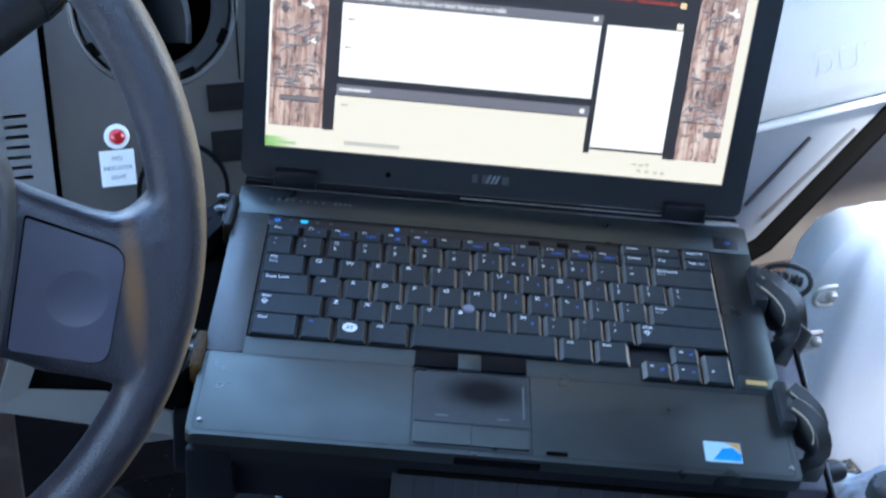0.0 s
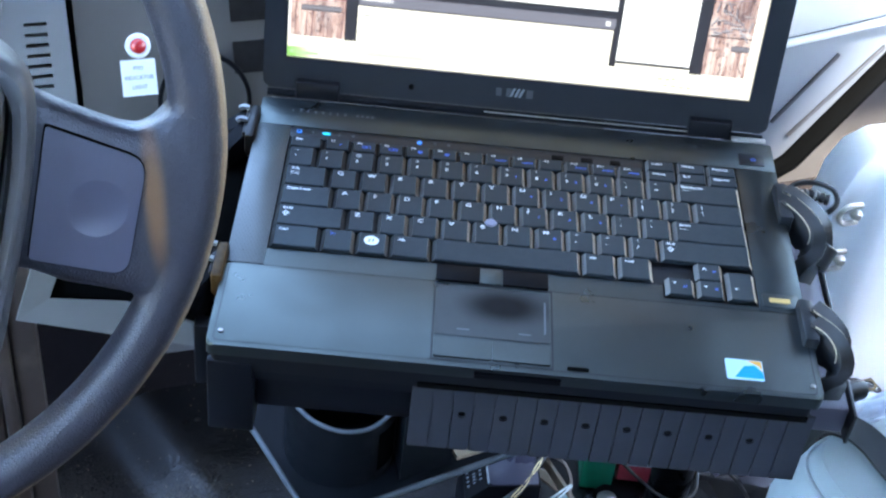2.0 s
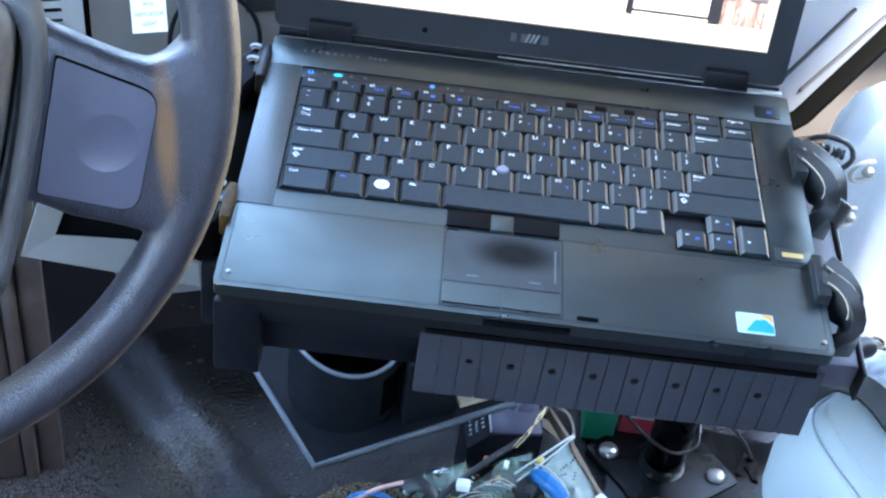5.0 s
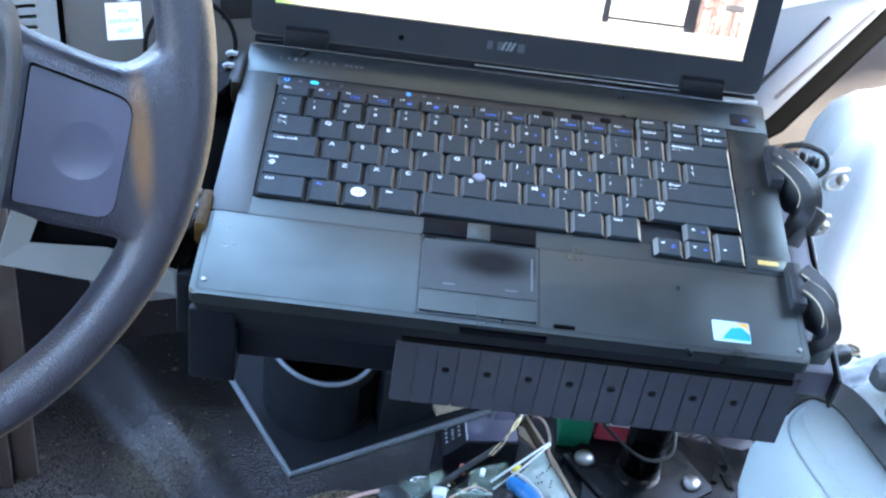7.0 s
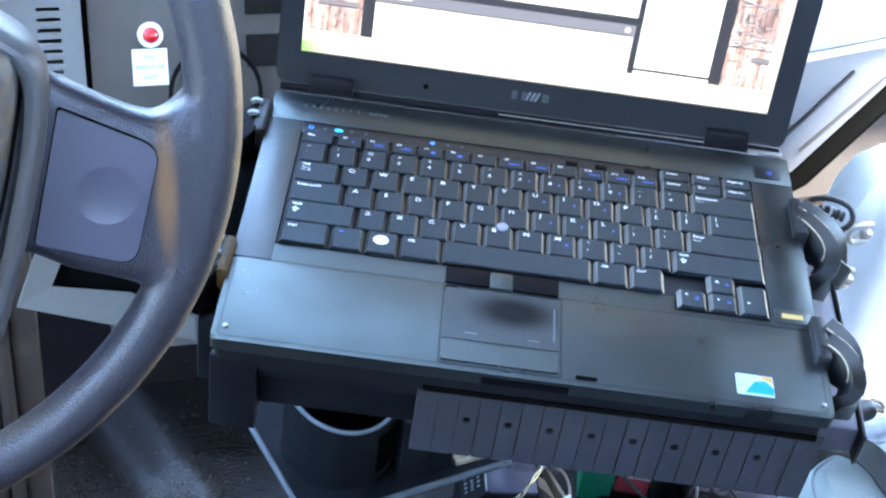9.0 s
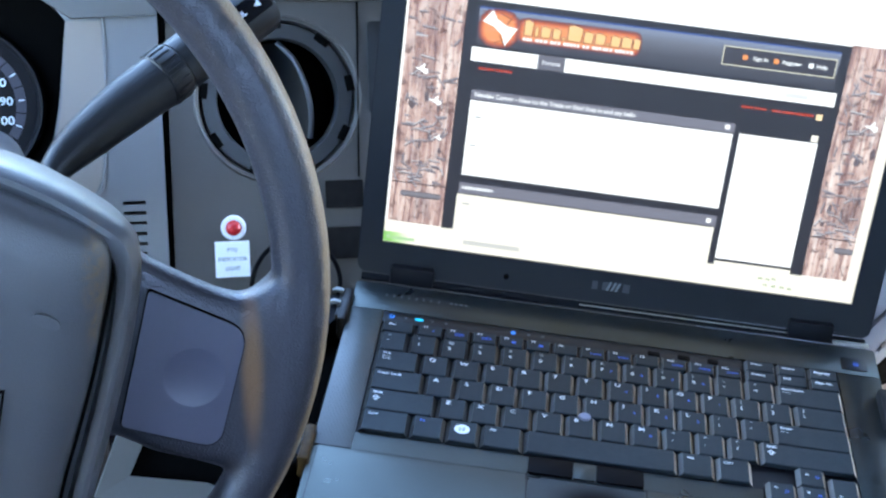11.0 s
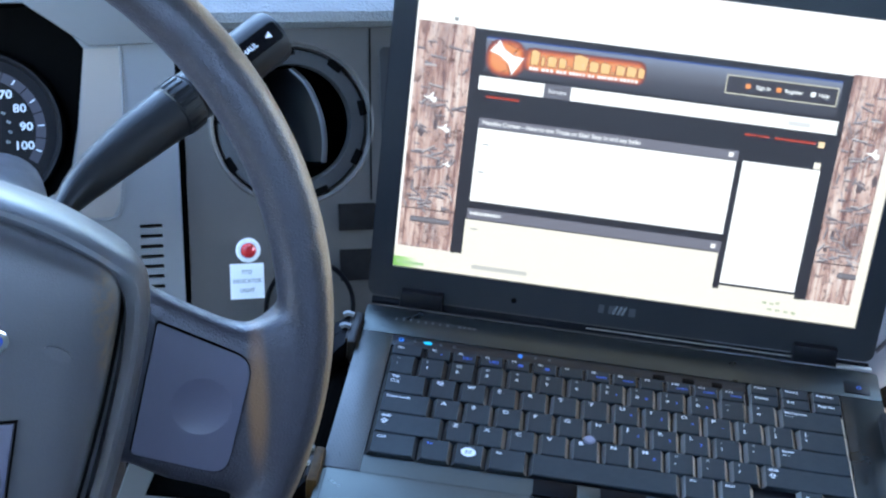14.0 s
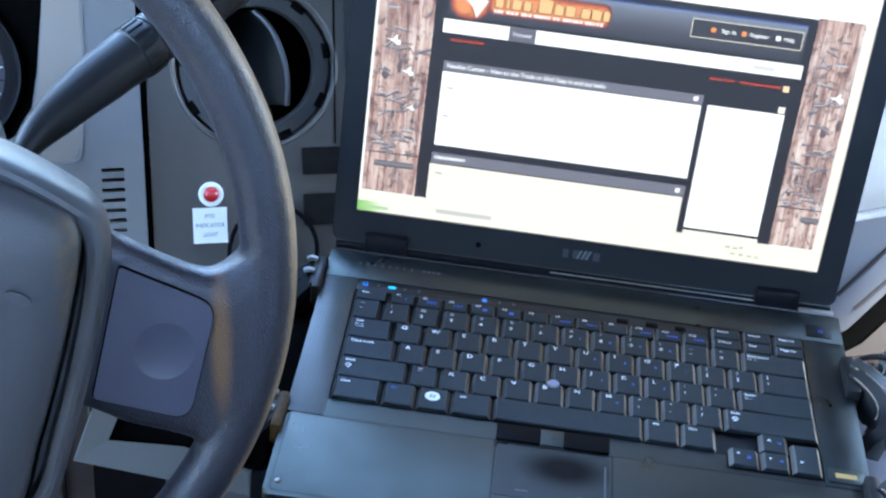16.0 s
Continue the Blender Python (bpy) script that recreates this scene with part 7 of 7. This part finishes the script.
        prism(bm, rounded(-0.010, -0.009, 0.050, 0.009, 0.0075, 6), -0.006, 0.008, bevel=0.0045, seg=3)
        part("grip", bm, M_GRIP, gp)
    buckle = thing("belt_buckle", TRUCK @ pose(0.228, -0.100, 0.470), "black belt tongue with a small metal ring", "buckle")
    bm = fresh()
    tube(bm, [(-0.044, 0.000, -0.002), (-0.020, 0.001, 0.0), (0.006, 0.003, 0.002), (0.010, 0.003, 0.002)], [0.0065, 0.0075, 0.0075, 0.006], 14)
    part("body", bm, M_RUBBER, buckle)
    bm = fresh()
    tube(bm, [(0.014 + 0.0045 * math.cos(t), 0.004 + 0.0045 * math.sin(t), 0.003) for t in np.linspace(0, 2 * math.pi, 16, endpoint=False)], 0.0014, 6, closed=True)
    part("ring", bm, M_CHROME, buckle)


def build_floor_clutter():
    # card boxes behind the pole
    g = thing("card_box", TRUCK @ pose(0.197, 0.135, 0.105, 0, 0, -20), "small green card box standing behind the pole", "box")
    bm = fresh()
    box(bm, (-0.022, -0.012, 0.0), (0.008, 0.030, 0.050), 0.001)
    part("carton", bm, M_GREEN, g)
    r = thing("card_box", TRUCK @ pose(0.226, 0.126, 0.105, 0, 0, -20), "small red and white card box behind the pole", "box")
    bm = fresh()
    box(bm, (-0.018, -0.006, 0.0), (0.024, 0.030, 0.048), 0.001)
    c = part("carton", bm, M_REDCARD, r)
    bm = fresh()
    prism(bm, [(-0.016, 0.0), (0.022, 0.0), (0.022, 0.014)], 0, 0.0004, Matrix(((1, 0, 0, 0), (0, 0, -1, -0.0062), (0, 1, 0, 0.03), (0, 0, 0, 1))))
    part("flash", bm, M_WHITECARD, c)
    # tread mat beyond the foot plate
    tm = thing("tread_mat", TRUCK @ pose(0.40, 0.16, 0.104, 0, 0, 10), "dusty black rubber mat with raised treads", "mat")
    bm = fresh()
    prism(bm, rounded(-0.11, -0.10, 0.12, 0.12, 0.01), -0.06, 0.0)
    sheet = part("sheet", bm, M_MAT, tm)
    for j in range(7):
        for i in range(5):
            bm = fresh()
            x, y = -0.10 + i * 0.044 + (j % 2) * 0.020, -0.09 + j * 0.030
            box(bm, (x, y, 0.0), (x + 0.036, y + 0.020, 0.004), 0.0015)
            part("tread", bm, surface("tread_rubber", (0.016, 0.013, 0.020), 0.5, spec=0.35, var=0.5, var_scale=60, dirt=(0.045, 0.042, 0.044), dirt_amount=0.5, dirt_scale=60) if (i, j) == (0, 0) else bpy.data.materials["tread_rubber"], sheet)
    # open carton full of small electrical parts
    tray = thing("parts_box", TRUCK @ pose(0.025, -0.005, 0.180), "open brown carton full of bagged electrical parts and wires", "parts box")
    outline = [(-0.075, -0.085), (0.116, -0.085), (0.108, 0.004), (0.096, 0.104), (0.084, 0.108), (0.030, 0.066), (0.010, 0.056), (-0.062, 0.050)]
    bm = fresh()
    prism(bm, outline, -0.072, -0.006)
    # Carton body is near black: shade inside it is put into the colour.
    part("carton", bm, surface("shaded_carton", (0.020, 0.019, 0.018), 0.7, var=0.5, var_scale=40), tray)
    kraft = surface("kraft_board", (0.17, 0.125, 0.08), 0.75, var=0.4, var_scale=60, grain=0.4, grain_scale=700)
    bm = fresh()
    ribbon(bm, [(0.0905, 0.106, 0.012), (0.0965, 0.070, 0.013), (0.1035, 0.010, 0.013), (0.112, -0.060, 0.012)], 0.0034, 0.012)
    part("carton_edge", bm, kraft, tray, "worn kraft-brown edge of the carton")
    bm = fresh()
    prism(bm, [(0.083, 0.099), (0.087, 0.108), (0.092, 0.104), (0.0955, 0.078), (0.0915, 0.084)], 0.0, 0.002)
    part("carton_flap", bm, kraft, tray, "folded kraft-brown flap")
    rng = random.Random(9)

    def bag(name, pts, z, mat, seed, crumple=0.004, label=""):
        """A crumpled clear plastic bag laid over four corners."""
        bm = fresh()
        g = 14
        a, b, c, d = (Vector((*p, 0)) for p in pts)
        vs = []
        for j in range(g + 1):
            row = []
            for i in range(g + 1):
                p, q = i / g, j / g
                at = a.lerp(b, p).lerp(d.lerp(c, p), q)
                w = Vector((at.x * 160, at.y * 160, seed))
                rise = min(1.0, 6 * min(p, 1 - p, q, 1 - q))
                row.append(bm.verts.new((at.x + 0.0016 * noise.noise(w + Vector((7, 0, 0))), at.y + 0.0016 * noise.noise(w + Vector((0, 9, 0))), z + rise * (0.003 + crumple * noise.noise(w) + crumple * 0.6 * noise.noise(w * 2.7)))))
            vs.append(row)
        for j in range(g):
            for i in range(g):
                bm.faces.new((vs[j][i], vs[j][i + 1], vs[j + 1][i + 1], vs[j + 1][i]))
        return part(name, bm, mat, tray, label, sharp=1.2)

    def run(name, pts, r, mat, label="", steps=6):
        bm = fresh()
        tube(bm, smooth_path(pts, steps), r, 8)
        return part(name, bm, mat, tray, label)

    # what lies underneath: connectors, terminals, loose bits
    for i in range(190):
        bm = fresh()
        x, y = rng.uniform(-0.062, 0.098), rng.uniform(-0.055, 0.056)
        q = rng.choice((0.0015, 0.002, 0.003, 0.004, 0.0055))
        m = pose(x, y, rng.uniform(-0.004, 0.007), rng.uniform(-40, 40), rng.uniform(-40, 40), rng.uniform(0, 180))
        if i % 3 == 0:
            lathe(bm, [(q * 0.4, 0), (q * 0.5, q * 0.3), (q * 0.5, q * 1.6), (q * 0.25, q * 1.8), (0, q * 1.8)], 10, m)
        else:
            box(bm, (-q, -q * 0.6, 0), (q, q * 0.6, q * rng.uniform(0.6, 1.4)), q * 0.25, m)
        part("component", bm, rng.choice((M_BLACK, M_BLACK, M_CABLE, M_PCB, M_PCB, M_WHITECARD, M_CLEAR, M_STEEL, M_STEEL, M_BRASS, M_YELLOW, M_BLISTER)), tray)
    # thin looped wires in bundles
    for i in range(30):
        cx, cy = rng.choice(((0.020, 0.030), (0.000, 0.020), (0.050, 0.000), (-0.030, 0.010)))
        a0, r0 = rng.uniform(0, 6.3), rng.uniform(0.008, 0.020)
        span = rng.uniform(1.2, 3.4)
        pts = [(cx + rng.uniform(-0.004, 0.004) + r0 * 1.2 * math.cos(a0 + span * k / 5), min(0.052, cy + r0 * 0.8 * math.sin(a0 + span * k / 5)), 0.008 + rng.uniform(0, 0.006)) for k in range(6)]
        run("wire", pts, rng.choice((0.0005, 0.0007, 0.0009)), rng.choice((M_WIREWHITE, M_WIREWHITE, M_PALEGREEN, M_PALEGREEN, M_CABLE, M_COPPER)), steps=4)
    # clear bags over them
    bag("bag", ((0.0570, 0.0400), (0.0970, 0.0690), (0.1040, 0.0060), (0.0600, 0.0040)), 0.014, M_BAGWHITE, 3, 0.004, "milky clear bag with dark print")
    bag("bag", ((-0.0400, 0.0340), (-0.0110, 0.0390), (-0.0170, 0.0630), (-0.0400, 0.0570)), 0.013, M_BAG, 7, 0.003, "clear bag corner")
    bag("bag", ((-0.0170, 0.0340), (0.0020, 0.0390), (0.0030, 0.0640), (-0.0200, 0.0590)), 0.015, M_BAG, 11, 0.003)
    bag("bag", ((0.0010, 0.0100), (0.0400, 0.0160), (0.0440, 0.0420), (0.0040, 0.0460)), 0.010, M_BAG, 15)
    bag("bag", ((0.0180, 0.0420), (0.0560, 0.0420), (0.0620, 0.0640), (0.0260, 0.0600)), 0.012, M_BAG, 19)
    bag("bag", ((-0.0600, -0.0400), (0.0100, -0.0400), (0.0100, 0.0150), (-0.0550, 0.0200)), 0.010, M_BAG, 23, 0.006)
    bag("bag", ((0.0150, -0.0600), (0.1000, -0.0600), (0.1000, 0.0020), (0.0200, 0.0080)), 0.010, M_BAGWHITE, 27, 0.006)
    for k, (x, y, a) in enumerate(((0.0800, 0.0360, 30), (0.0860, 0.0260, 60), (0.0760, 0.0280, 10), (0.0900, 0.0420, 45), (0.0680, 0.0160, 20))):
        bm = fresh()
        bars(bm, -0.0050, -0.0009, 0.0050, 0.0009, 0.0245, 3, 200 + k, 0.35, pose(x, y, 0, 0, 0, a))
        part("bag_print", bm, M_BLACK, tray)
    # clear cable tie folded over the bags
    for dy, r in ((0.0, 0.0011), (-0.0075, 0.0009)):
        run("cable_tie", [(0.0377 + 0.002 * dy, 0.0399 + dy, 0.020), (0.0690, 0.0530 + dy * 0.8, 0.024), (0.0960, 0.0660 + dy * 0.3, 0.024), (0.1000, 0.0670, 0.022)], r, M_WIREWHITE, "pale clear cable tie")
    # the thick black lead and its frayed yellow strands
    run("cable", [(-0.0400, 0.0220, 0.016), (-0.0232, 0.0340, 0.018), (0.0143, 0.0537, 0.022), (0.0524, 0.0713, 0.024), (0.0736, 0.0896, 0.026), (0.0909, 0.1059, 0.026), (0.1000, 0.1200, 0.020)], 0.0030, M_CABLE, "thick black cable")
    for k in range(4):
        o = 0.0009 * (k - 1.5)
        run("strand", [(0.0440 - o, 0.0620 + o, 0.0265), (0.0600, 0.0735 + o * 1.5, 0.0290), (0.0736 + o, 0.0880 - o, 0.0300), (0.0830, 0.0975 + o * 0.5, 0.0290)], 0.00042, M_STRAND if k % 2 else M_CABLE, "bare golden strand" if k % 2 else "")
    run("cord", [(0.0944, 0.1053, 0.020), (0.1030, 0.0940, 0.021), (0.1030, 0.0760, 0.020), (0.0960, 0.0570, 0.018), (0.1010, 0.0300, 0.017), (0.1080, 0.0000, 0.016)], 0.0013, surface("brown_cord", (0.20, 0.14, 0.10), 0.6), "thin brown cord along the carton's edge")
    # black sleeved bundle, copper lead, coil of blue wire
    for k in range(4):
        run("sleeve", [(-0.0580 + 0.002 * k, 0.0500 - 0.003 * k, 0.014), (-0.0456, 0.0490 - 0.003 * k, 0.020), (-0.0350, 0.0400 - 0.003 * k, 0.018), (-0.0300, 0.0280 - 0.002 * k, 0.010)], 0.0028, M_CABLE)
    run("lead", [(-0.1080, 0.0400, 0.012), (-0.0800, 0.0485, 0.016), (-0.0560, 0.0500, 0.018)], 0.0018, M_COPPER, "copper-pink lead")
    for k in range(3):
        run("wire", [(-0.1110 + 0.003 * k, 0.0420, 0.010), (-0.0980 + 0.002 * k, 0.0490 - 0.0015 * k, 0.014 + 0.001 * k), (-0.0800, 0.0470 - 0.002 * k, 0.015), (-0.0660, 0.0360 - 0.002 * k, 0.014), (-0.0620, 0.0250, 0.012)], 0.0006, M_BLUE, "blue wire")
    # single parts on top
    bm = fresh()
    tube(bm, smooth_path([(0.0530, 0.0400, 0.019), (0.0575, 0.0320, 0.021), (0.0650, 0.0200, 0.021), (0.0725, 0.0080, 0.018)], 4), [0.002, 0.0042, 0.0058, 0.0066, 0.0070, 0.0072, 0.0074, 0.0074, 0.0072, 0.0070, 0.0066, 0.0058, 0.0040], 14)
    part("blue_connector", bm, M_BLUE, tray, "bright blue moulded connector")
    run("wire", [(0.0560, 0.0430, 0.0250), (0.0640, 0.0340, 0.0285), (0.0720, 0.0190, 0.0275), (0.0750, 0.0080, 0.0240)], 0.0007, M_WIREWHITE, "white wire over the blue connector")
    for name, at, size, mat, label in (("fuse", (0.0630, 0.0480, 0.021), (0.0040, 0.0028, 0.0030), M_YELLOW, "yellow blade fuse"), ("relay", (0.0430, 0.0220, 0.016), (0.0090, 0.0085, 0.0075), M_BLACK, "black relay block"), ("plug", (-0.0085, 0.0360, 0.021), (0.0045, 0.0055, 0.0040), M_WHITE, "white plug"), ("terminal", (-0.0260, 0.0520, 0.0200), (0.0024, 0.0030, 0.0018), M_CHROME, ""), ("terminal", (-0.0190, 0.0540, 0.0200), (0.0018, 0.0026, 0.0018), M_CHROME, ""), ("fuse", (0.0190, 0.0600, 0.016), (0.0045, 0.0026, 0.0028), M_ORANGE, "orange-red blade fuse"), ("terminal", (0.0330, 0.0490, 0.0220), (0.0042, 0.0020, 0.0014), M_WHITECARD, ""), ("plug", (0.1010, 0.0000, 0.020), (0.0045, 0.0045, 0.0045), M_WHITE, "")):
        bm = fresh()
        box(bm, [-v for v in size], size, min(size) * 0.4, pose(*at, rng.uniform(-15, 15), rng.uniform(-15, 15), rng.uniform(20, 70)))
        box(bm, (-size[0] * 0.5, -size[1] * 0.4, size[2] * 0.8), (size[0] * 0.5, size[1] * 0.4, size[2] * 1.25), min(size) * 0.1, pose(*at, 4, -6, 40))
        part(name, bm, mat, tray, label)
    # dark device with a printed side, beside the tray
    dev = thing("plug_box", TRUCK @ pose(0.079, 0.091, 0.208, 0, 0, -12), "dark violet-black plastic box with white print", "device")
    bm = fresh()
    prism(bm, [(-0.023, 0.0), (0.023, 0.0), (0.023, -0.10), (-0.041, -0.10), (-0.041, -0.019)], -0.024, 0.024, Matrix(((1, 0, 0, 0), (0, 0, -1, 0), (0, 1, 0, 0), (0, 0, 0, 1))), bevel=0.0015)
    b = part("case", bm, surface("violet_black_plastic", (0.005, 0.005, 0.007), 0.4, spec=0.15), dev)
    bm = fresh()
    prism(bm, rounded(-0.0215, -0.0225, 0.0215, 0.0225, 0.003), 0.0, 0.0012, bevel=0.0005)
    part("lid", bm, surface("violet_grey_lid", (0.030, 0.028, 0.045), 0.30, spec=0.4), b)
    # Pale bar paints the light caught by the lid's left edge.
    bm = fresh()
    ribbon(bm, [(-0.0224, -0.0215, 0.0010), (-0.0224, 0.0215, 0.0010)], 0.0014, 0.0014)
    part("edge", bm, M_GREYPRINT, b, "pale line painted as the lid's lit edge")
    for k in range(3):
        bm = fresh()
        bars(bm, -0.017, -0.0014, 0.002 - 0.006 * (k % 2), 0.0014, 0, 4, 71 + k, 0.5, pose(-0.0275 - 0.0048 * k, 0.004, -0.0044 - 0.0051 * k, 0, -46.5, 0) @ pose(0, 0, 0.0006, 0, 0, 90))
        part("print", bm, M_GREYPRINT, b)
    # grit heap at the carton's end: fine grains on a low mound
    gr = fresh()
    for i in range(3600):
        a, d = rng.uniform(0, 6.3), 0.034 * rng.random() ** 0.6
        q = rng.uniform(0.0005, 0.0010)
        m = Matrix.Translation((d * math.cos(a) * 1.5, d * math.sin(a), 0.016 * (1 - (d / 0.036) ** 2) + rng.uniform(0, 0.0012))) @ pose(0, 0, 0, rng.uniform(0, 90), rng.uniform(0, 90), 0) @ Matrix.Diagonal((q * 1.5, q, q, 1))
        vs = [gr.verts.new(m @ Vector(p)) for p in ((1, 0, 0), (-1, 0, 0), (0, 1, 0), (0, -1, 0), (0, 0, 1), (0, 0, -1))]
        for f in ((0, 2, 4), (2, 1, 4), (1, 3, 4), (3, 0, 4), (2, 0, 5), (1, 2, 5), (3, 1, 5), (0, 3, 5)):
            gr.faces.new([vs[k] for k in f])
    ob = part("grit", gr, M_GRAVEL, None)
    ob.matrix_world = TRUCK @ pose(-0.052, 0.082, 0.105)
    tagged(ob, "small heap of tan grit on the floor", "grit", kind="stuff")
    # sand grains trodden over the footwell
    sand = fresh()
    for i in range(420):
        u, v = rng.uniform(-0.36, -0.04), rng.uniform(0.10, 0.37)
        q = rng.uniform(0.0003, 0.0008)
        m = Matrix.Translation((u, v, floor_height(u, v) + q * 0.5)) @ pose(0, 0, 0, rng.uniform(0, 90), rng.uniform(0, 90), 0) @ Matrix.Diagonal((q * 1.4, q, q, 1))
        vs = [sand.verts.new(m @ Vector(p)) for p in ((1, 0, 0), (-1, 0, 0), (0, 1, 0), (0, -1, 0), (0, 0, 1), (0, 0, -1))]
        for f in ((0, 2, 4), (2, 1, 4), (1, 3, 4), (3, 0, 4), (2, 0, 5), (1, 2, 5), (3, 1, 5), (0, 3, 5)):
            sand.faces.new([vs[k] for k in f])
    ob = part("sand", sand, M_GRAVEL, None)
    ob.matrix_world = TRUCK
    tagged(ob, "tan sand grains scattered over the black floor", "sand", kind="stuff")
    # lead round the pole
    ld = thing("pole_cable", TRUCK @ pose(0.235, 0.082, 0.155), "grey lead looped round the pole", "cable")
    bm = fresh()
    tube(bm, smooth_path([(-0.055, 0.05, 0.030), (-0.040, 0.010, 0.018), (-0.012, -0.020, 0.004), (0.016, -0.018, 0.002), (0.028, 0.004, 0.012), (0.040, 0.020, 0.014), (0.075, 0.000, -0.020), (0.090, -0.010, -0.045)], 6), 0.0017, 8)
    part("lead", bm, surface("dark_lead", (0.020, 0.017, 0.015), 0.35), ld)


build_far_panel()
build_tote()
build_seat()
build_floor_clutter()
